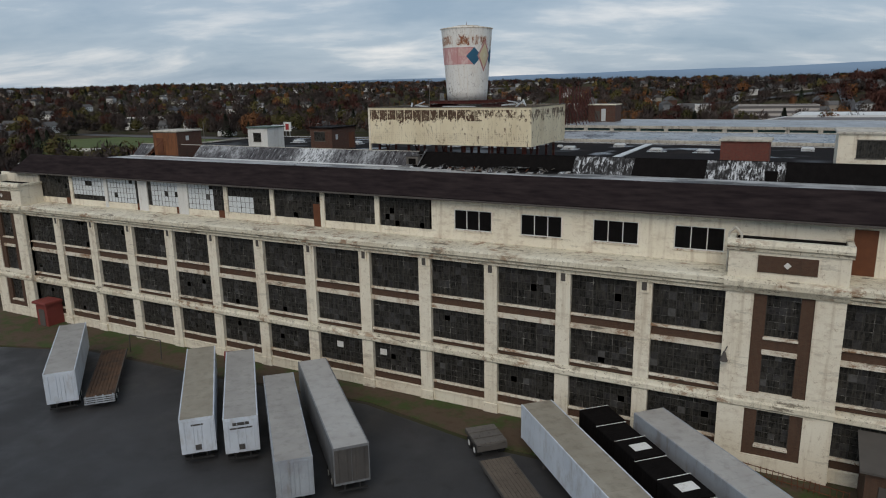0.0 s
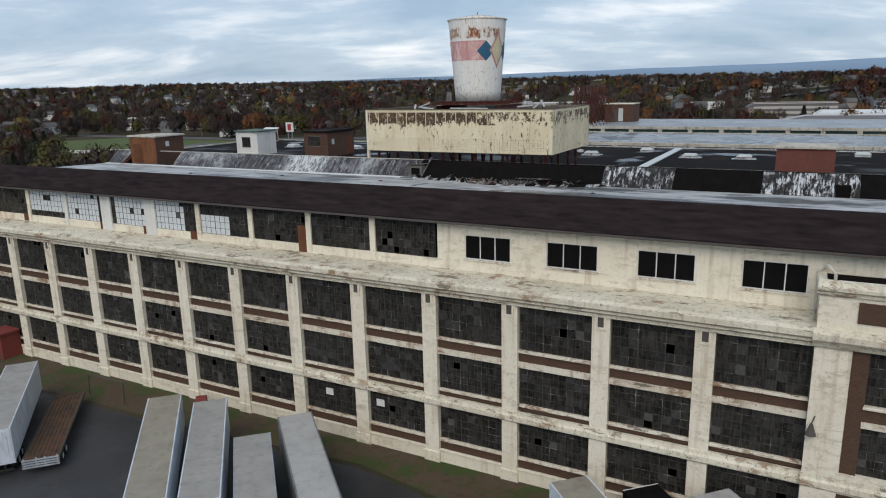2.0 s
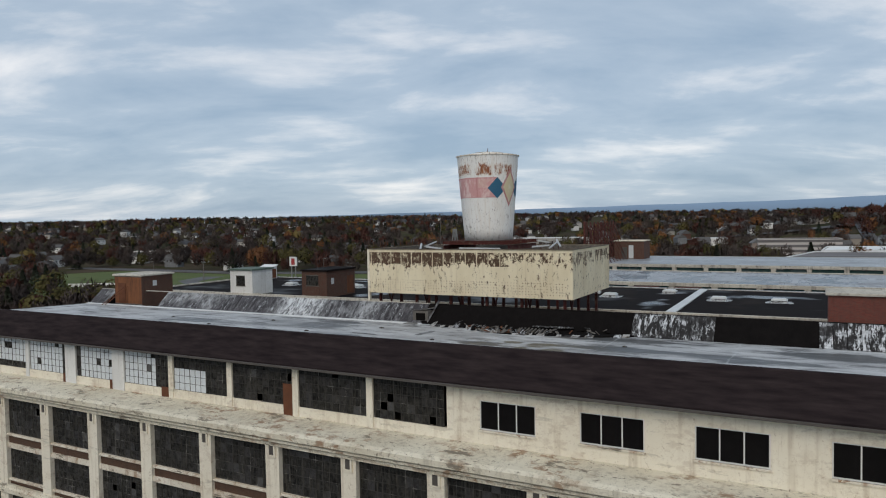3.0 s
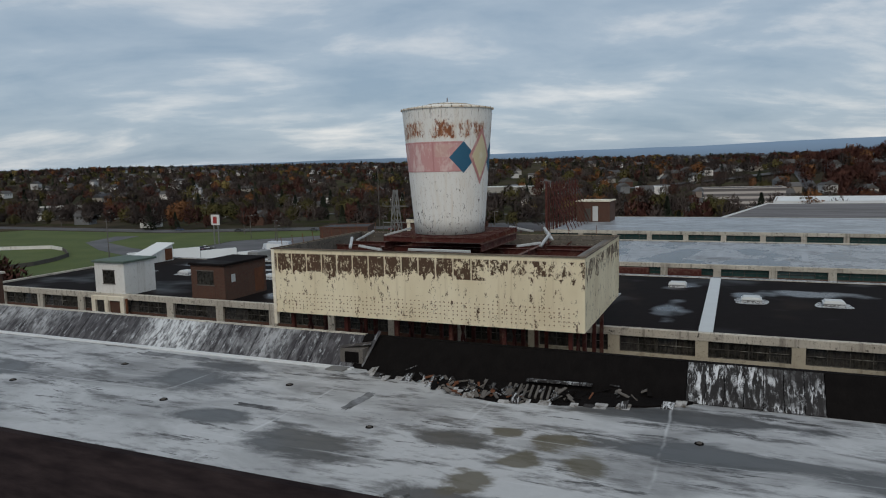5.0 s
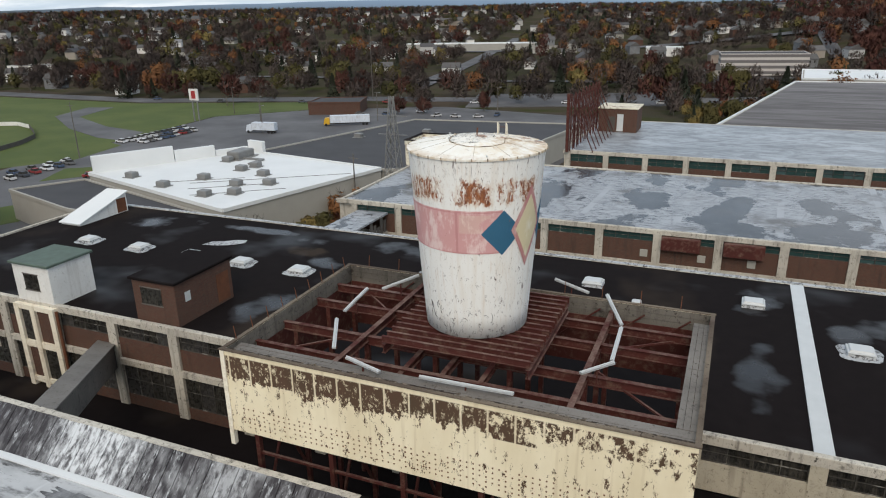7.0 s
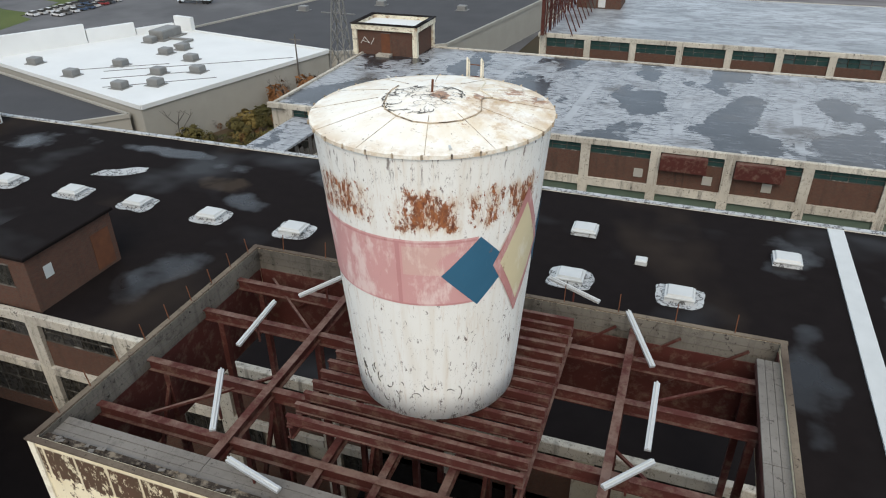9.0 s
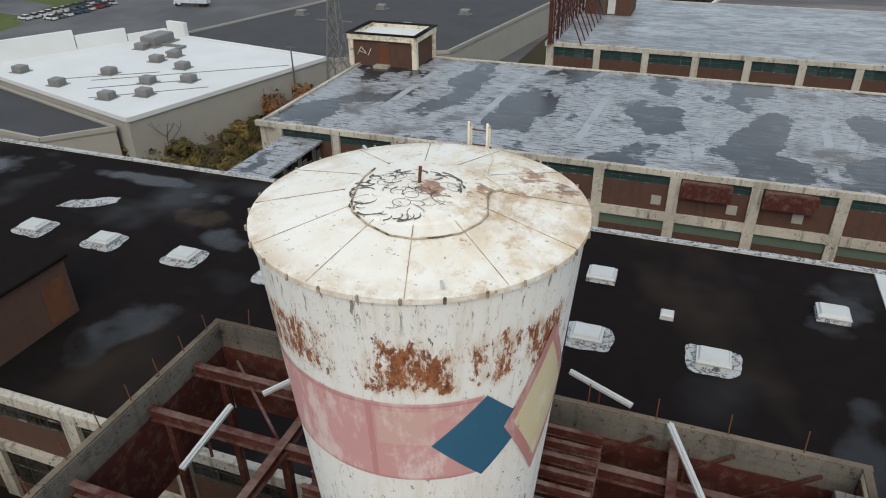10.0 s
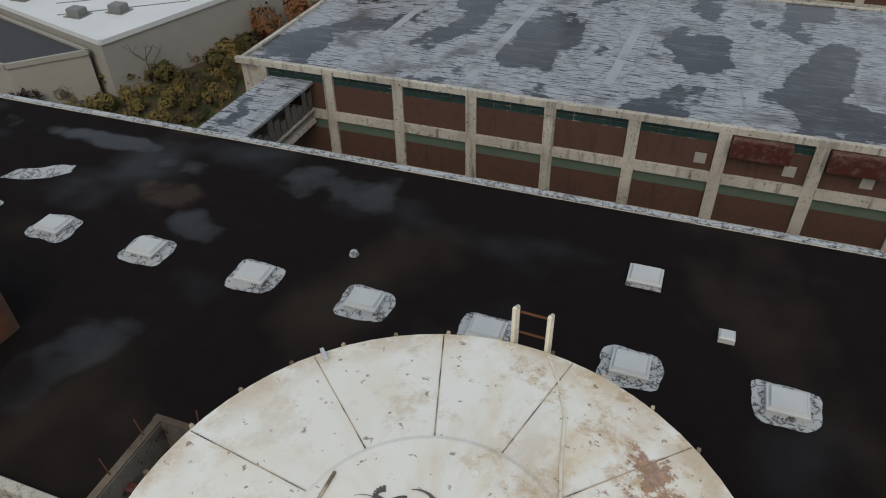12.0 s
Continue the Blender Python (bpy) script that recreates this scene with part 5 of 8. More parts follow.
# ---- trailers in the yard ----
def trailer(name, label, front, rear, roof_mat, side_mat, rear_mat, zr=3.95, length=None):
    """A box trailer: body with roof, rear doors, frame, wheels and landing legs. front and rear are the mid points of its ends."""
    fx, fy = front
    rx, ry = rear
    L = length or math.hypot(fx - rx, fy - ry)
    ang = math.degrees(math.atan2(fy - ry, fx - rx))
    th = thing(name, label, "trailer", "trailers parked in the yard", m=pose(rx, ry, 0.03, 0, 0, ang))
    w = 1.29
    part("body", Geo().box(0, L, -w, w, 1.1, zr - 0.08).box(-0.03, 0.12, -w - 0.02, w + 0.02, 1.0, zr - 0.02).box(L - 0.12, L + 0.03, -w - 0.02, w + 0.02, 1.05, zr - 0.02), side_mat, th)
    top = part("roof", Geo().box(0.0, L, -w + 0.02, w - 0.02, zr - 0.08, zr - 0.012), roof_mat, th)
    n = 14
    for i in range(n):
        part("roof_panel", Geo().chamfered(L * i / n + 0.008, L * (i + 1) / n - 0.008, -w + 0.08, w - 0.08, zr - 0.012, zr + 0.004, 0.006), roof_mat, top)
    for y0 in (-w - 0.03, w - 0.07):
        part("roof_rail", Geo().chamfered(0, L, y0, y0 + 0.1, zr - 0.16, zr + 0.02, 0.02), side_mat, th)
    for s in (-1, 1):
        d = part("rear_door", Geo().box(-0.07, -0.03, min(0.02 * s, 1.22 * s), max(0.02 * s, 1.22 * s), 1.2, zr - 0.2), rear_mat, th)
        for q in (0.3, 0.95):
            part("lock_rod", Geo().rod((-0.09, q * s, 1.15), (-0.09, q * s, zr - 0.22), 0.016), rear_mat, d)
    for y0 in (-0.55, 0.4):
        part("frame_rail", Geo().box(0.3, L - 2, y0, y0 + 0.15, 0.75, 1.1), DARK, th)
    bumper = part("bumper", Geo().box(-0.05, 0.08, -1.1, 1.1, 0.45, 0.57), TYRE, th)
    for y in (-0.55, 0.55):
        part("bumper_post", Geo().box(0.0, 0.08, y - 0.05, y + 0.05, 0.57, 1.1), TYRE, bumper)
    for x in (1.6, 2.9):
        for s in (-1, 1):
            wh = part("wheel", Geo().rod((x, s * 0.72, 0.5), (x, s * 1.24, 0.5), 0.5, 18), TYRE, th)
            part("rim", Geo().rod((x, s * 1.2, 0.5), (x, s * 1.255, 0.5), 0.26, 14), WHITEP, wh)
        part("axle", Geo().rod((x, -1.0, 0.5), (x, 1.0, 0.5), 0.07), DARK, th)
    for s in (-1, 1):
        part("landing_leg", Geo().box(L - 3.2, L - 3.06, s * 0.7 - 0.07, s * 0.7 + 0.07, 0.05, 1.1).box(L - 3.28, L - 2.98, s * 0.7 - 0.15, s * 0.7 + 0.15, 0, 0.06), DARK, th)
    return th


m = Mat("tyre_rubber")
TYRE = m.done(m.mix(m.noise(5), (0.012, 0.012, 0.012), (0.03, 0.03, 0.03)), 0.9)


def dusty(name, a, b, dirt):
    m = Mat(name)
    c = m.mix(m.ramp(m.noise(0.5, 5), (0.35, 0), (0.7, 1)), a, b)
    c = m.mix(m.math("MULTIPLY", m.ramp(m.noise(1.4, 6, (1, 1, 0.4), 0.68), (0.5, 0), (0.7, 1)), 0.6), c, dirt)
    return m.done(c, 0.6, 0.0, m.noise(9), 0.15)


R_TAN = dusty("tan_trailer_roof", (0.30, 0.275, 0.22), (0.24, 0.215, 0.17), (0.16, 0.14, 0.11))
R_GREY = dusty("grey_trailer_roof", (0.33, 0.32, 0.30), (0.27, 0.26, 0.245), (0.19, 0.18, 0.165))
R_PALE = dusty("pale_trailer_roof", (0.40, 0.395, 0.38), (0.34, 0.33, 0.315), (0.24, 0.235, 0.22))
T_WHITE = dusty("white_trailer_side", (0.58, 0.63, 0.69), (0.50, 0.55, 0.61), (0.30, 0.29, 0.28))
T_GREY = dusty("grey_trailer_side", (0.20, 0.21, 0.22), (0.15, 0.155, 0.16), (0.08, 0.075, 0.07))
T_DARK = dusty("dark_trailer_rear", (0.075, 0.07, 0.066), (0.055, 0.052, 0.05), (0.12, 0.11, 0.10))
T_ALU = dusty("aluminium_rear", (0.34, 0.37, 0.40), (0.26, 0.28, 0.31), (0.18, 0.16, 0.14))
trailer("box_trailer", "white box trailer with a tan dusty roof", (-51.1, 46.35), (-39.95, 35.1), R_TAN, T_WHITE, T_WHITE)
trailer("box_trailer", "white box trailer with grey roof and lettered rear", (-47.0, 47.4), (-36.9, 36.65), R_GREY, T_WHITE, T_WHITE)
trailer("box_trailer", "grey box trailer with aluminium rear doors", (-39.75, 44.45), (-29.15, 33.5), R_GREY, T_ALU, T_ALU)
trailer("box_trailer", "pale-roofed box trailer with dark brown rear doors", (-39.05, 48.4), (-26.6, 36.7), R_PALE, T_GREY, T_DARK)
trailer("box_trailer", "white box trailer with a grey roof", (-69.55, 45.6), (-58.3, 36.25), R_GREY, T_WHITE, T_WHITE)
trailer("box_trailer", "white box trailer with dirty brown roof", (-17.1, 48.85), (-6.6, 37.9), R_TAN, T_WHITE, T_WHITE)
trailer("box_trailer", "plain grey box trailer beside the wall", (-8.8, 51.2), (2.4, 40.2), R_PALE, T_ALU, T_ALU)

# ---- things on the rear roofs ----
def skylight(x, y, turn=0, tarred=True):
    s = thing("roof_skylight", "white domed roof skylight in a patch of silver tar", "skylight", "skylights on the black roof", m=pose(x, y, ZB, 0, 0, turn))
    if tarred:
        r = random.Random(int(x * 7 + y))
        g = Geo()
        n = 36
        pts = []
        p1, p2, w1, w2 = r.uniform(0, 6.28), r.uniform(0, 6.28), r.uniform(0.02, 0.07), r.uniform(0.01, 0.03)
        for i in range(n):
            a = 2 * math.pi * i / n
            k = (abs(math.cos(a)) ** 5 + abs(math.sin(a)) ** 5) ** -0.2
            k *= 0.97 + w1 * math.sin(3 * a + p1) + w2 * math.sin(7 * a + p2) + r.uniform(-0.012, 0.012)
            pts.append((1.45 * k * math.cos(a), 1.22 * k * math.sin(a)))
        part("tar_patch", g.slab(pts, 0, 0.03), TARWHITE, s)
    part("curb", Geo().hexa([(-0.9, -0.76, 0), (0.9, -0.76, 0), (0.9, 0.76, 0), (-0.9, 0.76, 0), (-0.84, -0.7, 0.2), (0.84, -0.7, 0.2), (0.84, 0.7, 0.2), (-0.84, 0.7, 0.2)]), TARWHITE, s)
    # dark box stands in for the shade of the gap below the frame
    part("gasket", Geo().box(-0.8, 0.8, -0.66, 0.66, 0.2, 0.25), DARK, s, "dark strip for the shaded gap under the frame")
    part("dome_frame", Geo().chamfered(-0.88, 0.88, -0.74, 0.74, 0.25, 0.36, 0.03), DOME, s)
    part("dome", Geo().hexa([(-0.78, -0.64, 0.36), (0.78, -0.64, 0.36), (0.78, 0.64, 0.36), (-0.78, 0.64, 0.36), (-0.7, -0.56, 0.5), (0.7, -0.56, 0.5), (0.7, 0.56, 0.5), (-0.7, 0.56, 0.5)]), DOME, s, "cloudy white plastic dome")


m = Mat("silver_tar")
w = m.ramp(m.math("ABSOLUTE", m.math("SUBTRACT", m.noise(1.5, 6, None, 0.66), 0.47)), (0.012, 0), (0.03, 1))
w = m.math("MULTIPLY", w, m.ramp(m.noise(1.1, 6, None, 0.7, (4, 2, 0)), (0.34, 0.15), (0.42, 1)))
TARWHITE = m.done(m.mix(w, (0.05, 0.05, 0.05), m.mix(m.noise(2.2, 5), (0.36, 0.375, 0.385), (0.47, 0.49, 0.5))), 0.6, 0.0, m.noise(6), 0.4)
m = Mat("cloudy_dome")
DOME = m.done(m.mix(m.noise(0.9, 4), (0.56, 0.58, 0.58), (0.44, 0.46, 0.46)), 0.35)
for x in (-32.55, -39.15, -45.95, -52.4, -58.9, -65.9, -72.6, -78.9, -85.8, -93.0, -19.3, -12.7, -6.0):
    skylight(x, 106.35)
for x in (-39.3, -26.2, 0.6):
    skylight(x, 112.8, tarred=False)
solid("roof_vent", Geo().chamfered(-35.5, -34.75, 109.35, 110.05, ZB, ZB + 0.35, 0.08), DOME, "small white square roof vent", "vent")
solid("roof_vent", Geo().tube((-54.7, 109.8), 0.3, 0.22, ZB, ZB + 0.2, 14), TARWHITE, "short round roof vent with silver collar", "vent")
solid("tar_patch", Geo().slab([(-80.3, 109.6), (-78.6, 109.9), (-77.2, 110.6), (-76.3, 111.6), (-76.6, 112.4), (-77.8, 112.1), (-78.6, 111.4), (-80.0, 110.8)], ZB, ZB + 0.03), TARWHITE, "silver tar patch on the black roof", "roof patch")
solid("joint_strip", Geo().box(-23.2, -22.15, 92.4, 118.6, ZB, ZB + 0.1), DOME, "white coated expansion joint across the black roof", "roof joint", kind="structure")
for x0, x1 in ((-104, -72), (-72, -40), (-40, -8), (-8, XB(11))):
    solid("roof_edging", Geo().box(x0, x1 - 0.05, 118.75, 119.2, ZB + 0.03, ZB + 0.12), TARWHITE, "white coated metal edging along the roof", "roof edging", kind="structure")


def penthouse(name, label, x0, x1, y0, y1, z0, z1, wall, roofm, holes=()):
    h = thing(name, label, "roof house")
    part("wall", Geo().box(x0, x1, y0, y1, z0, z1), wall, h)
    part("roof", Geo().chamfered(x0 - 0.2, x1 + 0.2, y0 - 0.2, y1 + 0.2, z1, z1 + 0.22, 0.06), roofm, h)
    for nm, axis, a, b, c, d, mat in holes:
        if axis == "front":
            w = part(nm, Geo().box(a, b, y0 - 0.03, y0 - 0.004, c, d), mat, h)
            part("sill", Geo().box(a - 0.08, b + 0.08, y0 - 0.06, y0 - 0.004, c - 0.1, c), GREYWOOD, w)
            part("lintel", Geo().box(a - 0.08, b + 0.08, y0 - 0.05, y0 - 0.004, d, d + 0.08), GREYWOOD, w)
        else:
            part(nm, Geo().box(x1 + 0.004, x1 + 0.03, a, b, c, d), mat, h)
    return h


m = Mat("green_copper_edge")
GEDGE = m.done(m.mix(m.noise(1.2, 5), (0.11, 0.16, 0.13), (0.06, 0.075, 0.065)), 0.7)
penthouse("white_roof_house", "cream plastered roof house with a small dark window", -85.1, -80.8, 91.95, 96.2, ZB, 22.35, WHITEP, GEDGE, [("window", "front", -83.9, -82.2, 20.1, 21.5, GLASS)])
penthouse("brick_roof_house", "dark red brick roof house with black roof", -72.2, -67.9, 92.6, 99.2, ZB, 22.4, BRICK, BROOF, [("window", "front", -71.4, -69.3, 20.4, 21.8, GLASS), ("door", "side", 97.3, 98.8, 19.0, 21.5, RUST), ("window", "side", 93.6, 94.2, 20.6, 21.4, DOME)])
m = Mat("orange_rusted_cladding")
OCLAD = m.done(m.mix(m.ramp(m.noise(1.1, 6, (2, 2, 0.4), 0.68), (0.38, 0), (0.66, 1)), (0.21, 0.085, 0.036), (0.10, 0.042, 0.022)), 0.85, 0.0, m.noise(8), 0.3)
penthouse("brick_roof_house", "red brick roof house with rusty orange front cladding", -91.2, -85.9, 77.3, 82.2, 18.4, 22.55, BRICK, CONC, [("cladding", "front", -91.1, -86.0, 18.95, 22.4, OCLAD), ("window", "side", 79.0, 79.6, 21.2, 21.9, DOME)])
solid("door", Geo().box(-90.4, -89.0, 77.2, 77.265, 19.1, 21.6), RUST, "tall rusty sheet door in the orange cladding", "door")
REDBRICK = bricks("bright_red_brick", (0.19, 0.055, 0.04), (0.14, 0.042, 0.032), (0.12, 0.085, 0.07), (0.13, 0.05, 0.04))
penthouse("brick_roof_house", "low red brick roof house above the lean-to", -8.1, -3.2, 82.5, 86.5, 15.25, 22.3, REDBRICK, CONC)
penthouse("cream_roof_house", "cream plastered roof house with a steel window", 3.0, 12.0, 78.4, 86.0, 18.4, 23.5, CREAM, CONC, [("window", "front", 4.6, 7.1, 21.2, 22.9, GLASS)])
hs = penthouse("brick_stair_house", "red brick stair house with pale concrete corners", -78.0, -69.2, 156.2, 162.6, 17.9, 21.3, BRICK, WHITER, [("door", "front", -74.2, -72.9, 18.0, 20.9, RUST)])
for x in (-78.0, -69.2):
    for y in (156.2, 162.6):
        part("corner_post", Geo().box(x - 0.32, x + 0.32, y - 0.32, y + 0.32, 17.9, 21.3), LEDGE, hs)
part("parapet", Geo().box(-78.4, -68.8, 155.8, 156.3, 21.3, 22.0).box(-78.4, -68.8, 162.5, 163.0, 21.3, 22.0).box(-78.4, -77.9, 156.3, 162.5, 21.3, 22.0).box(-69.3, -68.8, 156.3, 162.5, 21.3, 22.0), LEDGE, hs)
part("coping", Geo().box(-78.5, -68.7, 155.7, 156.35, 22.0, 22.12).box(-78.5, -68.7, 162.45, 163.1, 22.0, 22.12).box(-78.5, -77.85, 156.35, 162.45, 22.0, 22.12).box(-69.35, -68.7, 156.35, 162.45, 22.0, 22.12), BROOF, hs)
part("scribble", Geo().rod((-77.2, 156.1, 19.4), (-76.6, 156.1, 20.3), 0.04, 6).rod((-76.6, 156.1, 20.3), (-75.9, 156.1, 19.5), 0.04, 6).rod((-75.9, 156.1, 19.5), (-76.9, 156.1, 19.8), 0.04, 6).rod((-75.7, 156.1, 19.3), (-75.2, 156.1, 20.2), 0.04, 6), WHITEP, hs, "pale sprayed scribble")
part("step", Geo().box(-74.6, -72.6, 155.0, 156.15, 17.9, 18.3), CONC, hs)
penthouse("brick_stair_house", "brick stair house with cream frame on the far roof", -54.2, -46.8, 194.0, 201.0, 18.5, 23.0, BRICK, LEDGE, [("door", "front", -52.4, -51.0, 18.6, 21.4, DARK), ("window", "front", -50.6, -49.4, 18.7, 22.0, DOME)])

sb = thing("stair_bay", "cream concrete stair bay with brick infill below the roof house", "building bay")
for x in (-85.1, -83.2, -80.9):
    part("post", Geo().box(x - 0.28, x + 0.28, 91.45, 91.93, 10.8, 18.75), CREAM, sb)
for z0, z1 in ((18.3, 18.75), (14.7, 15.3), (11.2, 11.7)):
    for x0, x1 in ((-84.82, -83.48), (-82.92, -81.18)):
        part("beam", Geo().box(x0, x1, 91.5, 91.93, z0, z1), CREAM, sb)
for x0, x1, z0, z1, mat, name in ((-84.82, -83.48, 15.3, 18.3, GLASS, "pane"), (-82.92, -81.18, 15.3, 18.3, BRICK, "brick_panel"), (-84.82, -83.48, 11.7, 14.7, BRICK, "brick_panel"), (-82.92, -81.18, 11.7, 14.7, GLASS, "pane")):
    part(name, Geo().box(x0, x1, 91.7, 91.8, z0, z1), mat, sb)
part("downpipe", Geo().rod((-80.35, 91.6, 10.8), (-80.35, 91.6, 18.6), 0.13, 10), RUST, sb, "rusty downpipe")

# bridges between the buildings
br = thing("covered_bridge", "sloping grey covered bridge across the court", "bridge")
part("wall", Geo().hexa([(-65.8, 78.3, 18.2), (-64.4, 78.3, 18.2), (-74.9, 92.1, 14.2), (-76.5, 92.1, 14.2), (-65.8, 78.3, 20.2), (-64.4, 78.3, 20.2), (-74.9, 92.1, 16.3), (-76.5, 92.1, 16.3)]), GREYWOOD, br)
part("roof", Geo().hexa([(-66.0, 78.2, 20.2), (-64.2, 78.2, 20.2), (-74.7, 92.1, 16.3), (-76.7, 92.1, 16.3), (-66.0, 78.2, 20.3), (-64.2, 78.2, 20.3), (-74.7, 92.1, 16.4), (-76.7, 92.1, 16.4)]), DECKB, br)
br = thing("covered_bridge", "covered walkway with broken boards and silver roof", "bridge")
part("roof", Geo().hexa([(-73.9, 119.2, 17.2), (-69.6, 119.2, 17.2), (-69.6, 132.0, 17.0), (-73.9, 132.0, 17.0), (-73.9, 119.2, 17.4), (-69.6, 119.2, 17.4), (-69.6, 132.0, 17.25), (-73.9, 132.0, 17.25)]), GROOF, br)
part("floor", Geo().box(-73.6, -69.8, 119.2, 132.0, 13.3, 13.7), CONC, br)
part("rail", Geo().box(-69.9, -69.75, 119.2, 132.0, 14.5, 14.75), CONC, br)
for i in range(14):
    part("board", Geo().box(-69.86, -69.8, 119.4 + i * 0.9, 119.4 + i * 0.9 + 0.7, 14.75, 16.9 - 0.5 * (i % 3)), GREYWOOD, br)
part("wall", Geo().box(-73.7, -73.5, 119.2, 132.0, 13.7, 17.0), GREYWOOD, br)

# ---- shops, car parks and fields beyond ----
m = Mat("worn_pale_asphalt")
LOT = m.done(m.mix(m.ramp(m.noise(0.05, 5), (0.4, 0), (0.65, 1)), (0.085, 0.085, 0.09), (0.13, 0.13, 0.135)), 0.9)
m = Mat("brown_stained_roof")
st = m.ramp(m.noise(0.12, 7, (0.25, 1.6, 1), 0.7), (0.42, 0), (0.66, 1))
BRROOF = m.done(m.mix(st, (0.085, 0.076, 0.075), (0.19, 0.18, 0.18)), 0.75)
m = Mat("dark_roof_gravel")
DGR = m.done(m.mix(m.noise(0.15, 5), (0.045, 0.046, 0.05), (0.075, 0.075, 0.08)), 0.85, spec=0.2)
flat("car_park", [(-215, 166), (-188, 148), (-110, 120), (-76, 170), (-70, 330), (-150, 345), (-200, 322), (-232, 290), (-226, 240), (-226, 205), (-222, 185)], -0.3, 0.05, LOT, "broad worn grey car park", "car park")
flat("field", [(-372, 262), (-365, 281), (-322, 300), (-304, 272), (-268, 246), (-219, 227), (-214, 205), (-226, 186), (-300, 205)], -0.3, 0.07, GRASS, "mown green sports field", "field")
flat("field", [(-430, 235), (-425, 316), (-300, 315), (-210, 345), (-201, 323), (-233, 290), (-227, 240), (-227, 205), (-300, 196)], -0.3, 0.045, GRASS, "rough green lawn between field and road", "field")
flat("field", [(-300, 284), (-264, 298), (-236, 268), (-231, 258), (-258, 255), (-290, 270)], -0.3, 0.08, GRASS, "green lawn by the road", "field")
flat("field", [(-199, 180), (-186, 196), (-192, 204), (-206, 194)], -0.3, 0.09, GRASS, "small grass island in the car park", "field")
flat("field", [(-190, 148), (-172, 146), (-168, 156), (-182, 163)], -0.3, 0.09, GRASS, "small grass island in the car park", "field")
flat("road", [(-520, 320), (-300, 318), (-200, 352), (-60, 380), (60, 430), (58, 444), (-66, 394), (-205, 366), (-304, 330), (-520, 333)], -0.3, 0.35, LOT, "grey main road through the town", "road")
flat("road", [(-312, 296), (-300, 300), (-290, 272), (-257, 256), (-232, 250), (-226, 234), (-240, 236), (-268, 248), (-302, 270)], -0.3, 0.12, LOT, "grey side road across the lawn", "road")


def street(pts, w, label):
    """A road that follows the rise of the land."""
    g = Geo()
    for (x0, y0), (x1, y1) in zip(pts, pts[1:]):
        k = max(1, int(math.hypot(x1 - x0, y1 - y0) / 25))
        d = Vector((x1 - x0, y1 - y0)).normalized() * w / 2
        for i in range(k):
            q = []
            for u in (i / k, (i + 1) / k):
                x, y = x0 + (x1 - x0) * u, y0 + (y1 - y0) * u
                q += [(x - d.y, y + d.x, height(x - d.y, y + d.x) + 0.7), (x + d.y, y - d.x, height(x + d.y, y - d.x) + 0.7)]
            g.add(q, [(1, 3, 2, 0)])
    solid("road", g, LOT, label, "road", kind="structure")


street([(-190, 395), (-205, 470), (-226, 600), (-262, 830)], 11, "long straight street climbing the hill")
street([(-520, 640), (-320, 668), (-120, 668), (60, 700)], 12, "grey highway crossing the town")
street([(40, 430), (30, 560), (18, 900), (20, 1200)], 9, "grey street climbing the hill")
street([(-420, 420), (-300, 450), (-200, 445), (-60, 470), (40, 500)], 8, "grey street between the houses")
flat("car_park", [(-140, 345), (-60, 372), (-40, 400), (-64, 420), (-150, 390)], -0.3, 0.4, LOT, "small grey roadside car park", "car park")
flat("car_park", [(-60, 470), (20, 480), (30, 508), (-60, 498)], -0.3, 1.5, LOT, "grey car park before the office block", "car park")
tr = thing("field_fence", "low dark curved fence with white boards round the field", "fence")
ov = [(-330, 228), (-311, 240), (-295, 247), (-283, 243), (-272, 236), (-261, 228), (-254, 217), (-250, 205), (-252, 193)]
for (x0, y0), (x1, y1) in zip(ov, ov[1:]):
    part("board", Geo().beam((x0, y0, 0.8), (x1, y1, 0.8), 0.15, 1.5), DARK if x0 > -290 else WHITEP, tr)
    part("post", Geo().box(x0 - 0.1, x0 + 0.1, y0 - 0.1, y0 + 0.1, 0, 1.7), DARK, tr)


def shop(name, label, pts, z, wallm, roofm, units=()):
    s = thing(name, label, "shop building")
    part("wall", Geo().slab(pts, 0, z - 0.1), wallm, s)
    cx, cy = sum(p[0] for p in pts) / len(pts), sum(p[1] for p in pts) / len(pts)
    inner = [(cx + (x - cx) * 0.985, cy + (y - cy) * 0.985) for x, y in pts]
    part("roof", Geo().slab(inner, z - 0.1, z + 0.02), roofm, s)
    for (x0, y0), (x1, y1) in zip(pts, pts[1:] + pts[:1]):
        part("parapet", Geo().beam((x0, y0, z), (x1, y1, z), 0.45, 0.7), wallm if roofm is DGR else WHITER, s)
    for x, y in units:
        u = solid("roof_air_unit", Geo().chamfered(x - 1.1, x + 1.1, y - 0.9, y + 0.9, z, z + 1.2, 0.15).box(x - 1.5, x + 1.5, y - 1.3, y + 1.3, z, z + 0.12), GREYMETAL, "grey rooftop air handling unit", "air unit", "air units on the shop roof")
    return s


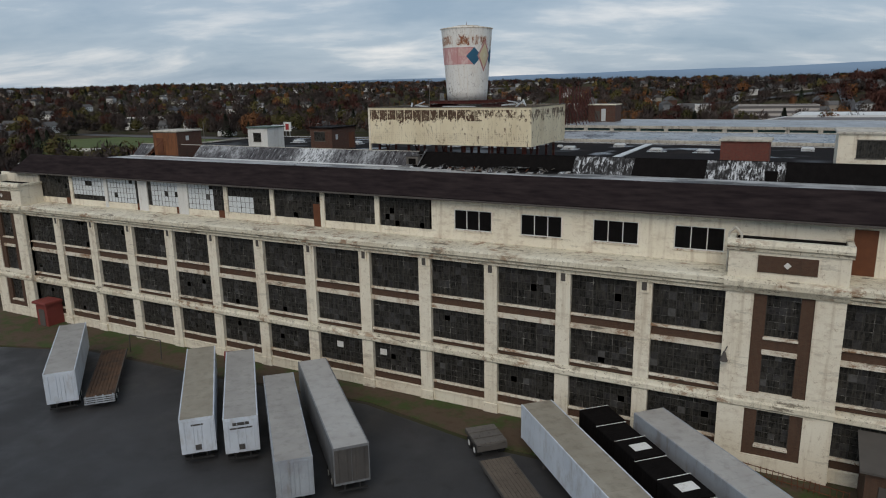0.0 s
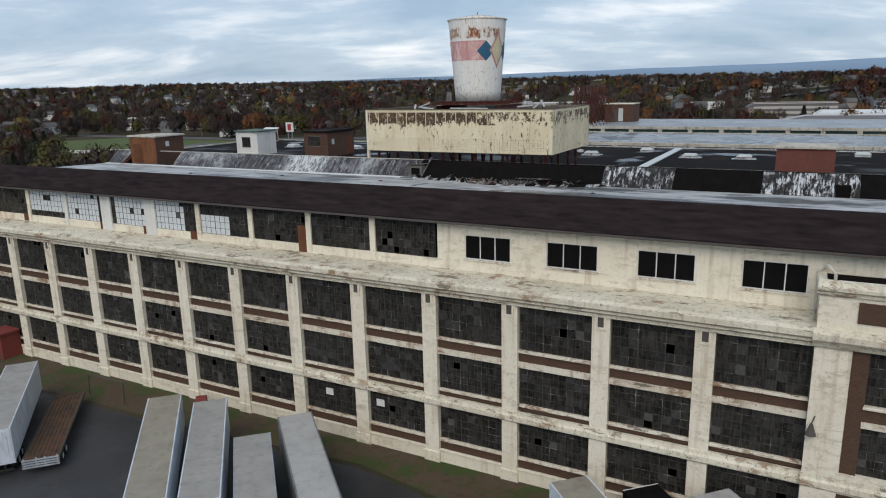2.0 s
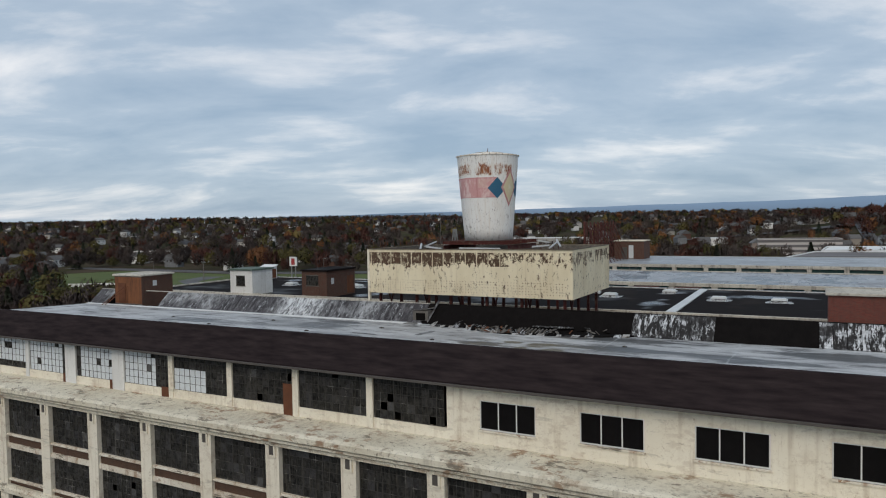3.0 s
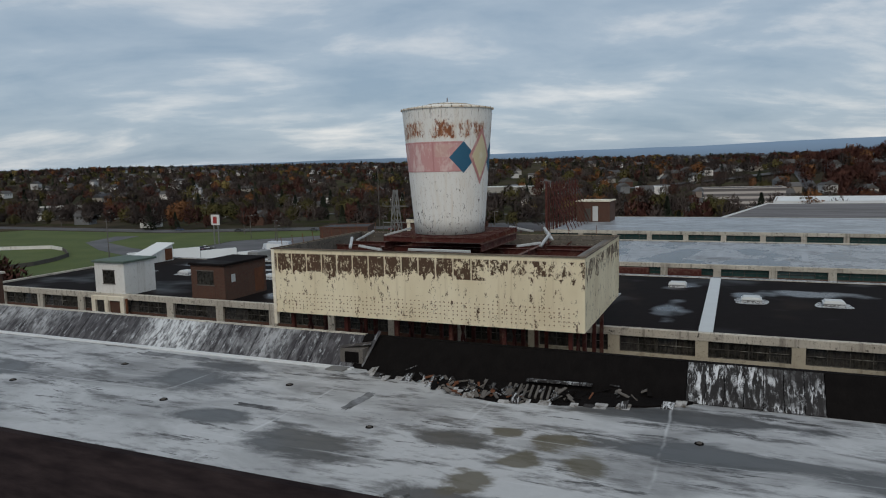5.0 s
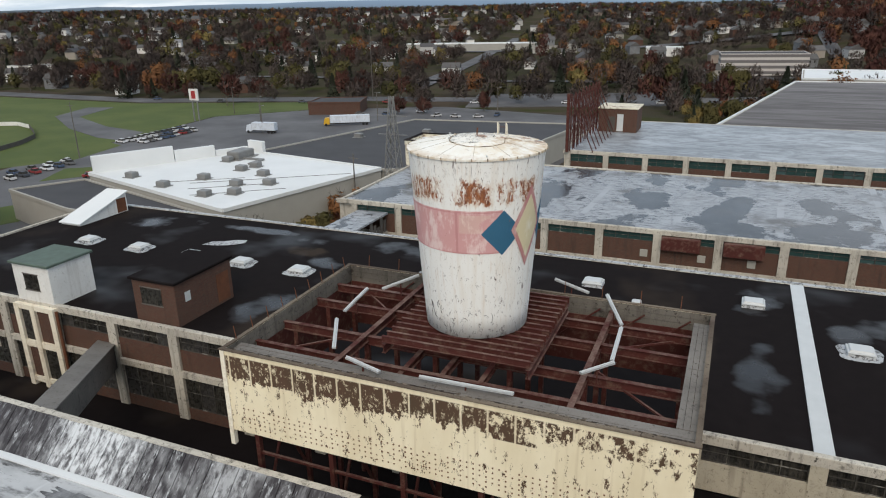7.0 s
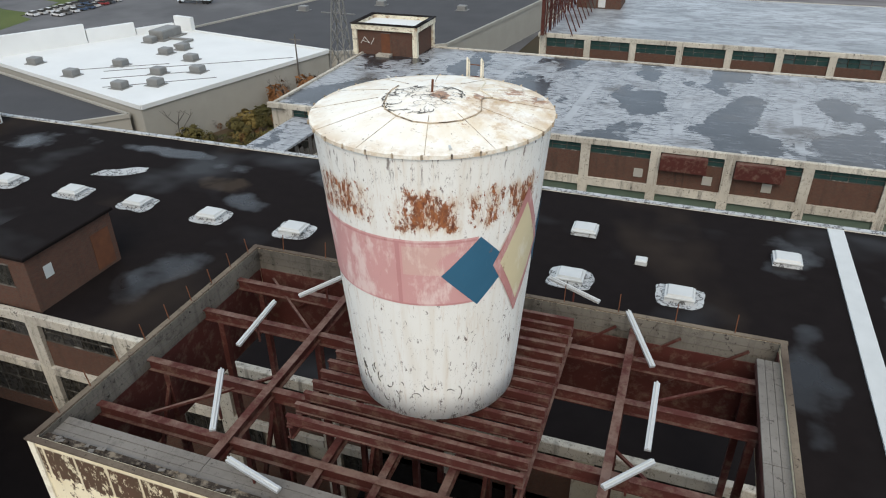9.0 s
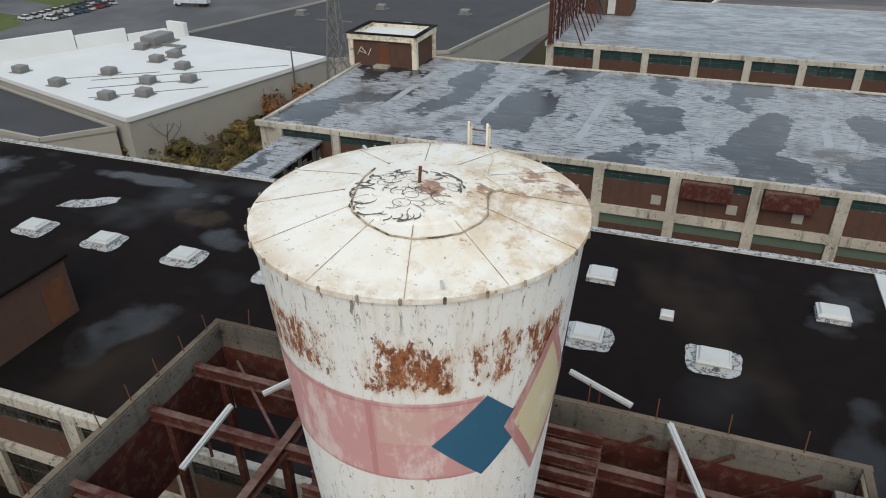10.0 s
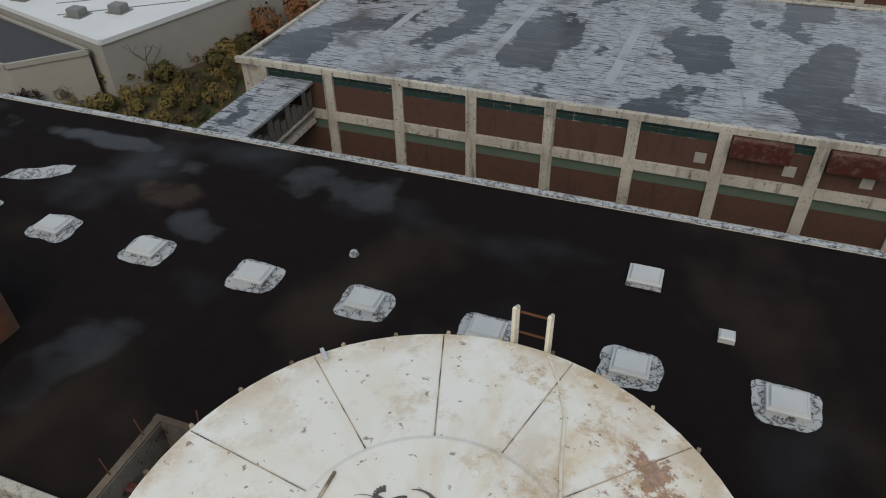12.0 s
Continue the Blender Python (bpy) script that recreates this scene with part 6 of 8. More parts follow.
m = Mat("grey_sheet_metal")
GREYMETAL = m.done(m.mix(m.noise(0.8, 4), (0.26, 0.26, 0.25), (0.17, 0.17, 0.165)), 0.5, 0.3)
units = [(-150.6, 166.5), (-137.6, 162.2), (-134.0, 170.4), (-124.0, 158.9), (-123.5, 168.0), (-119.3, 162.1), (-117.4, 171.0), (-123.7, 177.5), (-131.6, 180.1), (-130.6, 184.0), (-141.0, 187.0)]
st = shop("shop", "large shop with a bright white roof and air units", [(-163, 166), (-144, 199), (-102, 191.5), (-113.5, 151.5)], 8.0, BEIGE, WHITER, units)
part("facade_wall", Geo().beam((-162.5, 166.8, 9.5), (-153.5, 182.5, 9.5), 1.0, 4.6), WHITER, st)
part("facade_wall", Geo().beam((-153.4, 182.7, 9.0), (-148.5, 191.2, 9.0), 1.0, 3.4), WHITER, st)
part("facade_wall", Geo().beam((-148.4, 191.4, 8.4), (-144.2, 198.6, 8.4), 1.0, 2.0), WHITER, st)
part("facade_wall", Geo().beam((-143.6, 198.9, 9.2), (-138.5, 198.0, 9.2), 1.0, 3.6), WHITER, st)
lu = solid("long_air_unit", Geo().chamfered(-142.5, -139.0, 188.6, 194.6, 8.05, 10.0, 0.2).box(-143.2, -138.3, 187.8, 195.4, 8.02, 8.25), GREYMETAL, "long grey air handling unit on the white roof", "air unit")
part("duct", Geo().box(-139.0, -133.0, 190.0, 190.6, 8.1, 8.5).box(-133.7, -133.0, 185.0, 190.0, 8.1, 8.5), GREYMETAL, lu)
for x0, y0, x1, y1 in ((-131, 162, -116, 172.5), (-127, 158, -112, 169), (-134, 166, -106, 185), (-140, 165, -126, 174)):
    solid("cable_tray", Geo().beam((x0, y0, 8.06), (x1, y1, 8.06), 0.16, 0.1), GREYMETAL, "grey cable run laid across the white roof", "cable run", "cable runs on the shop roof")
shop("shop", "long dark-roofed shop hall with pale walls", [(-143, 200.5), (-126, 262), (-72, 268), (-82, 205), (-101, 192.5)], 7.5, BEIGE, DGR, [(-128, 228), (-112, 240), (-98, 222), (-90, 240)])
shop("shop", "beige shop wing with a dark roof", [(-172, 153), (-164, 165.5), (-116, 151.3), (-123, 144), (-147, 146)], 6.5, BEIGE, DGR)
so = thing("roof_stair", "sloping white stair cover on the roof edge", "stair cover")
part("wall", Geo().hexa([(-101.6, 110.0, 18.8), (-98.6, 110.0, 18.8), (-98.6, 117.2, 18.8), (-101.6, 117.2, 18.8), (-101.6, 110.0, 19.0), (-98.6, 110.0, 19.0), (-98.6, 117.2, 21.2), (-101.6, 117.2, 21.2)]), WHITEP, so)
part("roof", Geo().hexa([(-101.8, 109.8, 19.0), (-98.4, 109.8, 19.0), (-98.4, 117.4, 21.25), (-101.8, 117.4, 21.25), (-101.8, 109.8, 19.12), (-98.4, 109.8, 19.12), (-98.4, 117.4, 21.37), (-101.8, 117.4, 21.37)]), WHITER, so)
part("end_panel", Geo().box(-98.6, -98.56, 115.6, 117.0, 18.9, 20.6), RUST, so, "rust-stained end panel")


m = Mat("striped_office_wall")
bandz = m.ramp(m.math("FRACT", m.math("DIVIDE", m.axis("Z"), 3.2)), (0.45, 0), (0.5, 1))
OFFICE = m.done(m.mix(bandz, (0.46, 0.43, 0.40), (0.14, 0.13, 0.13)), 0.7)
shop("shop", "low banded office block with ribbon windows", [(-41, 512), (7, 522), (5, 545), (-43, 535)], 13, OFFICE, DGR)
shop("shop", "small white roadside building", [(-96, 608), (-70, 613), (-72, 628), (-98, 622)], 11, WHITEP, WHITER)
shop("shop", "long low strip of shops", [(-318, 656), (-204, 690), (-206, 704), (-320, 670)], 10, BEIGE, WHITER)
shop("shop", "long low strip of shops", [(-195, 650), (-120, 655), (-121, 668), (-196, 664)], 9, BEIGE, DGR)
shop("shop", "low red-roofed roadside restaurant", [(-196, 306), (-175, 313), (-181, 330), (-200, 322)], 5, BRICK, DGR)
shop("shop", "white factory outbuilding in the trees", [(-488, 388), (-452, 397), (-456, 412), (-492, 402)], 9, WHITEP, DGR)
shop("factory_hall", "broad low hall with a dull brown roof", [(-36, 235), (XB(16), 235), (XB(16), 372), (-9, 365)], 12.3, BEIGE, BRROOF)
shop("factory_hall", "distant hall with a white roof", [(-6, 378), (100, 386), (100, 424), (-3, 422)], 12.3, BEIGE, WHITER)

# lattice mast, billboard scaffold, poles
ms = thing("lattice_mast", "grey steel lattice power mast", "mast")
mx, my = -88.0, 170.5


def mast_corner(i, z):
    w = 2.2 - 1.9 * z / 27
    return (mx + w * (1 if i in (0, 1) else -1), my + w * (1 if i in (1, 2) else -1), z)


for i in range(4):
    part("leg", Geo().beam(mast_corner(i, 0), mast_corner(i, 27), 0.16), GREYMETAL, ms)
for s in range(9):
    for i in range(4):
        part("brace", Geo().beam(mast_corner(i, s * 3), mast_corner((i + 1) % 4, s * 3 + 3), 0.09), GREYMETAL, ms)
        part("brace", Geo().beam(mast_corner((i + 1) % 4, s * 3), mast_corner(i, s * 3 + 3), 0.09), GREYMETAL, ms)
for z in (20, 23.5):
    part("arm", Geo().beam((mx - 3, my, z), (mx + 3, my, z), 0.14), GREYMETAL, ms)

bl = thing("billboard_scaffold", "dark red lattice scaffold of an old rooftop billboard", "scaffold")
for i in range(16):
    part("lattice_post", Geo().beam((-54.7, 173.2 + i * 1.6, 18.5), (-54.7, 173.2 + i * 1.6, 28.0), 0.1), STEEL, bl)
for k in range(6):
    part("lattice_rail", Geo().beam((-54.8, 172.5, 20.2 + k * 1.5), (-54.8, 196.5, 20.2 + k * 1.5), 0.1), STEEL, bl)
for i in range(9):
    y = 172.5 + i * 3.0
    part("post", Geo().beam((-55.0, y, 18.5), (-55.0, y, 28.2), 0.18), STEEL, bl)
    part("stay", Geo().beam((-51.0, y, 18.5), (-55.0, y, 27.5), 0.14), STEEL, bl)
    if i:
        for z in (20.5, 22.9, 25.3):
            part("brace", Geo().beam((-55.0, y - 3, z), (-55.0, y, z + 2.4), 0.1), STEEL, bl)
            part("brace", Geo().beam((-55.0, y, z), (-55.0, y - 3, z + 2.4), 0.1), STEEL, bl)
            part("rail", Geo().beam((-55.0, y - 3, z), (-55.0, y, z), 0.12), STEEL, bl)
part("board_end", Geo().box(-55.6, -55.15, 171.6, 172.4, 18.5, 28.3), STEEL, bl)


def pole(x, y, h, lamp=False, mat=None):
    z = height(x, y)
    p = thing("street_lamp" if lamp else "utility_pole", "tall grey lamp pole" if lamp else "tall brown timber utility pole", "pole")
    part("shaft", Geo().tube((x, y), 0.2, 0.11, z, z + h, 10), mat or GREYWOOD, p)
    if lamp:
        part("lamp_arm", Geo().beam((x - 1.1, y, z + h), (x + 1.1, y, z + h), 0.12), mat or GREYWOOD, p)
        part("lamp_head", Geo().chamfered(x + 0.7, x + 1.5, y - 0.2, y + 0.2, z + h - 0.1, z + h + 0.12, 0.05), GREYMETAL, p)
    else:
        part("crossarm", Geo().beam((x - 1.2, y, z + h - 1.0), (x + 1.2, y, z + h - 1.0), 0.14), GREYWOOD, p)


for x, y, h, lamp in ((-215, 207, 17, False), (-104, 183, 13, False), (-193, 358, 33, True), (-205, 285, 10, True), (-187, 262, 10, True), (-230, 300, 11, True), (-160, 300, 11, True), (-250, 320, 12, False), (-120, 330, 11, True), (20, 420, 14, False), (-320, 330, 12, False), (-400, 335, 12, False)):
    pole(x, y, h, lamp)
m = Mat("red_sign_face")
REDSIGN = m.done(m.mix(m.noise(1.0, 4), (0.36, 0.04, 0.04), (0.28, 0.035, 0.035)), 0.5)
sg = thing("pylon_sign", "tall white and red shop sign on two posts", "sign")
part("post", Geo().box(-231.8, -231.4, 277, 277.4, 0, 8.5), GREYMETAL, sg)
part("post", Geo().box(-229.4, -229.0, 277, 277.4, 0, 8.5), GREYMETAL, sg)
part("board", Geo().box(-232.6, -228.2, 276.8, 277.3, 8.5, 13), WHITEP, sg)
part("emblem", Geo().box(-231.4, -229.4, 276.7, 276.79, 9.2, 12.2), REDSIGN, sg, "plain red emblem shape")


def car(x, y, turn, paint):
    c = thing("car", "parked car in the distance", "car", "parked cars", m=pose(x, y, 0.06, 0, 0, turn))
    part("body", Geo().hexa([(-2.2, -0.85, 0.3), (2.2, -0.85, 0.3), (2.2, 0.85, 0.3), (-2.2, 0.85, 0.3), (-2.1, -0.8, 0.85), (2.1, -0.8, 0.8), (2.1, 0.8, 0.8), (-2.1, 0.8, 0.85)]), paint, c)
    part("cabin", Geo().hexa([(-1.6, -0.75, 0.85), (1.0, -0.75, 0.82), (1.0, 0.75, 0.82), (-1.6, 0.75, 0.85), (-1.1, -0.62, 1.42), (0.4, -0.62, 1.42), (0.4, 0.62, 1.42), (-1.1, 0.62, 1.42)]), GLASS, c)
    part("cabin_roof", Geo().box(-1.05, 0.35, -0.6, 0.6, 1.42, 1.46), paint, c)
    for wx in (-1.4, 1.4):
        for wy in (-0.8, 0.8):
            part("wheel", Geo().rod((wx, wy - 0.1, 0.3), (wx, wy + 0.1, 0.3), 0.3, 10), TYRE, c)
    return c


paints = [dusty("car_paint", a, tuple(v * 0.9 for v in a), (0.1, 0.1, 0.1)) for a in ((0.5, 0.5, 0.5), (0.06, 0.065, 0.08), (0.25, 0.03, 0.03), (0.65, 0.66, 0.68), (0.05, 0.08, 0.14), (0.14, 0.14, 0.14))]
r = random.Random(8)
proto = [car(-208.5 - 0.3 * i, 179 + 4.0 * i, 170 + r.uniform(-4, 4), paints[i % 6]) for i in range(6)]
for i in range(4):
    copy_thing(proto[r.randrange(6)], pose(-214 + 0.4 * i, 184 + 5.5 * i, 0.06, 0, 0, 172 + r.uniform(-4, 4)))
for i in range(12):
    copy_thing(proto[r.randrange(6)], pose(-222.5 + r.uniform(-0.4, 0.4), 231 + 2.7 * i, 0.06, 0, 0, 176 + r.uniform(-4, 4)))
for i in range(9):
    copy_thing(proto[r.randrange(6)], pose(-215 + r.uniform(-0.4, 0.4), 233 + 3.0 * i + r.uniform(-0.3, 0.3), 0.06, 0, 0, 176 + r.uniform(-4, 4)))
for x, y, a in ((-176, 176, 20), (-183, 181, 200), (-190, 189, 60), (-186, 206, 15)):
    copy_thing(proto[r.randrange(6)], pose(x, y, 0.06, 0, 0, a))
for i in range(9):
    copy_thing(proto[r.randrange(6)], pose(-192 + 9.5 * i + r.uniform(-3, 3), 318 + r.uniform(-6, 8), 0.06, 0, 0, r.uniform(0, 360)))
for i in range(8):
    copy_thing(proto[r.randrange(6)], pose(-300 + 40 * i, 325 + (3 if i < 2 else 3 + 13 * (i - 1) * 0.75), 0.36, 0, 0, 10))


def lorry(x, y, turn, cab, box_mat, L):
    c = thing("lorry", "parked lorry with a white box body", "lorry", "parked lorries", m=pose(x, y, 0.06, 0, 0, turn))
    part("box_body", Geo().box(0, L, -1.25, 1.25, 1.1, 3.8), box_mat, c)
    part("cab", Geo().hexa([(-2.6, -1.15, 0.6), (-0.2, -1.15, 0.6), (-0.2, 1.15, 0.6), (-2.6, 1.15, 0.6), (-2.0, -1.1, 2.9), (-0.2, -1.1, 3.1), (-0.2, 1.1, 3.1), (-2.0, 1.1, 2.9)]), cab, c)
    part("chassis", Geo().box(-2.4, L, -0.5, 0.5, 0.6, 1.1), DARK, c)
    for wx in (-1.6, L - 2.5, L - 1.2):
        for wy in (-1.05, 1.05):
            part("wheel", Geo().rod((wx, wy - 0.15, 0.5), (wx, wy + 0.15, 0.5), 0.5, 12), TYRE, c)


m = Mat("yellow_cab")
YCAB = m.done((0.55, 0.33, 0.03), 0.4)
lorry(-191, 262, 8, T_WHITE, T_WHITE, 9)
lorry(-172, 284, 30, YCAB, T_WHITE, 15)


# ---- houses of the town ----
def house(wallm, roofm, w, d, h):
    hs = thing("house", "small pale timber house with a gabled roof", "house", "houses of the town")
    part("wall", Geo().box(-w, w, -d, d, -2, h), wallm, hs)
    part("roof", Geo().profile([(-d - 0.4, h - 0.1), (0, h + d * 0.75), (d + 0.4, h - 0.1)], -w - 0.4, w + 0.4), roofm, hs)
    for x in (-w * 0.55, 0, w * 0.55):
        part("window", Geo().box(x - 0.5, x + 0.5, -d - 0.05, -d - 0.01, h - 2.2, h - 0.8), GLASS, hs)
    part("chimney", Geo().box(w * 0.4, w * 0.4 + 0.7, 0.3, 1.0, h, h + d * 0.75 + 0.9), BRICK, hs)
    return hs


m = Mat("grey_shingle")
RSH = m.done(m.mix(m.noise(0.5, 4), (0.07, 0.07, 0.072), (0.12, 0.115, 0.11)), 0.9)
kinds = [(house(WHITEP, RSH, 5.5, 4, 5.5), 3), (house(BEIGE, RSH, 6.5, 4.2, 4), 2), (house(T_GREY, RSH, 5, 4, 6), 1), (house(BRICK, RSH, 6, 4.5, 5), 1)]
r = random.Random(21)
first = {}
spots = []
while len(spots) < 170:
    d = 400 + 700 * r.random() ** 1.1
    az = radians(r.uniform(-18, 66))
    x, y = -25 - d * math.sin(az), 45 + d * math.cos(az)
    if (-260 < x < 90 and y < 480) or (x < -240 and y < 345 and x > -430):
        continue
    if any(abs(x - a) < 15 and abs(y - b) < 15 for a, b in spots):
        continue
    spots.append((x, y))
pool = [i for i, (_, n) in enumerate(kinds) for _ in range(n)]
for i, (x, y) in enumerate(spots):
    k = pool[i % len(pool)]
    mm = pose(x, y, height(x, y), 0, 0, r.choice((20, 110)) + r.uniform(-12, 12))
    if k not in first:
        kinds[k][0].matrix_basis = mm
        first[k] = 1
    else:
        copy_thing(kinds[k][0], mm)


# houses farther off, too small and many to count
m = Mat("far_house_walls")
FARWALL = m.done(m.ramp(m.island(), (0.0, (0.62, 0.62, 0.61)), (0.35, (0.44, 0.44, 0.43)), (0.65, (0.30, 0.27, 0.23)), (1.0, (0.19, 0.12, 0.10))), 0.8)
m = Mat("far_house_roofs")
FARROOF = m.done(m.ramp(m.island(), (0.0, (0.05, 0.05, 0.054)), (0.7, (0.10, 0.095, 0.092)), (1.0, (0.22, 0.22, 0.225))), 0.8)
gw, gr = Geo(), Geo()
r = random.Random(4)
far_spots = []
for i in range(850):
    d = math.sqrt(r.uniform(520 ** 2, 2300 ** 2))
    az = radians(r.uniform(-22, 70))
    x, y = -25 - d * math.sin(az), 45 + d * math.cos(az)
    if noise.noise((x / 160, y / 160, 2.2)) < -0.12 or any(abs(x - a) < 14 and abs(y - b) < 14 for a, b in spots):
        continue
    far_spots.append((x, y))
    z, a = height(x, y), radians(r.choice((25, 115)) + r.uniform(-10, 10))
    w, dp, hh = r.uniform(4.5, 8.5), r.uniform(3.5, 5), r.uniform(4.5, 7)
    if r.random() < 0.06:
        w, dp = w * 2.5, dp * 1.6
    c, s = math.cos(a), math.sin(a)

    def at_house(u, v, zz):
        return (x + u * c - v * s, y + u * s + v * c, z + zz)

    gw.hexa([at_house(u, v, q) for q in (-2, hh) for u, v in ((-w, -dp), (w, -dp), (w, dp), (-w, dp))])
    e = 0.4
    pr = [(-dp - e, hh), (0, hh + dp * 0.7), (dp + e, hh)]
    gr.add([at_house(u, v, q) for u in (-w - e, w + e) for v, q in pr], [(0, 1, 4, 3), (1, 2, 5, 4), (2, 0, 3, 5), (2, 1, 0), (3, 4, 5)])
    gw.add([at_house(u, v, q) for u in (-w, w) for v, q in ((-dp, hh), (dp, hh), (0, hh + dp * 0.66))], [(0, 1, 2), (5, 4, 3)])
far = thing("distant_houses", "pale houses scattered among the autumn trees", "houses")
tagged(far, "pale houses scattered among the autumn trees", "houses", kind="stuff")
part("wall", gw, FARWALL, far)
part("roof", gr, FARROOF, far, "grey shingle roofs")


# ---- trees ----
def leafage(name, a, b, dark):
    """Foliage: each tree has its own shade, each clump strays a little from it."""
    m = Mat(name)
    own = m.t.nodes.new("ShaderNodeAttribute")
    own.attribute_name = "tint"
    c = m.mix(own.outputs["Fac"], a, b)
    c = m.mix(m.math("MULTIPLY", m.ramp(m.noise(0.02, 3), (0.4, 0), (0.65, 1)), 0.5), c, dark)
    c = m.mix(m.math("MULTIPLY", m.island(), 0.18), c, dark)
    curve = m.t.nodes.new("ShaderNodeAttribute")
    curve.attribute_name = "rounding"
    m.t.links.new(curve.outputs["Vector"], m.b.inputs["Normal"])
    return m.done(c, 1.0, spec=0.0)


LEAF = {
    "bare": leafage("bare_twigs", (0.07, 0.058, 0.055), (0.165, 0.132, 0.118), (0.064, 0.053, 0.05)),
    "maroon": leafage("maroon_leaves", (0.105, 0.047, 0.04), (0.16, 0.075, 0.06), (0.08, 0.046, 0.04)),
    "orange": leafage("orange_leaves", (0.17, 0.078, 0.034), (0.24, 0.115, 0.05), (0.12, 0.06, 0.038)),
    "olive": leafage("olive_leaves", (0.07, 0.066, 0.028), (0.125, 0.105, 0.042), (0.048, 0.046, 0.023)),
    "conifer": leafage("conifer_needles", (0.032, 0.042, 0.030), (0.06, 0.068, 0.046), (0.035, 0.042, 0.034)),
    "yellow": leafage("yellow_leaves", (0.18, 0.14, 0.055), (0.24, 0.185, 0.07), (0.18, 0.13, 0.045)),
}
BARK = GREYWOOD


def crowns(rs, trees, cards, size, kind):
    """Leaf clumps or bare twig sprays for many trees at once: rows (x, y, z, height) to an array of triangles."""
    conifer = kind == "conifer"
    t = np.array(trees)
    n = len(t)
    u = rs.normal(size=(n, cards, 3))
    u /= np.linalg.norm(u, axis=2, keepdims=True)
    rad = rs.uniform(0.55, 1.0, (n, cards, 1)) ** 0.6
    lump = 0.78 + 0.30 * np.sin(3 * u[..., :1] * 2.1 + rs.uniform(0, 6, (n, 1, 1))) * np.cos(4 * u[..., 1:2] + rs.uniform(0, 6, (n, 1, 1)))
    p = u * rad * lump
    H = t[:, None, 3:4]
    if conifer:
        hh = rs.uniform(0.05, 1, (n, cards, 1))
        p = np.concatenate([u[..., :2] * 0.26 * (1.05 - hh), hh], 2) * H
    else:
        spread = rs.uniform(0.34, 0.5, (n, 1, 1))
        p = np.concatenate([p[..., :2] * spread * H, (0.60 + 0.40 * p[..., 2:]) * H], 2)
    c = p + t[:, None, :3]
    mid = np.concatenate([np.zeros((n, 1, 2)), H * (0.35 if conifer else 0.5)], 2)
    out = p - mid
    out /= np.linalg.norm(out, axis=2, keepdims=True) + 1e-6
    face = out + 0.38 * rs.normal(size=(n, cards, 3))
    face /= np.linalg.norm(face, axis=2, keepdims=True)
    a = np.cross(face, rs.normal(size=(n, cards, 3)))
    a /= np.linalg.norm(a, axis=2, keepdims=True)
    b = np.cross(face, a)
    s = size * H * rs.uniform(0.55, 1.35, (n, cards, 1))
    if kind in ("bare", "maroon"):
        d = out * 0.8 + np.array([0, 0, 0.45]) + 0.45 * rs.normal(size=(n, cards, 3))
        d /= np.linalg.norm(d, axis=2, keepdims=True)
        w = np.cross(d, face)
        w /= np.linalg.norm(w, axis=2, keepdims=True) + 1e-6
        thick = 0.42 if kind == "bare" else 0.6
        q = np.stack([c - d * s - w * s * thick, c - d * s + w * s * thick, c + d * s * 1.7], 2)
    else:
        q = np.stack([c - a * s * 1.1 - b * s * 0.6, c + a * s - b * s * 0.75, c + b * s * 1.15 + a * s * 0.2], 2)
    soft = 0.6 * out + np.array([0, 0, 0.6]) + 0.15 * face
    soft /= np.linalg.norm(soft, axis=2, keepdims=True)
    tint = np.repeat(rs.uniform(0, 1, n), cards)
    return q.reshape(-1, 3), soft.reshape(-1, 3), tint


def clumps(name, packs, mat):
    """One mesh of leaf clumps that are lit as a rounded crown."""
    verts = np.concatenate([p[0] for p in packs])
    soft = np.concatenate([p[1] for p in packs])
    tint = np.concatenate([p[2] for p in packs])
    me = bpy.data.meshes.new(name)
    n = len(verts) // 3
    me.vertices.add(n * 3)
    me.vertices.foreach_set("co", np.asarray(verts, np.float32).ravel())
    me.loops.add(n * 3)
    me.loops.foreach_set("vertex_index", np.arange(n * 3, dtype=np.int32))
    me.polygons.add(n)
    me.polygons.foreach_set("loop_start", np.arange(0, n * 3, 3, dtype=np.int32))
    me.update(calc_edges=True)
    at = me.attributes.new("tint", "FLOAT", "FACE")
    at.data.foreach_set("value", tint.astype(np.float32))
    at = me.attributes.new("rounding", "FLOAT_VECTOR", "FACE")
    at.data.foreach_set("vector", soft.astype(np.float32).ravel())
    me.materials.append(mat)
    return me


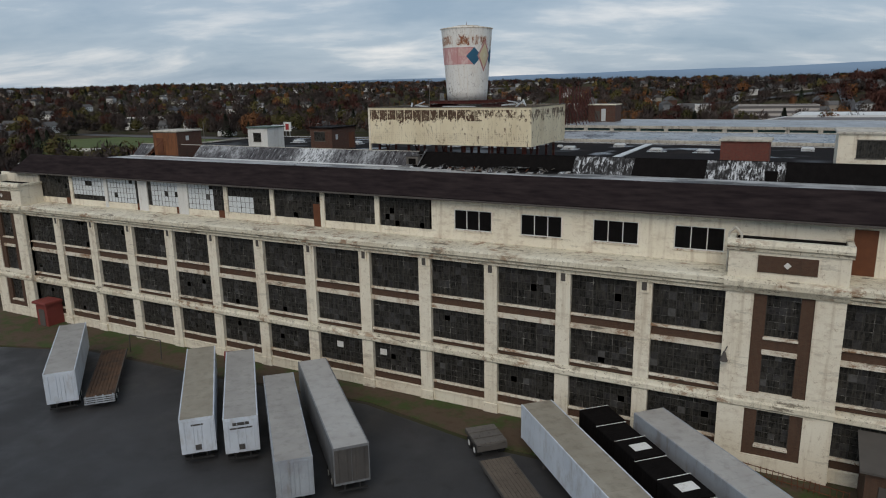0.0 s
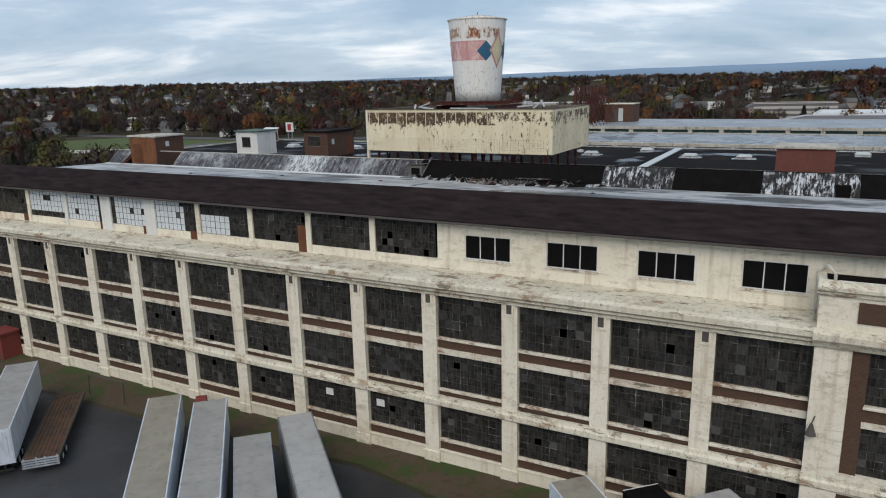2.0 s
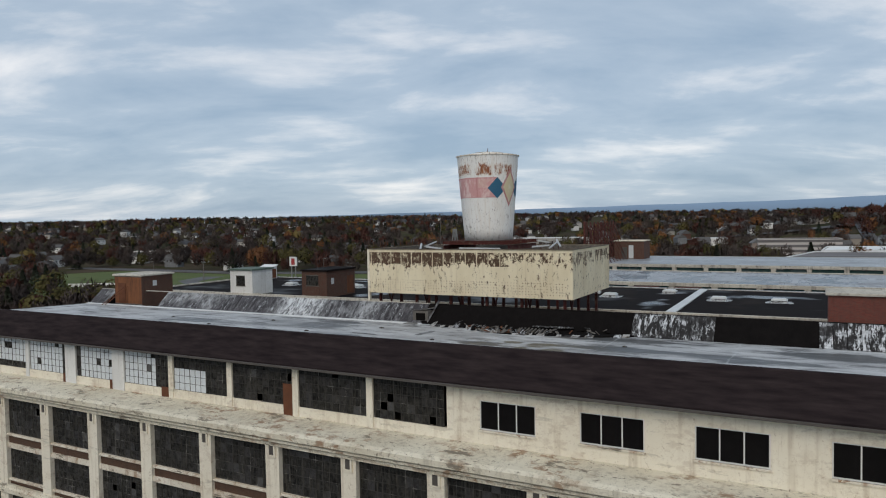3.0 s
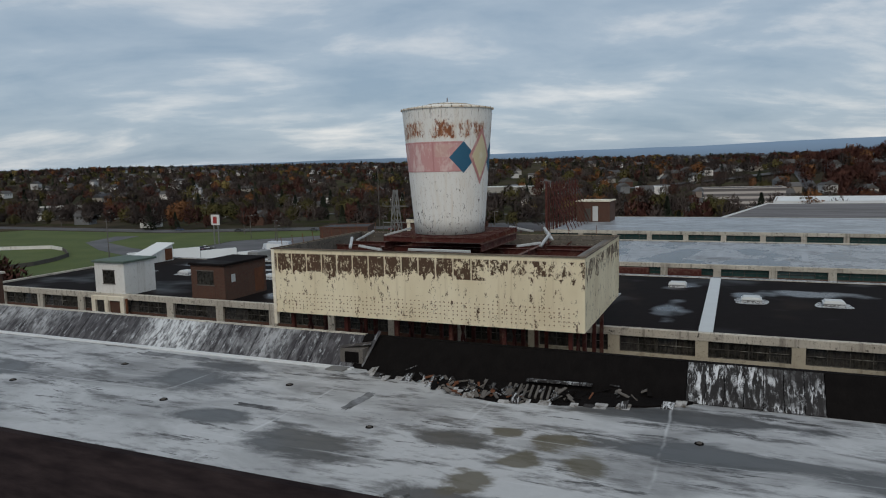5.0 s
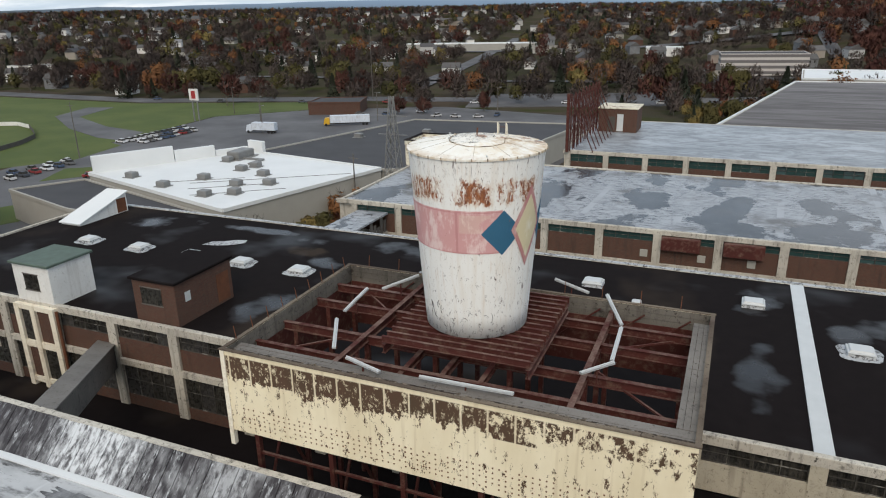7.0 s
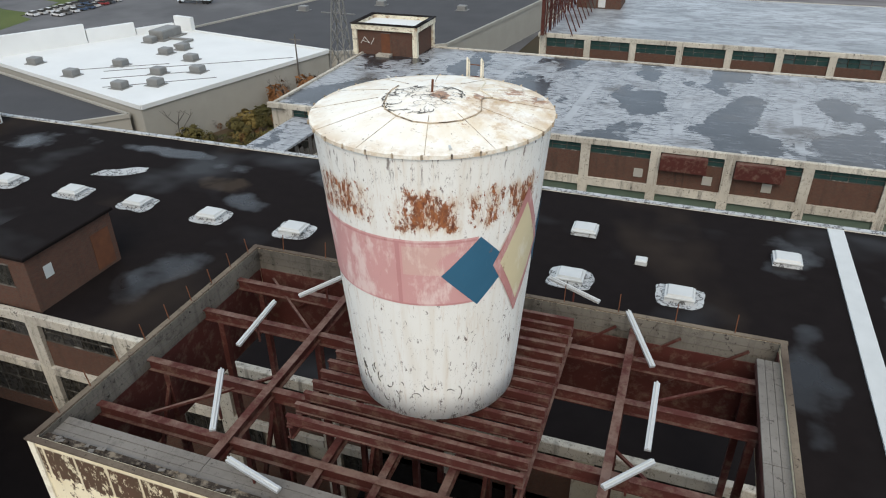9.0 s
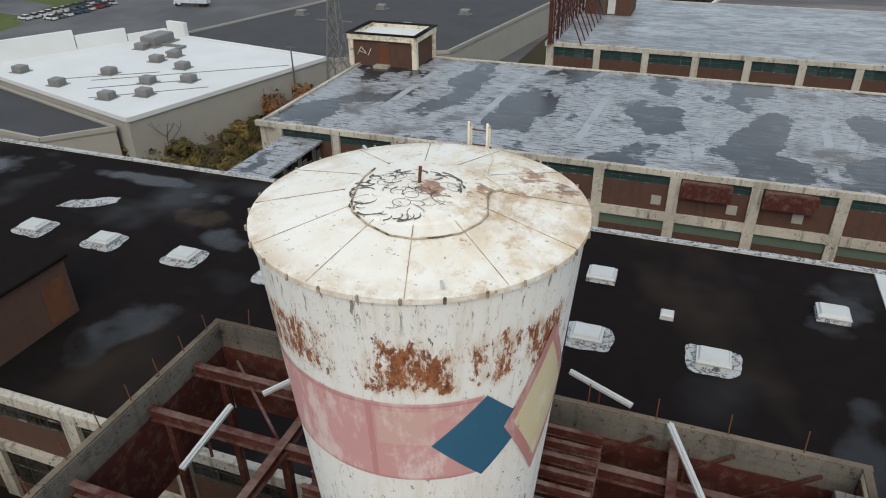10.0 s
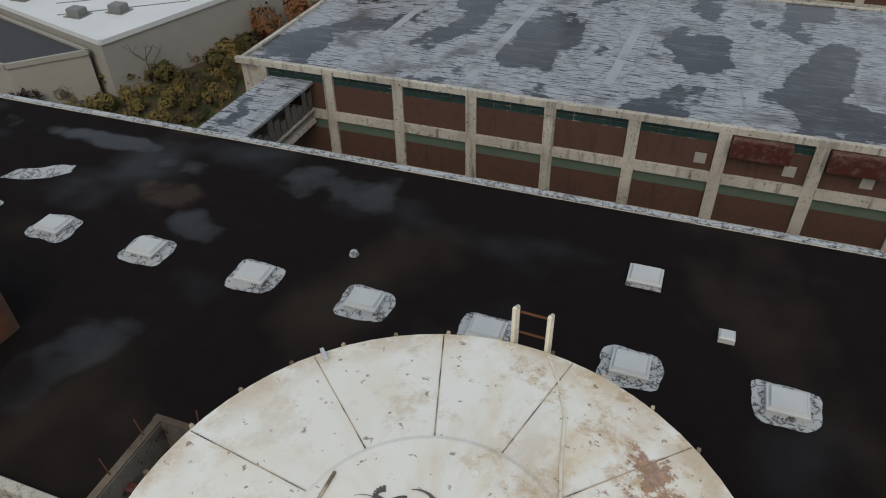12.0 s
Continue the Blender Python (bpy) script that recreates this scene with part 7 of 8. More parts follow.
r = random.Random(5)
rs = np.random.RandomState(5)
woods = {}
rings = [(300, 620, 950, 640, 0.034), (620, 1100, 2100, 260, 0.052), (1100, 1800, 3200, 95, 0.09), (1800, 3000, 2800, 38, 0.15)]
for d0, d1, n, cards, size in rings:
    lots = {}
    made = 0
    while made < n:
        d = math.sqrt(r.uniform(d0 * d0, d1 * d1))
        az = radians(r.uniform(-24, 72))
        x, y = -25 - d * math.sin(az), 45 + d * math.cos(az)
        if (-245 < x < 90 and y < 335) or (x < -225 and y < 322 and x > -440) or (x <= -440 and y < 250):
            continue
        if (abs((x + 184) * 0.981 + (y - 400) * 0.19) < 14 and y > 395) or abs(y - 668 - 0.02 * (x + 120)) < 12 or (abs(x - 24) < 9 and y > 430) or (-62 < x < 32 and 466 < y < 512):
            continue
        if y < 660 and -300 < x < 60 and noise.noise((x / 70, y / 70, 1.7)) < 0.0 and r.random() < 0.7:
            continue
        if noise.noise((x / 130, y / 130, 4.1)) < -0.22 and r.random() < 0.6:
            continue
        if any(abs(x - a) < 7 and -18 < y - b < 8 for a, b in spots):
            continue
        if d < 1300 and r.random() < 0.5 and any(abs(x - a) < 8 and -22 < y - b < 8 for a, b in far_spots):
            continue
        east = x > 30 and y > 430
        v = noise.noise((x / 90, y / 90, 8)) * 0.35 + r.random()
        kind = "maroon" if (east and v < 0.78) or v < 0.10 else "bare" if east and v > 0.93 else "bare" if v < 0.70 else "olive" if v < 0.82 else "conifer" if v < 0.90 else "bare" if v < 0.95 else "orange" if v < 1.06 else "yellow"
        h = r.uniform(8, 16)
        lots.setdefault(kind, []).append((x, y, height(x, y) - 0.5, h))
        made += 1
    brush, middle = {}, {}
    if d0 == 300:
        for i in range(420):
            x = r.uniform(-460, -150)
            y = r.uniform(60, 42 - 0.6 * (x + 28))
            kind = r.choice(("bare", "bare", "bare", "bare", "maroon", "olive", "conifer"))
            middle.setdefault(kind, []).append((x, y, height(x, y) - 0.5, r.uniform(7, 12)))
        for i in range(60):
            u = r.random()
            x, y = -142 - 40 * u + r.uniform(-5, 5), 112 + 30 * u + r.uniform(-6, 3)
            lots.setdefault(r.choice(("bare", "bare", "bare", "maroon", "olive")), []).append((x, y, -0.5, r.uniform(12, 16)))
        for i in range(260):
            x, y = r.uniform(-75, 75), r.uniform(384, 465)
            if not (-70 < x < 60 and abs(y - 380 - 0.36 * (x + 60)) < 14):
                middle.setdefault(r.choice(("bare", "bare", "olive", "olive", "orange", "maroon", "conifer")), []).append((x, y, -0.5, r.uniform(3, 9)))
        for i in range(90):
            x, y = -14 - r.uniform(0, 34) , r.uniform(300, 366)
            if x < -34 + (y - 300) * 0.3:
                lots.setdefault(r.choice(("olive", "olive", "bare", "orange", "conifer", "yellow")), []).append((x, y, -0.5, r.uniform(3, 8)))
        for i in range(420):
            x, y = r.gauss(150, 75), r.gauss(640, 85)
            if y > 480:
                middle.setdefault(r.choice(("maroon", "maroon", "maroon", "bare", "bare", "orange")), []).append((x, y, height(x, y) - 0.5, r.uniform(10, 17)))
        for i in range(820):
            u, w = r.random(), r.uniform(-1, 1)
            x, y = -122 + 30 * u + 13 * w, 136 + 52 * u - 7 * w
            if abs(w + 0.1) < 0.10 or y < 121 or x > -80:
                continue
            kind = r.choice(("olive", "olive", "yellow", "yellow", "yellow", "bare", "orange" if u > 0.5 else "yellow"))
            brush.setdefault(kind, []).append((x, y, -0.4, r.uniform(1.0, 3.4)))
    for kind, trees in brush.items():
        woods.setdefault(kind, []).append(crowns(rs, trees, 330, 0.036, kind))
    for kind, trees in middle.items():
        woods.setdefault(kind, []).append(crowns(rs, trees, 420, 0.042, kind))
    for kind, trees in lots.items():
        woods.setdefault(kind, []).append(crowns(rs, trees, cards, size, kind))
names = {"bare": "bare brown-grey autumn trees across the town", "maroon": "dark maroon autumn woods on the hill", "orange": "orange autumn trees among the houses", "olive": "olive green thinning trees across the town", "conifer": "dark green conifers among bare trees", "yellow": "yellow autumn trees among the houses"}
for kind, arrays in woods.items():
    ob = new("woodland", clumps("woodland", arrays, LEAF[kind]))
    tagged(ob, names[kind], "trees", kind="stuff")


def tree(x, y, h, kind, cards=420, size=0.035, wide=1.0):
    """A near tree or shrub: tapered trunk, forking limbs and a loose crown of leaf clumps."""
    z = height(x, y)
    th = thing("tree" if h > 4 else "shrub", {"bare": "bare grey-brown tree", "orange": "orange autumn shrub by the wall", "olive": "olive green autumn shrub", "yellow": "yellow-green autumn shrub", "conifer": "dark green conifer", "maroon": "dark red autumn tree"}[kind] + " on rough ground", "tree" if h > 4 else "shrub")
    rr = random.Random(int(x * 13 + y * 7))
    g = Geo()
    g.tube((x, y), h * 0.022, h * 0.012, z - 0.2, z + h * 0.5, 8)
    for i in range(7):
        a = 2 * math.pi * i / 7 + rr.uniform(-0.4, 0.4)
        z0 = z + h * rr.uniform(0.2, 0.48)
        q = (x + math.cos(a) * h * 0.28 * wide, y + math.sin(a) * h * 0.28 * wide, z0 + h * rr.uniform(0.25, 0.45))
        g.rod((x, y, z0), q, h * 0.007, 5)
        for j in range(3):
            e = (q[0] + rr.uniform(-1, 1) * h * 0.12, q[1] + rr.uniform(-1, 1) * h * 0.12, q[2] + rr.uniform(0.02, 0.16) * h)
            g.rod(q, e, h * 0.0035, 4)
    part("trunk", g, BARK, th)
    if cards:
        q, soft, tint = crowns(np.random.RandomState(int(abs(x * 3 + y))), [(x, y, z - 0.1 * h, h)], int(cards * 1.7), size, kind)
        q[:, 0] = x + (q[:, 0] - x) * wide
        q[:, 1] = y + (q[:, 1] - y) * wide
        part("crown", clumps("crown", [(q, soft, tint)], LEAF[kind]), None, th)


r = random.Random(31)
for i in range(16):
    u = i / 15
    x, y = -124 + 26 * u + r.uniform(-4, 4), 139 + 42 * u + r.uniform(-5, 5)
    tree(x, y, r.uniform(2.2, 4.6), r.choice(("olive", "olive", "yellow", "orange", "bare", "maroon")), 260, 0.06, 1.5)
for x, y, h, k in ((-104, 176, 7, "orange"), (-101, 181, 7.5, "orange"), (-112, 157, 8, "bare"), (-98, 170, 9, "bare"), (-93, 168, 6, "bare"), (-95, 186, 8, "olive")):
    tree(x, y, h, k, 0 if k == "bare" else 420, 0.04)
for x, y, h, k in ((-160, 318, 9, "maroon"), (-150, 322, 8, "maroon"), (-128, 336, 10, "maroon"), (-38, 330, 9, "olive"), (-30, 342, 10, "olive"), (-44, 352, 11, "conifer"), (-24, 352, 8, "orange"), (-10, 395, 9, "orange"), (-52, 345, 9, "bare"), (-66, 300, 6, "olive"), (-68, 285, 5, "yellow"), (-64, 275, 5, "olive")):
    tree(x, y, h, k, 420, 0.045)
flat("rough_ground", [(-118, 119.6), (-77.6, 119.6), (-77.6, 168), (-80, 204), (-100, 190), (-116, 150)], -0.3, 0.09, VERGE, "rough grassy bank beside the rear block", "rough ground")

# ---- details of the cup tank ----
def lid_z(r):
    pts = [(0.12, 0.5), (R1 * 0.2, 0.46), (R1 * 0.43, 0.36), (R1 * 0.45, 0.33), (R1 * 0.75, 0.16), (R1 + 0.06, 0.0)]
    for (a, za), (b, zb) in zip(pts, pts[1:]):
        if r <= b:
            return CZ1 + za + (zb - za) * max(r - a, 0) / (b - a)
    return CZ1


def on_lid(az, r, up=0.0):
    return (CX + r * math.sin(radians(az)), CY - r * math.cos(radians(az)), lid_z(r) + up)


m = Mat("black_seam")
SEAM = m.done(m.mix(m.ramp(m.noise(3, 5), (0.38, 0), (0.56, 1)), (0.09, 0.065, 0.045), (0.46, 0.38, 0.28)), 0.9)
for i in range(12):
    a = 17 + 30 * i
    for r0, r1 in ((1.5, 2.52), (2.52, R1 + 0.03)):
        part("seam", Geo().beam(on_lid(a, r0), on_lid(a, r1), 0.010 if i % 3 else 0.016, 0.018), SEAM, tank)
for i in range(30):
    a = 4 + 12 * i
    x, y, z = on_lid(a, R1 + 0.08)
    part("rim_lug", Geo().chamfered(x - 0.022, x + 0.022, y - 0.022, y + 0.022, z - 0.09, z + 0.035, 0.01), SEAM, tank)
def lid_run(name, pts, radius, mat, label):
    """A thin cable laid over the lid through points given from its middle."""
    g = Geo()
    at = [(CX + x, CY + y, lid_z(math.hypot(x, y)) + 0.02) for x, y in pts]
    for p, q in zip(at, at[1:]):
        g.rod(p, q, radius, 6)
    part(name, g, mat, tank, label)


# seam colour on the pale cable carries the shadow along it
lid_run("ring_cable", [(-1.26, 0.62), (-1.27, 0.1), (-1.2, -0.34), (-1.03, -0.97), (-0.86, -1.3), (-0.39, -1.64), (0.15, -1.85), (0.61, -1.82), (1.0, -1.62), (1.32, -1.36), (1.55, -0.89), (1.6, -0.59), (1.4, 0.12), (1.41, 0.3), (1.58, 0.58)], 0.02, SEAM, "pale cable lying round the lid, darkened for its shadow")
lid_run("hose", [(1.72, 0.62), (1.58, 0.58), (1.3, 0.85), (1.07, 1.06), (0.98, 1.5), (0.87, 2.25), (0.7, 2.8), (0.45, 3.3)], 0.02, CREAM, "pale hose lying on the lid")
for az in (173.5, 181.5):
    b = on_lid(az, R1 + 0.02)
    top = (b[0], b[1] + 0.1, b[2] + 0.56)
    o = (b[0], b[1] + 0.3, b[2] + 0.42)
    part("ladder_rail", Geo().rod((b[0], b[1] + 0.08, b[2] - 0.15), top, 0.03).rod(top, o, 0.03).rod(o, (o[0], o[1] - 0.02, b[2] - 9.0), 0.03), CREAM, tank)
for i in range(24):
    z = CZ1 + 0.3 - i * 0.38
    a, b = on_lid(173.5, R1 + 0.02), on_lid(181.5, R1 + 0.02)
    part("ladder_rung", Geo().rod((a[0], a[1] + 0.35, z), (b[0], b[1] + 0.35, z), 0.018, 6), RUST, tank)
part("centre_stub", Geo().rod((CX, CY, CZ1 + 0.45), (CX + 0.03, CY, CZ1 + 0.85), 0.035), RUST, tank)
for az, r in ((-135, R1 - 0.05), (118, R1 - 0.25), (28, R1 - 0.2)):
    part("bracket", Geo().beam(on_lid(az, r - 0.1, 0.04), on_lid(az, r + 0.1, 0.07), 0.05, 0.05), DOME, tank)

# sprayed scribbles: loose dark strokes on the lid and near the foot
m = Mat("sprayed_black")
SPRAY = m.done(m.mix(m.noise(4, 4), (0.035, 0.033, 0.033), (0.17, 0.16, 0.145)), 0.8)
r = random.Random(77)
g = Geo()


def stroke(g, pts, w):
    for p, q in zip(pts, pts[1:]):
        p, q = Vector(p), Vector(q)
        d = q - p
        s = d.cross(Vector((0, 0, 1)))
        s = s.normalized() * w / 2 if s.length > 1e-6 else Vector((w / 2, 0, 0))
        g.add([tuple(p - s), tuple(p + s), tuple(q + s), tuple(q - s)], [(0, 1, 2, 3)])


def curl(cx, cy, rad, a0, turn, wide, taper):
    """One sprayed arc that thins out towards its end."""
    at = [(cx + rad * math.cos(a0 + turn * k / 10) * 1.15, cy + rad * math.sin(a0 + turn * k / 10) * 0.85) for k in range(11)]
    pts = [(CX + x, CY + y, lid_z(math.hypot(x, y)) + 0.012) for x, y in at]
    for k in range(10):
        stroke(g, pts[k:k + 2], wide * (1 - taper * k / 10))


for i in range(40):
    u = 0.12 * math.pi + 1.55 * math.pi * (i + r.uniform(-0.4, 0.4)) / 40
    k = r.uniform(0.86, 1.12)
    curl(-0.1 + 0.98 * k * math.cos(u), -0.38 + 0.88 * k * math.sin(u), r.uniform(0.09, 0.22), u + r.uniform(-1.2, 1.2), r.choice((-1, 1)) * r.uniform(1.2, 2.6), r.choice((0.04, 0.055, 0.075)), 0.85)
for i in range(9):
    curl(r.uniform(-0.75, 0.75), r.uniform(-0.95, 0.2), r.uniform(0.09, 0.2), r.uniform(0, 6.28), r.uniform(4.2, 6.0), r.choice((0.014, 0.02)), 0.3)
for i in range(46):
    curl(r.uniform(-0.95, 0.85), r.uniform(-1.1, 0.35), r.uniform(0.08, 0.34), r.uniform(0, 6.28), r.uniform(0.9, 2.4), r.choice((0.012, 0.018, 0.03)), 0.6)
part("scribble", g, SPRAY, tank, "loose dark sprayed scribbles", "stuff")
g = Geo()
for i in range(22):
    az0, z0 = r.uniform(-36, 40), r.uniform(27.4, 28.6)
    rad, a0, turn = r.uniform(0.06, 0.2), r.uniform(0, 6.28), r.uniform(1.0, 3.2)
    last = None
    for k in range(9):
        a = a0 + turn * k / 8
        p = on_cup(az0 + math.degrees(rad * math.cos(a) / 2.7), z0 + rad * math.sin(a) * 1.9, 0.015)
        if last:
            g.beam(last, p, 0.03, 0.008)
        last = p
part("scribble", g, SPRAY, tank, "loose dark sprayed scribbles", "stuff")
LIGHTPINK = worn_paint("pale_pink", (0.66, 0.42, 0.38), (0.74, 0.60, 0.54), 0.46)
DEEPPINK = worn_paint("deep_pink", (0.56, 0.27, 0.27), (0.70, 0.48, 0.46), 0.48)
decal("pale_patch", [(4.5, 32.45), (4.5, 33.35)], [(24, 32.45), (32, 33.35)], LIGHTPINK, 0.017, "paler pink paint patch")
for z in (31.42, 33.44):
    decal("band_edge", [(-150, z), (-150, z + 0.06)], [(41, z), (41, z + 0.06)], DEEPPINK, 0.018, "darker pink edge line", 120)
decal("band_edge", [(1.2, 31.45), (1.2, 33.5)], [(3.4, 31.45), (3.4, 33.5)], DEEPPINK, 0.019, "darker pink edge line", 3)

# floodlight troughs and thin rods on the sign box
m = Mat("aluminium_trough")
ALU = m.done(m.mix(m.noise(2, 4), (0.62, 0.64, 0.65), (0.45, 0.46, 0.46)), 0.35, 0.4)
for p, q, z0, z1 in (((-48.6, 86.0), (-48.4, 88.4), 26.1, 26.6), ((-46.9, 82.0), (-48.0, 84.2), 26.0, 26.5), ((-48.1, 89.7), (-46.4, 91.4), 26.1, 26.6), ((-34.9, 92.1), (-33.7, 89.9), 26.7, 26.0), ((-33.5, 85.7), (-33.5, 88.3), 26.0, 26.6), ((-38.3, 93.7), (-36.1, 93.0), 26.6, 26.3), ((-45.5, 80.9), (-43.5, 80.5), 26.3, 26.1), ((-34.6, 83.6), (-33.3, 85.0), 26.2, 26.3), ((-41.5, 80.7), (-37.0, 80.9), 26.15, 26.1)):
    f = thing("floodlight_trough", "long pale aluminium light trough on the sign box", "light fitting", "light troughs round the tank")
    a, b = Vector((*p, z0)), Vector((*q, z1))
    part("trough", Geo().beam(a, b, 0.2, 0.1), ALU, f)
    part("tube", Geo().rod(a + Vector((0, 0, 0.075)), b + Vector((0, 0, 0.075)), 0.035), DOME, f)
    part("bracket", Geo().beam((a + b) / 2 - Vector((0, 0, 0.9)), (a + b) / 2, 0.07), STEEL, f)
for i in range(9):
    part("rod", Geo().rod((BX0 + 0.06, BY0 + 1.2 + i * 1.4, BZ1), (BX0 - 0.05, BY0 + 1.2 + i * 1.4, BZ1 + 0.75), 0.022, 6), RUST, sign)
for i in range(10):
    part("rod", Geo().rod((BX0 + 1.5 + i * 2.2, BY1 - 0.05, BZ1), (BX0 + 1.5 + i * 2.2, BY1 + 0.08, BZ1 + 0.8), 0.022, 6), RUST, sign)
for x in (-31.5, -34.0, -36.5, -45.5, -48.5):
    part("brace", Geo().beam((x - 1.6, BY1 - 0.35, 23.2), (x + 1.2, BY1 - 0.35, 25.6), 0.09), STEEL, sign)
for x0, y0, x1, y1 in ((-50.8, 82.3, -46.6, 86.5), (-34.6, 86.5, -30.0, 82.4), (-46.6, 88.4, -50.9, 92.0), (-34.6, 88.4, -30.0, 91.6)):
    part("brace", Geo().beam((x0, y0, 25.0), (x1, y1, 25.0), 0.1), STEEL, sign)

# ---- ruined stretch of the white roof ----
r = random.Random(12)
# no hole is cut: a black slab gives the dark of the opening
solid("roof_hole", Geo().slab([(-42.4, 75.9), (-40.4, 74.5), (-38.1, 75.1), (-36.9, 73.9), (-35.6, 73.7), (-34.1, 72.8), (-32.4, 72.5), (-30.8, 73.1), (-29.2, 73.2), (-27.0, 73.8), (-25.0, 74.4), (-22.9, 75.6), (-22.6, 76.0)], RB_Z - 0.1, RB_Z + 0.17), TARP, "black slab for the dark of the torn opening in the white roof", "roof hole", kind="structure")
RUBBLE = [TARP, GREYWOOD, DRIP, TARP, GREYWOOD, RUST, DRIP]
for i in range(120):
    u = r.choice((r.uniform(0.12, 0.5), r.uniform(0.3, 0.75), r.random()))
    x = -39 + 14 * u + r.uniform(-1, 1)
    y = 75.1 - 1.9 * math.sin(math.pi * min(u * 1.15, 1)) + r.uniform(-0.4, 1.5)
    z = RB_Z + 0.12 + max(0, y - 76.0) * 0.9 + r.uniform(0, 0.1)
    a = r.uniform(0, 3.14)
    l, w = r.uniform(0.15, 0.9), r.uniform(0.03, 0.3)
    p, q = Vector((x - math.cos(a) * l / 2, y - math.sin(a) * l / 2, z + 0.03)), Vector((x + math.cos(a) * l / 2, y + math.sin(a) * l / 2, z + r.uniform(0.03, 0.35)))
    solid("roof_debris", Geo().beam(p, q, w, 0.05), RUBBLE[i % 7], "torn piece of roofing lying at the collapsed edge", "debris", "debris along the torn roof")
for i in range(9):
    x = -32.6 + i * 0.34
    solid("rafter", Geo().beam((x, 75.5, RB_Z + 0.3), (x + 0.25, 73.7, RB_Z + 0.22), 0.12, 0.1), GREYWOOD, "bare grey rafter end showing in the torn roof", "rafter", "rafter ends")
solid("loose_flashing", Geo().beam((-31.8, 76.1, RB_Z + 0.42), (-28.0, 76.2, RB_Z + 0.45), 0.4, 0.08), DRIP, "bent white strip of flashing on the black slope", "flashing")
EDGE = [(-42.2, 75.9), (-40.4, 74.4), (-38.1, 75.1), (-36.9, 73.8), (-35.6, 73.7), (-34.1, 72.7), (-32.4, 72.5), (-30.8, 73.0), (-29.2, 73.2), (-27.0, 73.7), (-24.9, 74.3), (-22.9, 75.6)]
for (ax, ay), (bx, by) in zip(EDGE, EDGE[1:]):
    for i in range(4):
        u = (i + r.random()) / 4
        if r.random() < 0.35:
            continue
        x, y = ax + (bx - ax) * u, ay + (by - ay) * u
        w, d, up = r.uniform(0.08, 0.42), r.uniform(0.12, 0.5), r.choice((0.02, 0.05, 0.1, 0.28))
        z = RB_Z + 0.16
        solid("membrane_flap", Geo().hexa([(x - w, y - d, z - 0.12), (x + w * 0.8, y - d * 0.9, z - 0.12), (x + w, y + d * r.uniform(0.3, 0.8), z + up), (x - w * 0.7, y + d * 0.6, z + up * r.uniform(0.2, 1)), (x - w, y - d, z - 0.07), (x + w * 0.8, y - d * 0.9, z - 0.07), (x + w, y + d * 0.7, z + up + 0.04), (x - w * 0.7, y + d * 0.6, z + up * 0.6 + 0.06)]), (FLAP, FLAP, DRIP)[i % 3], "curled flap of torn white roof membrane", "roof membrane", "torn membrane along the hole")
hatch = thing("broken_dormer", "broken dormer with torn flashing in the lean-to", "dormer")
part("frame", Geo().box(-44.6, -42.9, 76.3, 78.2, 19.0, 20.1), GREYWOOD, hatch)
# black panel painted in for the shade inside the dormer opening
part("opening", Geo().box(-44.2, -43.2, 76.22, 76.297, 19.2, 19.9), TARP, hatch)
part("torn_flashing", Geo().beam((-43.0, 76.2, 19.0), (-42.4, 77.8, 21.0), 0.3, 0.05).beam((-44.7, 76.5, 20.1), (-42.7, 77.2, 20.35), 0.6, 0.05), SHEET, hatch)
for x, y, w in ((-58.6, 71.5, 0.24), (-45.1, 71.3, 0.24), (-50.0, 66.3, 0.24), (-62.0, 66.0, 0.22), (-37.0, 66.5, 0.2), (-22.0, 70.0, 0.22), (-70.5, 69.0, 0.22)):
    z = 19.55 + (y - 57.6) / (RB_Y + 0.4 - 57.6) * (RB_Z - 19.55)
    d = thing("roof_drain", "dark round roof drain in the white roof", "drain", "roof drains", m=pose(x, y, z - 0.02))
    part("ring", Geo().tube((0, 0), w, w * 0.9, 0, 0.06, 16), TARP, d)
    part("grate", Geo().tube((0, 0), w * 0.6, w * 0.4, 0.06, 0.12, 12), DARK, d)


def roof_z(y):
    return 19.55 + (y - 57.6) / (RB_Y + 0.4 - 57.6) * (RB_Z - 19.55)


def roof_patch(x0, y0, x1, y1, mat, label):
    """A thin patch of tar with a ragged outline."""
    rr = random.Random(int(x0 * 31 + y0))
    cx, cy, n = (x0 + x1) / 2, (y0 + y1) / 2, 40
    top, low = [], []
    for i in range(n):
        a = 2 * math.pi * i / n
        k = rr.uniform(0.72, 1.06) / max(abs(math.cos(a)), abs(math.sin(a))) ** 0.6
        x, y = cx + (x1 - x0) / 2 * k * math.cos(a), cy + (y1 - y0) / 2 * k * math.sin(a)
        top.append((x, y, roof_z(y) + 0.012))
        low.append((x, y, roof_z(y) - 0.05))
    g = Geo()
    g.add(low + top, [tuple(range(n, 2 * n))] + [(i, (i + 1) % n, n + (i + 1) % n, n + i) for i in range(n)])
    solid("roof_patch", g, mat, label, "roof patch")


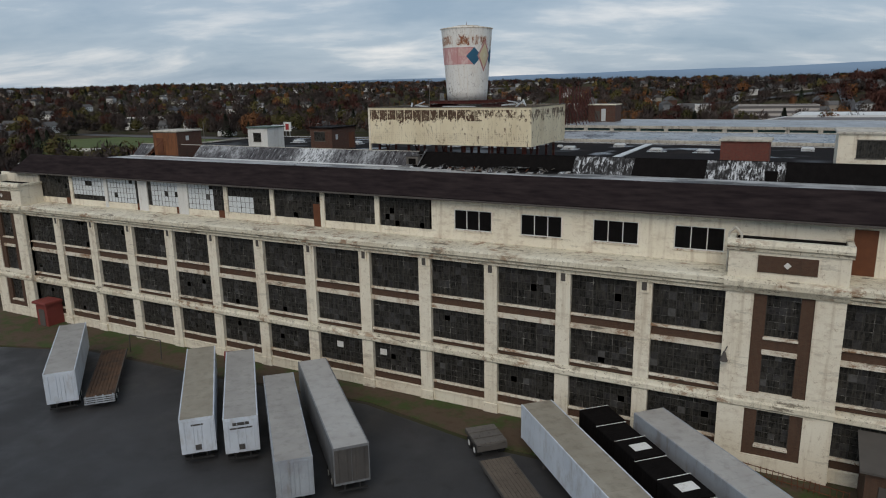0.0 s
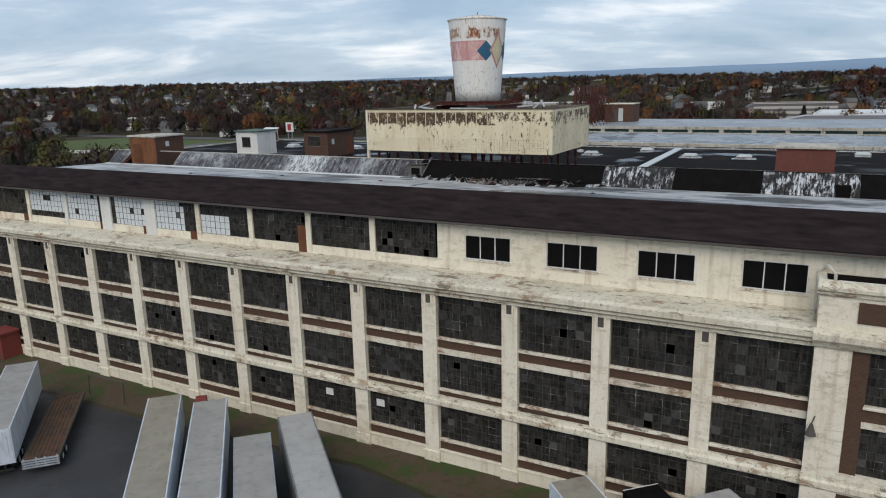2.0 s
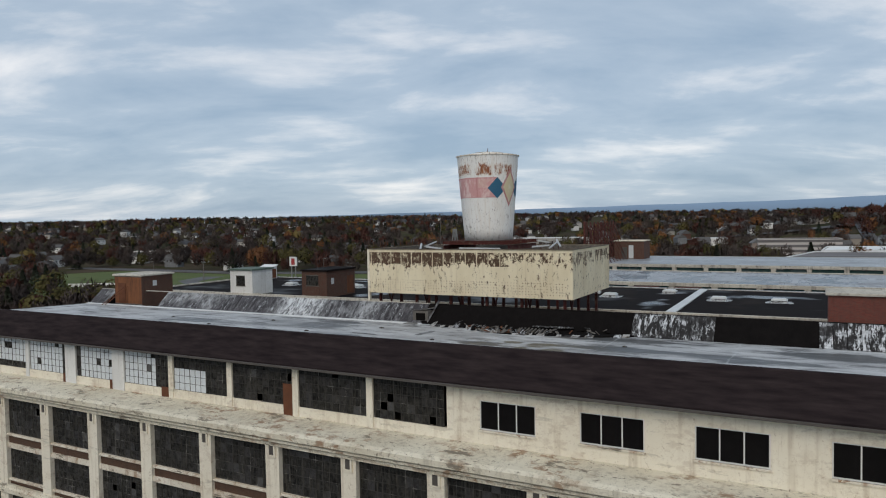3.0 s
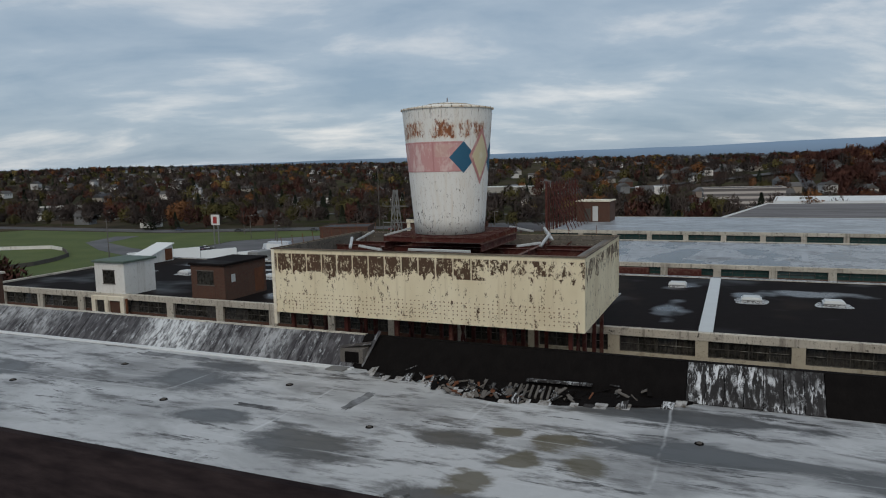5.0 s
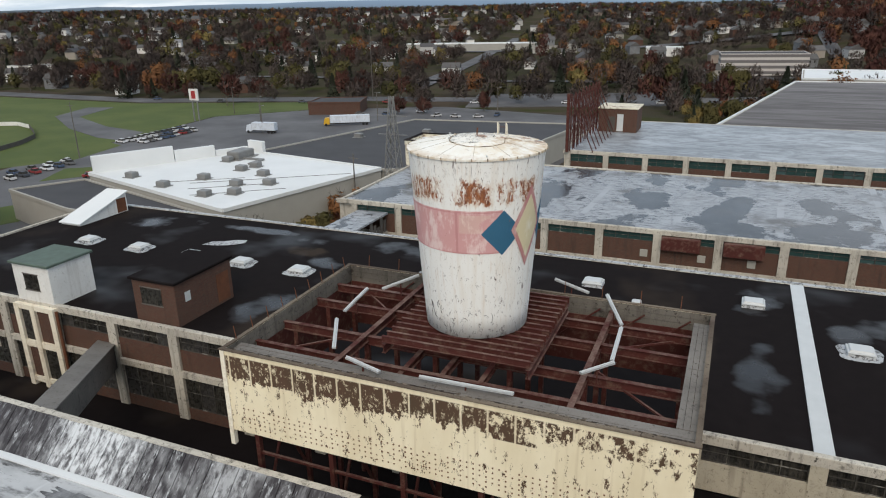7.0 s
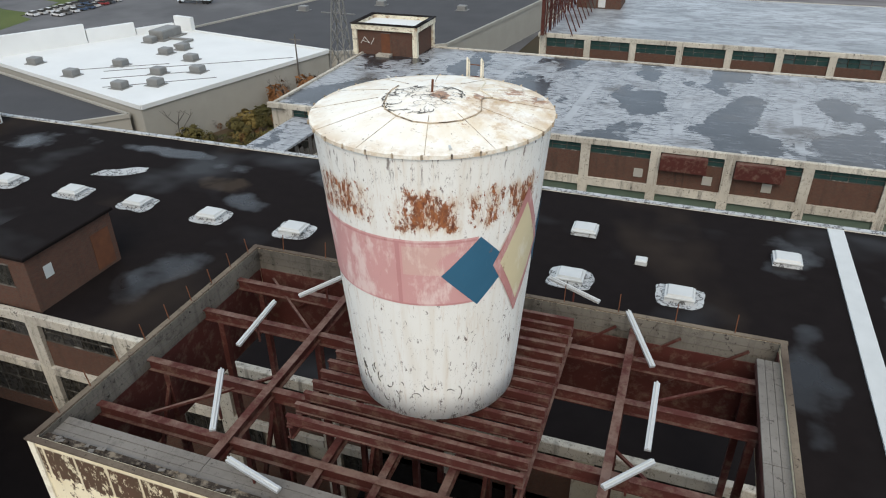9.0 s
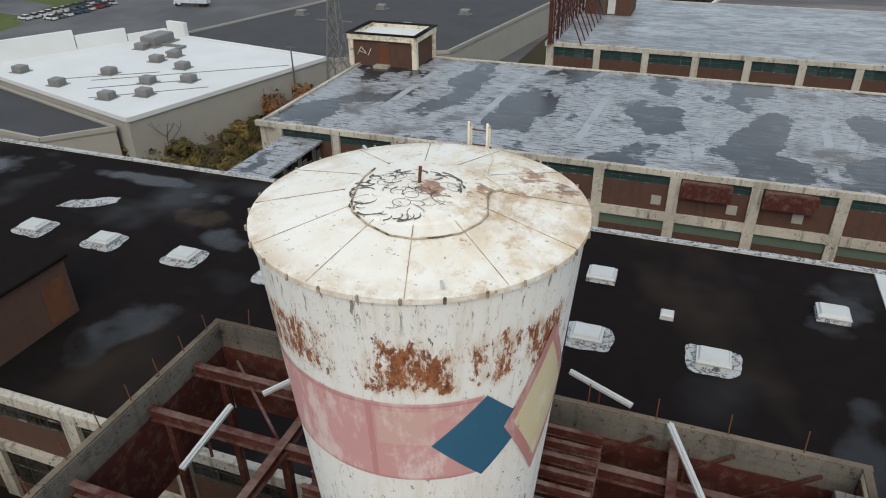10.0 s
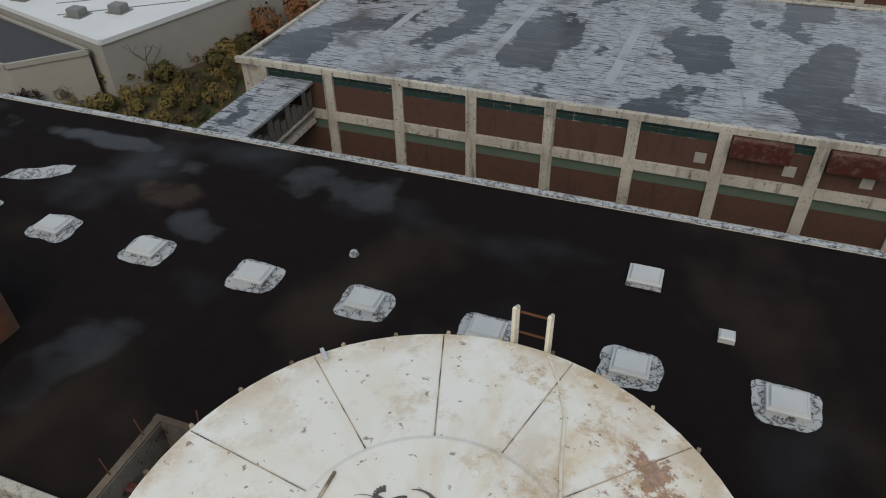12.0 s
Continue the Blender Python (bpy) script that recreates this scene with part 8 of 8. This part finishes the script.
m = Mat("worn_tar_patch")
c = m.mix(m.ramp(m.noise(0.5, 6, None, 0.68), (0.4, 0), (0.62, 1)), (0.06, 0.06, 0.062), (0.26, 0.27, 0.28))
PATCH = m.done(c, 0.7, 0.0, m.noise(5), 0.3)
for x0, y0, x1, y1 in ((-60.4, 73.9, -53.0, 75.0), (-40.0, 68.3, -39.3, 71.8), (-45.8, 66.9, -43.0, 67.5)):
    roof_patch(x0, y0, x1, y1, PATCH, "dark worn tar patch on the white roof")
solid("roof_panel", Geo().hexa([(-45.0, 75.0, roof_z(75) + 0.02), (-43.7, 75.0, roof_z(75) + 0.02), (-43.6, 75.9, roof_z(76) + 0.04), (-44.9, 75.9, roof_z(76) + 0.04), (-45.0, 75.0, roof_z(75) + 0.09), (-43.7, 75.0, roof_z(75) + 0.09), (-43.6, 75.9, roof_z(76) + 0.12), (-44.9, 75.9, roof_z(76) + 0.12)]), GREYMETAL, "loose grey sheet lying on the roof", "sheet")
for x, y in ((-33.6, 59.6), (-32.6, 60.1), (-31.7, 59.4)):
    solid("roof_debris", Geo().beam((x, y, roof_z(y) + 0.1), (x + 0.9, y - 0.5, roof_z(y) + 0.35), 0.5, 0.1), WROOF, "torn piece of roofing lying at the roof edge", "debris", "debris along the torn roof")
lad = thing("roof_ladder", "short rusty ladder leaning on the roof edge", "ladder")
for dx in (0, 0.6):
    part("rail", Geo().beam((-90.2 + dx, 74.6, 19.0), (-88.8 + dx, 77.0, 21.2), 0.08), RUST, lad)
for i in range(6):
    u = (i + 0.5) / 6
    part("rung", Geo().beam((-90.2 + 1.4 * u, 74.6 + 2.4 * u, 19.0 + 2.2 * u), (-89.6 + 1.4 * u, 74.6 + 2.4 * u, 19.0 + 2.2 * u), 0.05), RUST, lad)

# ---- yard clutter ----
m = Mat("rotten_timber_deck")
DECK = m.done(m.mix(m.ramp(m.noise(1.2, 6, None, 0.65), (0.4, 0), (0.65, 1)), (0.095, 0.055, 0.033), (0.045, 0.03, 0.022)), 0.9, 0.0, m.noise(8), 0.4)

OLDDECK = painted("grey_brown_deck", (0.13, 0.105, 0.082), (0.07, 0.055, 0.043), (0.03, 0.024, 0.02), 0.8, 0.2, 0.9)


def flatbed(name, label, front, rear, mat, z=1.25, w=1.25, rail_end=True):
    L = math.hypot(front[0] - rear[0], front[1] - rear[1])
    th = thing(name, label, "trailer", "trailers parked in the yard", m=pose(*rear, 0.03, 0, 0, math.degrees(math.atan2(front[1] - rear[1], front[0] - rear[0]))))
    n = 8
    for i in range(n):
        a = -w + 2 * w * i / n
        part("deck_board", Geo().box(0.1, L, a + 0.012, a + 2 * w / n - 0.012, z - 0.07, z), mat, th)
    part("frame_rail", Geo().box(0, L, -w - 0.06, -w, z - 0.25, z + 0.03).box(0, L, w, w + 0.06, z - 0.25, z + 0.03).box(0.2, L - 1, -0.5, -0.38, z - 0.5, z - 0.07).box(0.2, L - 1, 0.38, 0.5, z - 0.5, z - 0.07), DARK, th)
    if rail_end:
        g = Geo()
        for k in range(4):
            g.box(-0.12, -0.05, -w - 0.05, w + 0.05, z - 0.65 + k * 0.2, z - 0.53 + k * 0.2)
        for y in (-w + 0.1, -0.3, 0.3, w - 0.1):
            g.box(-0.05, 0.0, y - 0.06, y + 0.06, z - 0.7, z + 0.15)
        part("rear_frame", g, T_ALU, th, "pale grey slatted rear end")
    for x in (1.5, 2.8):
        for s in (-1, 1):
            wh = part("wheel", Geo().rod((x, s * (w - 0.5), 0.48), (x, s * (w - 0.02), 0.48), 0.48, 18), TYRE, th)
            part("rim", Geo().rod((x, s * (w - 0.04), 0.48), (x, s * (w - 0.005), 0.48), 0.24, 12), WHITEP, wh)
    for s in (-1, 1):
        part("landing_leg", Geo().box(L - 3.0, L - 2.85, s * 0.7 - 0.07, s * 0.7 + 0.07, 0, z - 0.07), DARK, th)
    return th


flatbed("flatbed_trailer", "flatbed trailer with a rotten brown timber deck", (-64.95, 46.9), (-55.85, 38.2), DECK)
flatbed("lowbed_trailer", "low brown plank trailer beside the verge", (-18.9, 44.6), (-9.5, 34.8), OLDDECK, 0.75, 1.2, False)
gn = thing("trailer_dolly", "black trailer dolly with planked deck sections", "trailer dolly", m=pose(-20.8, 47.0, 0.03, 0, 0, 134))
for i in range(3):
    part("deck_board", Geo().box(-1.6 + i * 1.0, -0.75 + i * 1.0, -1.25, 1.25, 1.15, 1.3), GREYWOOD, gn)
part("frame", Geo().box(-1.7, 1.6, -1.15, -0.95, 0.8, 1.15).box(-1.7, 1.6, 0.95, 1.15, 0.8, 1.15).box(-1.75, -1.6, -1.25, 1.25, 0.7, 1.15), DARK, gn)
for x in (-0.9, 0.4):
    for s in (-1, 1):
        wh = part("wheel", Geo().rod((x, s * 0.75, 0.48), (x, s * 1.22, 0.48), 0.48, 18), TYRE, gn)
        part("rim", Geo().rod((x, s * 1.2, 0.48), (x, s * 1.235, 0.48), 0.24, 12), WHITEP, wh)

# trailer with black sheeted crates
a, b = Vector((-12.9, 50.3, 0)), Vector((-1.9, 39.0, 0))
ck = thing("sheeted_trailer", "trailer loaded with black sheeted crates edged in white", "trailer", "trailers parked in the yard", m=pose(b.x, b.y, 0.03, 0, 0, math.degrees(math.atan2(a.y - b.y, a.x - b.x))))
L = (a - b).length
part("deck", Geo().box(0, L, -1.25, 1.25, 0.95, 1.15), DARK, ck)
for x in (1.5, 2.8, L - 2.5):
    for s in (-1, 1):
        part("wheel", Geo().rod((x, s * 0.75, 0.48), (x, s * 1.22, 0.48), 0.48, 18), TYRE, ck)
n = 6
for i in range(n):
    x0, x1 = L * i / n + 0.05, L * (i + 1) / n - 0.05
    h = 3.75 if i % 2 else 3.6
    cr = part("crate", Geo().chamfered(x0, x1, -1.24, 1.24, 1.15, h, 0.05), TARP, ck, "black sheeted crate")
    part("edge_strip", Geo().box(x1 - 0.06, x1 + 0.0, -1.25, 1.25, h, h + 0.015).box(x1 - 0.06, x1, -1.255, -1.24, 1.2, h), WHITEP, cr)
    if i in (1, 3):
        part("paper_label", Geo().box((x0 + x1) / 2 - 0.45, (x0 + x1) / 2 + 0.45, -0.75, 0.6, h, h + 0.012), WHITEP, cr, "white paper sheet taped on top")

# plain bars where the trailer rears carry lettering
def letter_bars(front, rear, rows):
    ang = math.degrees(math.atan2(front[1] - rear[1], front[0] - rear[0]))
    for ob in scene.objects:
        if ob.name.startswith("box_trailer") and ob.parent is None and (ob.location.xy - Vector(rear)).length < 0.1:
            for z, hgt, half in rows:
                part("lettering_bar", Geo().box(-0.085, -0.075, -half, half, z, z + hgt), T_DARK, ob, "dark bars of lettering")
            part("dock_plate", Geo().box(-0.09, -0.075, -0.2, 0.25, 1.25, 1.7), T_DARK, ob)


letter_bars((-47.0, 47.4), (-36.9, 36.65), ((3.3, 0.25, 0.62), (3.0, 0.13, 0.85)))
letter_bars((-51.1, 46.35), (-39.95, 35.1), ((3.3, 0.14, 0.45),))

hp = thing("pipe_hoop", "bent black pipe rail standing in the weeds", "rail")
part("pipe", Geo().rod((-65.6, 49.3, 0), (-65.0, 49.0, 2.3), 0.06).rod((-65.0, 49.0, 2.3), (-60.1, 49.0, 2.4), 0.06).rod((-60.1, 49.0, 2.4), (-60.6, 49.3, 0), 0.06), DARK, hp)
m = Mat("red_brown_paint")
REDP = m.done(m.mix(m.noise(1.2, 5), (0.22, 0.045, 0.035), (0.14, 0.035, 0.03)), 0.7)
sh = thing("red_entrance_porch", "small red-brown entrance porch at the wall", "porch")
part("wall", Geo().box(XB(-8) - 3.4, XB(-8) - 1.3, 50.9, FY + 0.1, 0, 2.9), REDP, sh)
part("roof", Geo().chamfered(XB(-8) - 3.7, XB(-8) - 1.0, 50.6, FY, 2.9, 3.2, 0.08), REDP, sh)
part("door", Geo().box(XB(-8) - 2.9, XB(-8) - 1.8, 50.86, 50.897, 0.05, 2.2), DARK, sh)
fl = thing("oil_tank", "small round rusty red drum by the wall", "drum")
part("drum", Geo().rod((-53.2, 51.3, 0.85), (-52.5, 51.9, 0.85), 0.55, 20), REDP, fl)
part("stand", Geo().box(-53.2, -52.4, 51.3, 51.9, 0.0, 0.4), DARK, fl)
fe = thing("iron_fence", "low broken iron railing beside the wall", "fence")
for i in range(22):
    u = i / 21
    x, y = -2.3 + 7.2 * u, 51.9 - 1.3 * u
    if i % 7 == 3:
        continue
    part("bar", Geo().rod((x, y, 0), (x + 0.1 * math.sin(i), y, 1.0), 0.025, 6), RUST, fe)
part("rail", Geo().beam((-2.3, 51.9, 0.9), (4.9, 50.6, 0.9), 0.05).beam((-2.3, 51.9, 0.3), (4.9, 50.6, 0.3), 0.05), RUST, fe)
sd = thing("loading_shed", "dark brown loading shed against the wall", "shed")
part("wall", Geo().box(5.6, 10.4, 49.2, FY + 0.05, 0, 3.6), BROWN, sd)
part("roof", Geo().hexa([(5.2, 48.8, 3.5), (10.8, 48.8, 3.5), (10.8, FY, 4.5), (5.2, FY, 4.5), (5.2, 48.8, 3.65), (10.8, 48.8, 3.65), (10.8, FY, 4.65), (5.2, FY, 4.65)]), DARK, sd)
part("door", Geo().box(6.4, 8.2, 49.12, 49.197, 0.05, 2.6), DARK, sd)
lamp = thing("wall_lamp", "dark bell-shaped lamp on a wall bracket", "lamp")
part("arm", Geo().rod((XB(4) - 0.2, FY - 0.45, 9.6), (XB(4) - 0.35, FY - 0.9, 9.3), 0.04), DARK, lamp)
part("shade", Geo().tube((XB(4) - 0.35, FY - 0.9), 0.3, 0.08, 8.6, 9.3, 14), DARK, lamp)
pp = thing("bent_pipe", "bent grey downpipe over the parapet", "pipe")
part("pipe", Geo().rod((XB(4) - 0.75, FY + 0.9, 14.9), (XB(4) - 0.75, FY + 0.9, 17.9), 0.09).rod((XB(4) - 0.75, FY + 0.9, 17.9), (XB(4) - 0.35, FY + 0.7, 18.35), 0.09).rod((XB(4) - 0.35, FY + 0.7, 18.35), (XB(4) + 0.1, FY + 0.5, 17.9), 0.09).rod((XB(4) + 0.1, FY + 0.5, 17.9), (XB(4) + 0.1, FY + 0.5, 17.3), 0.09), CONC, pp)
for k, dx in ((-2, 2.6), (-1, 1.2)):
    solid("paper_notice", Geo().box(XB(k) + dx, XB(k) + dx + 0.75, FY + 0.36, FY + 0.37, 3.5, 4.1), WHITEP, "white sheet fixed behind the panes", "notice")
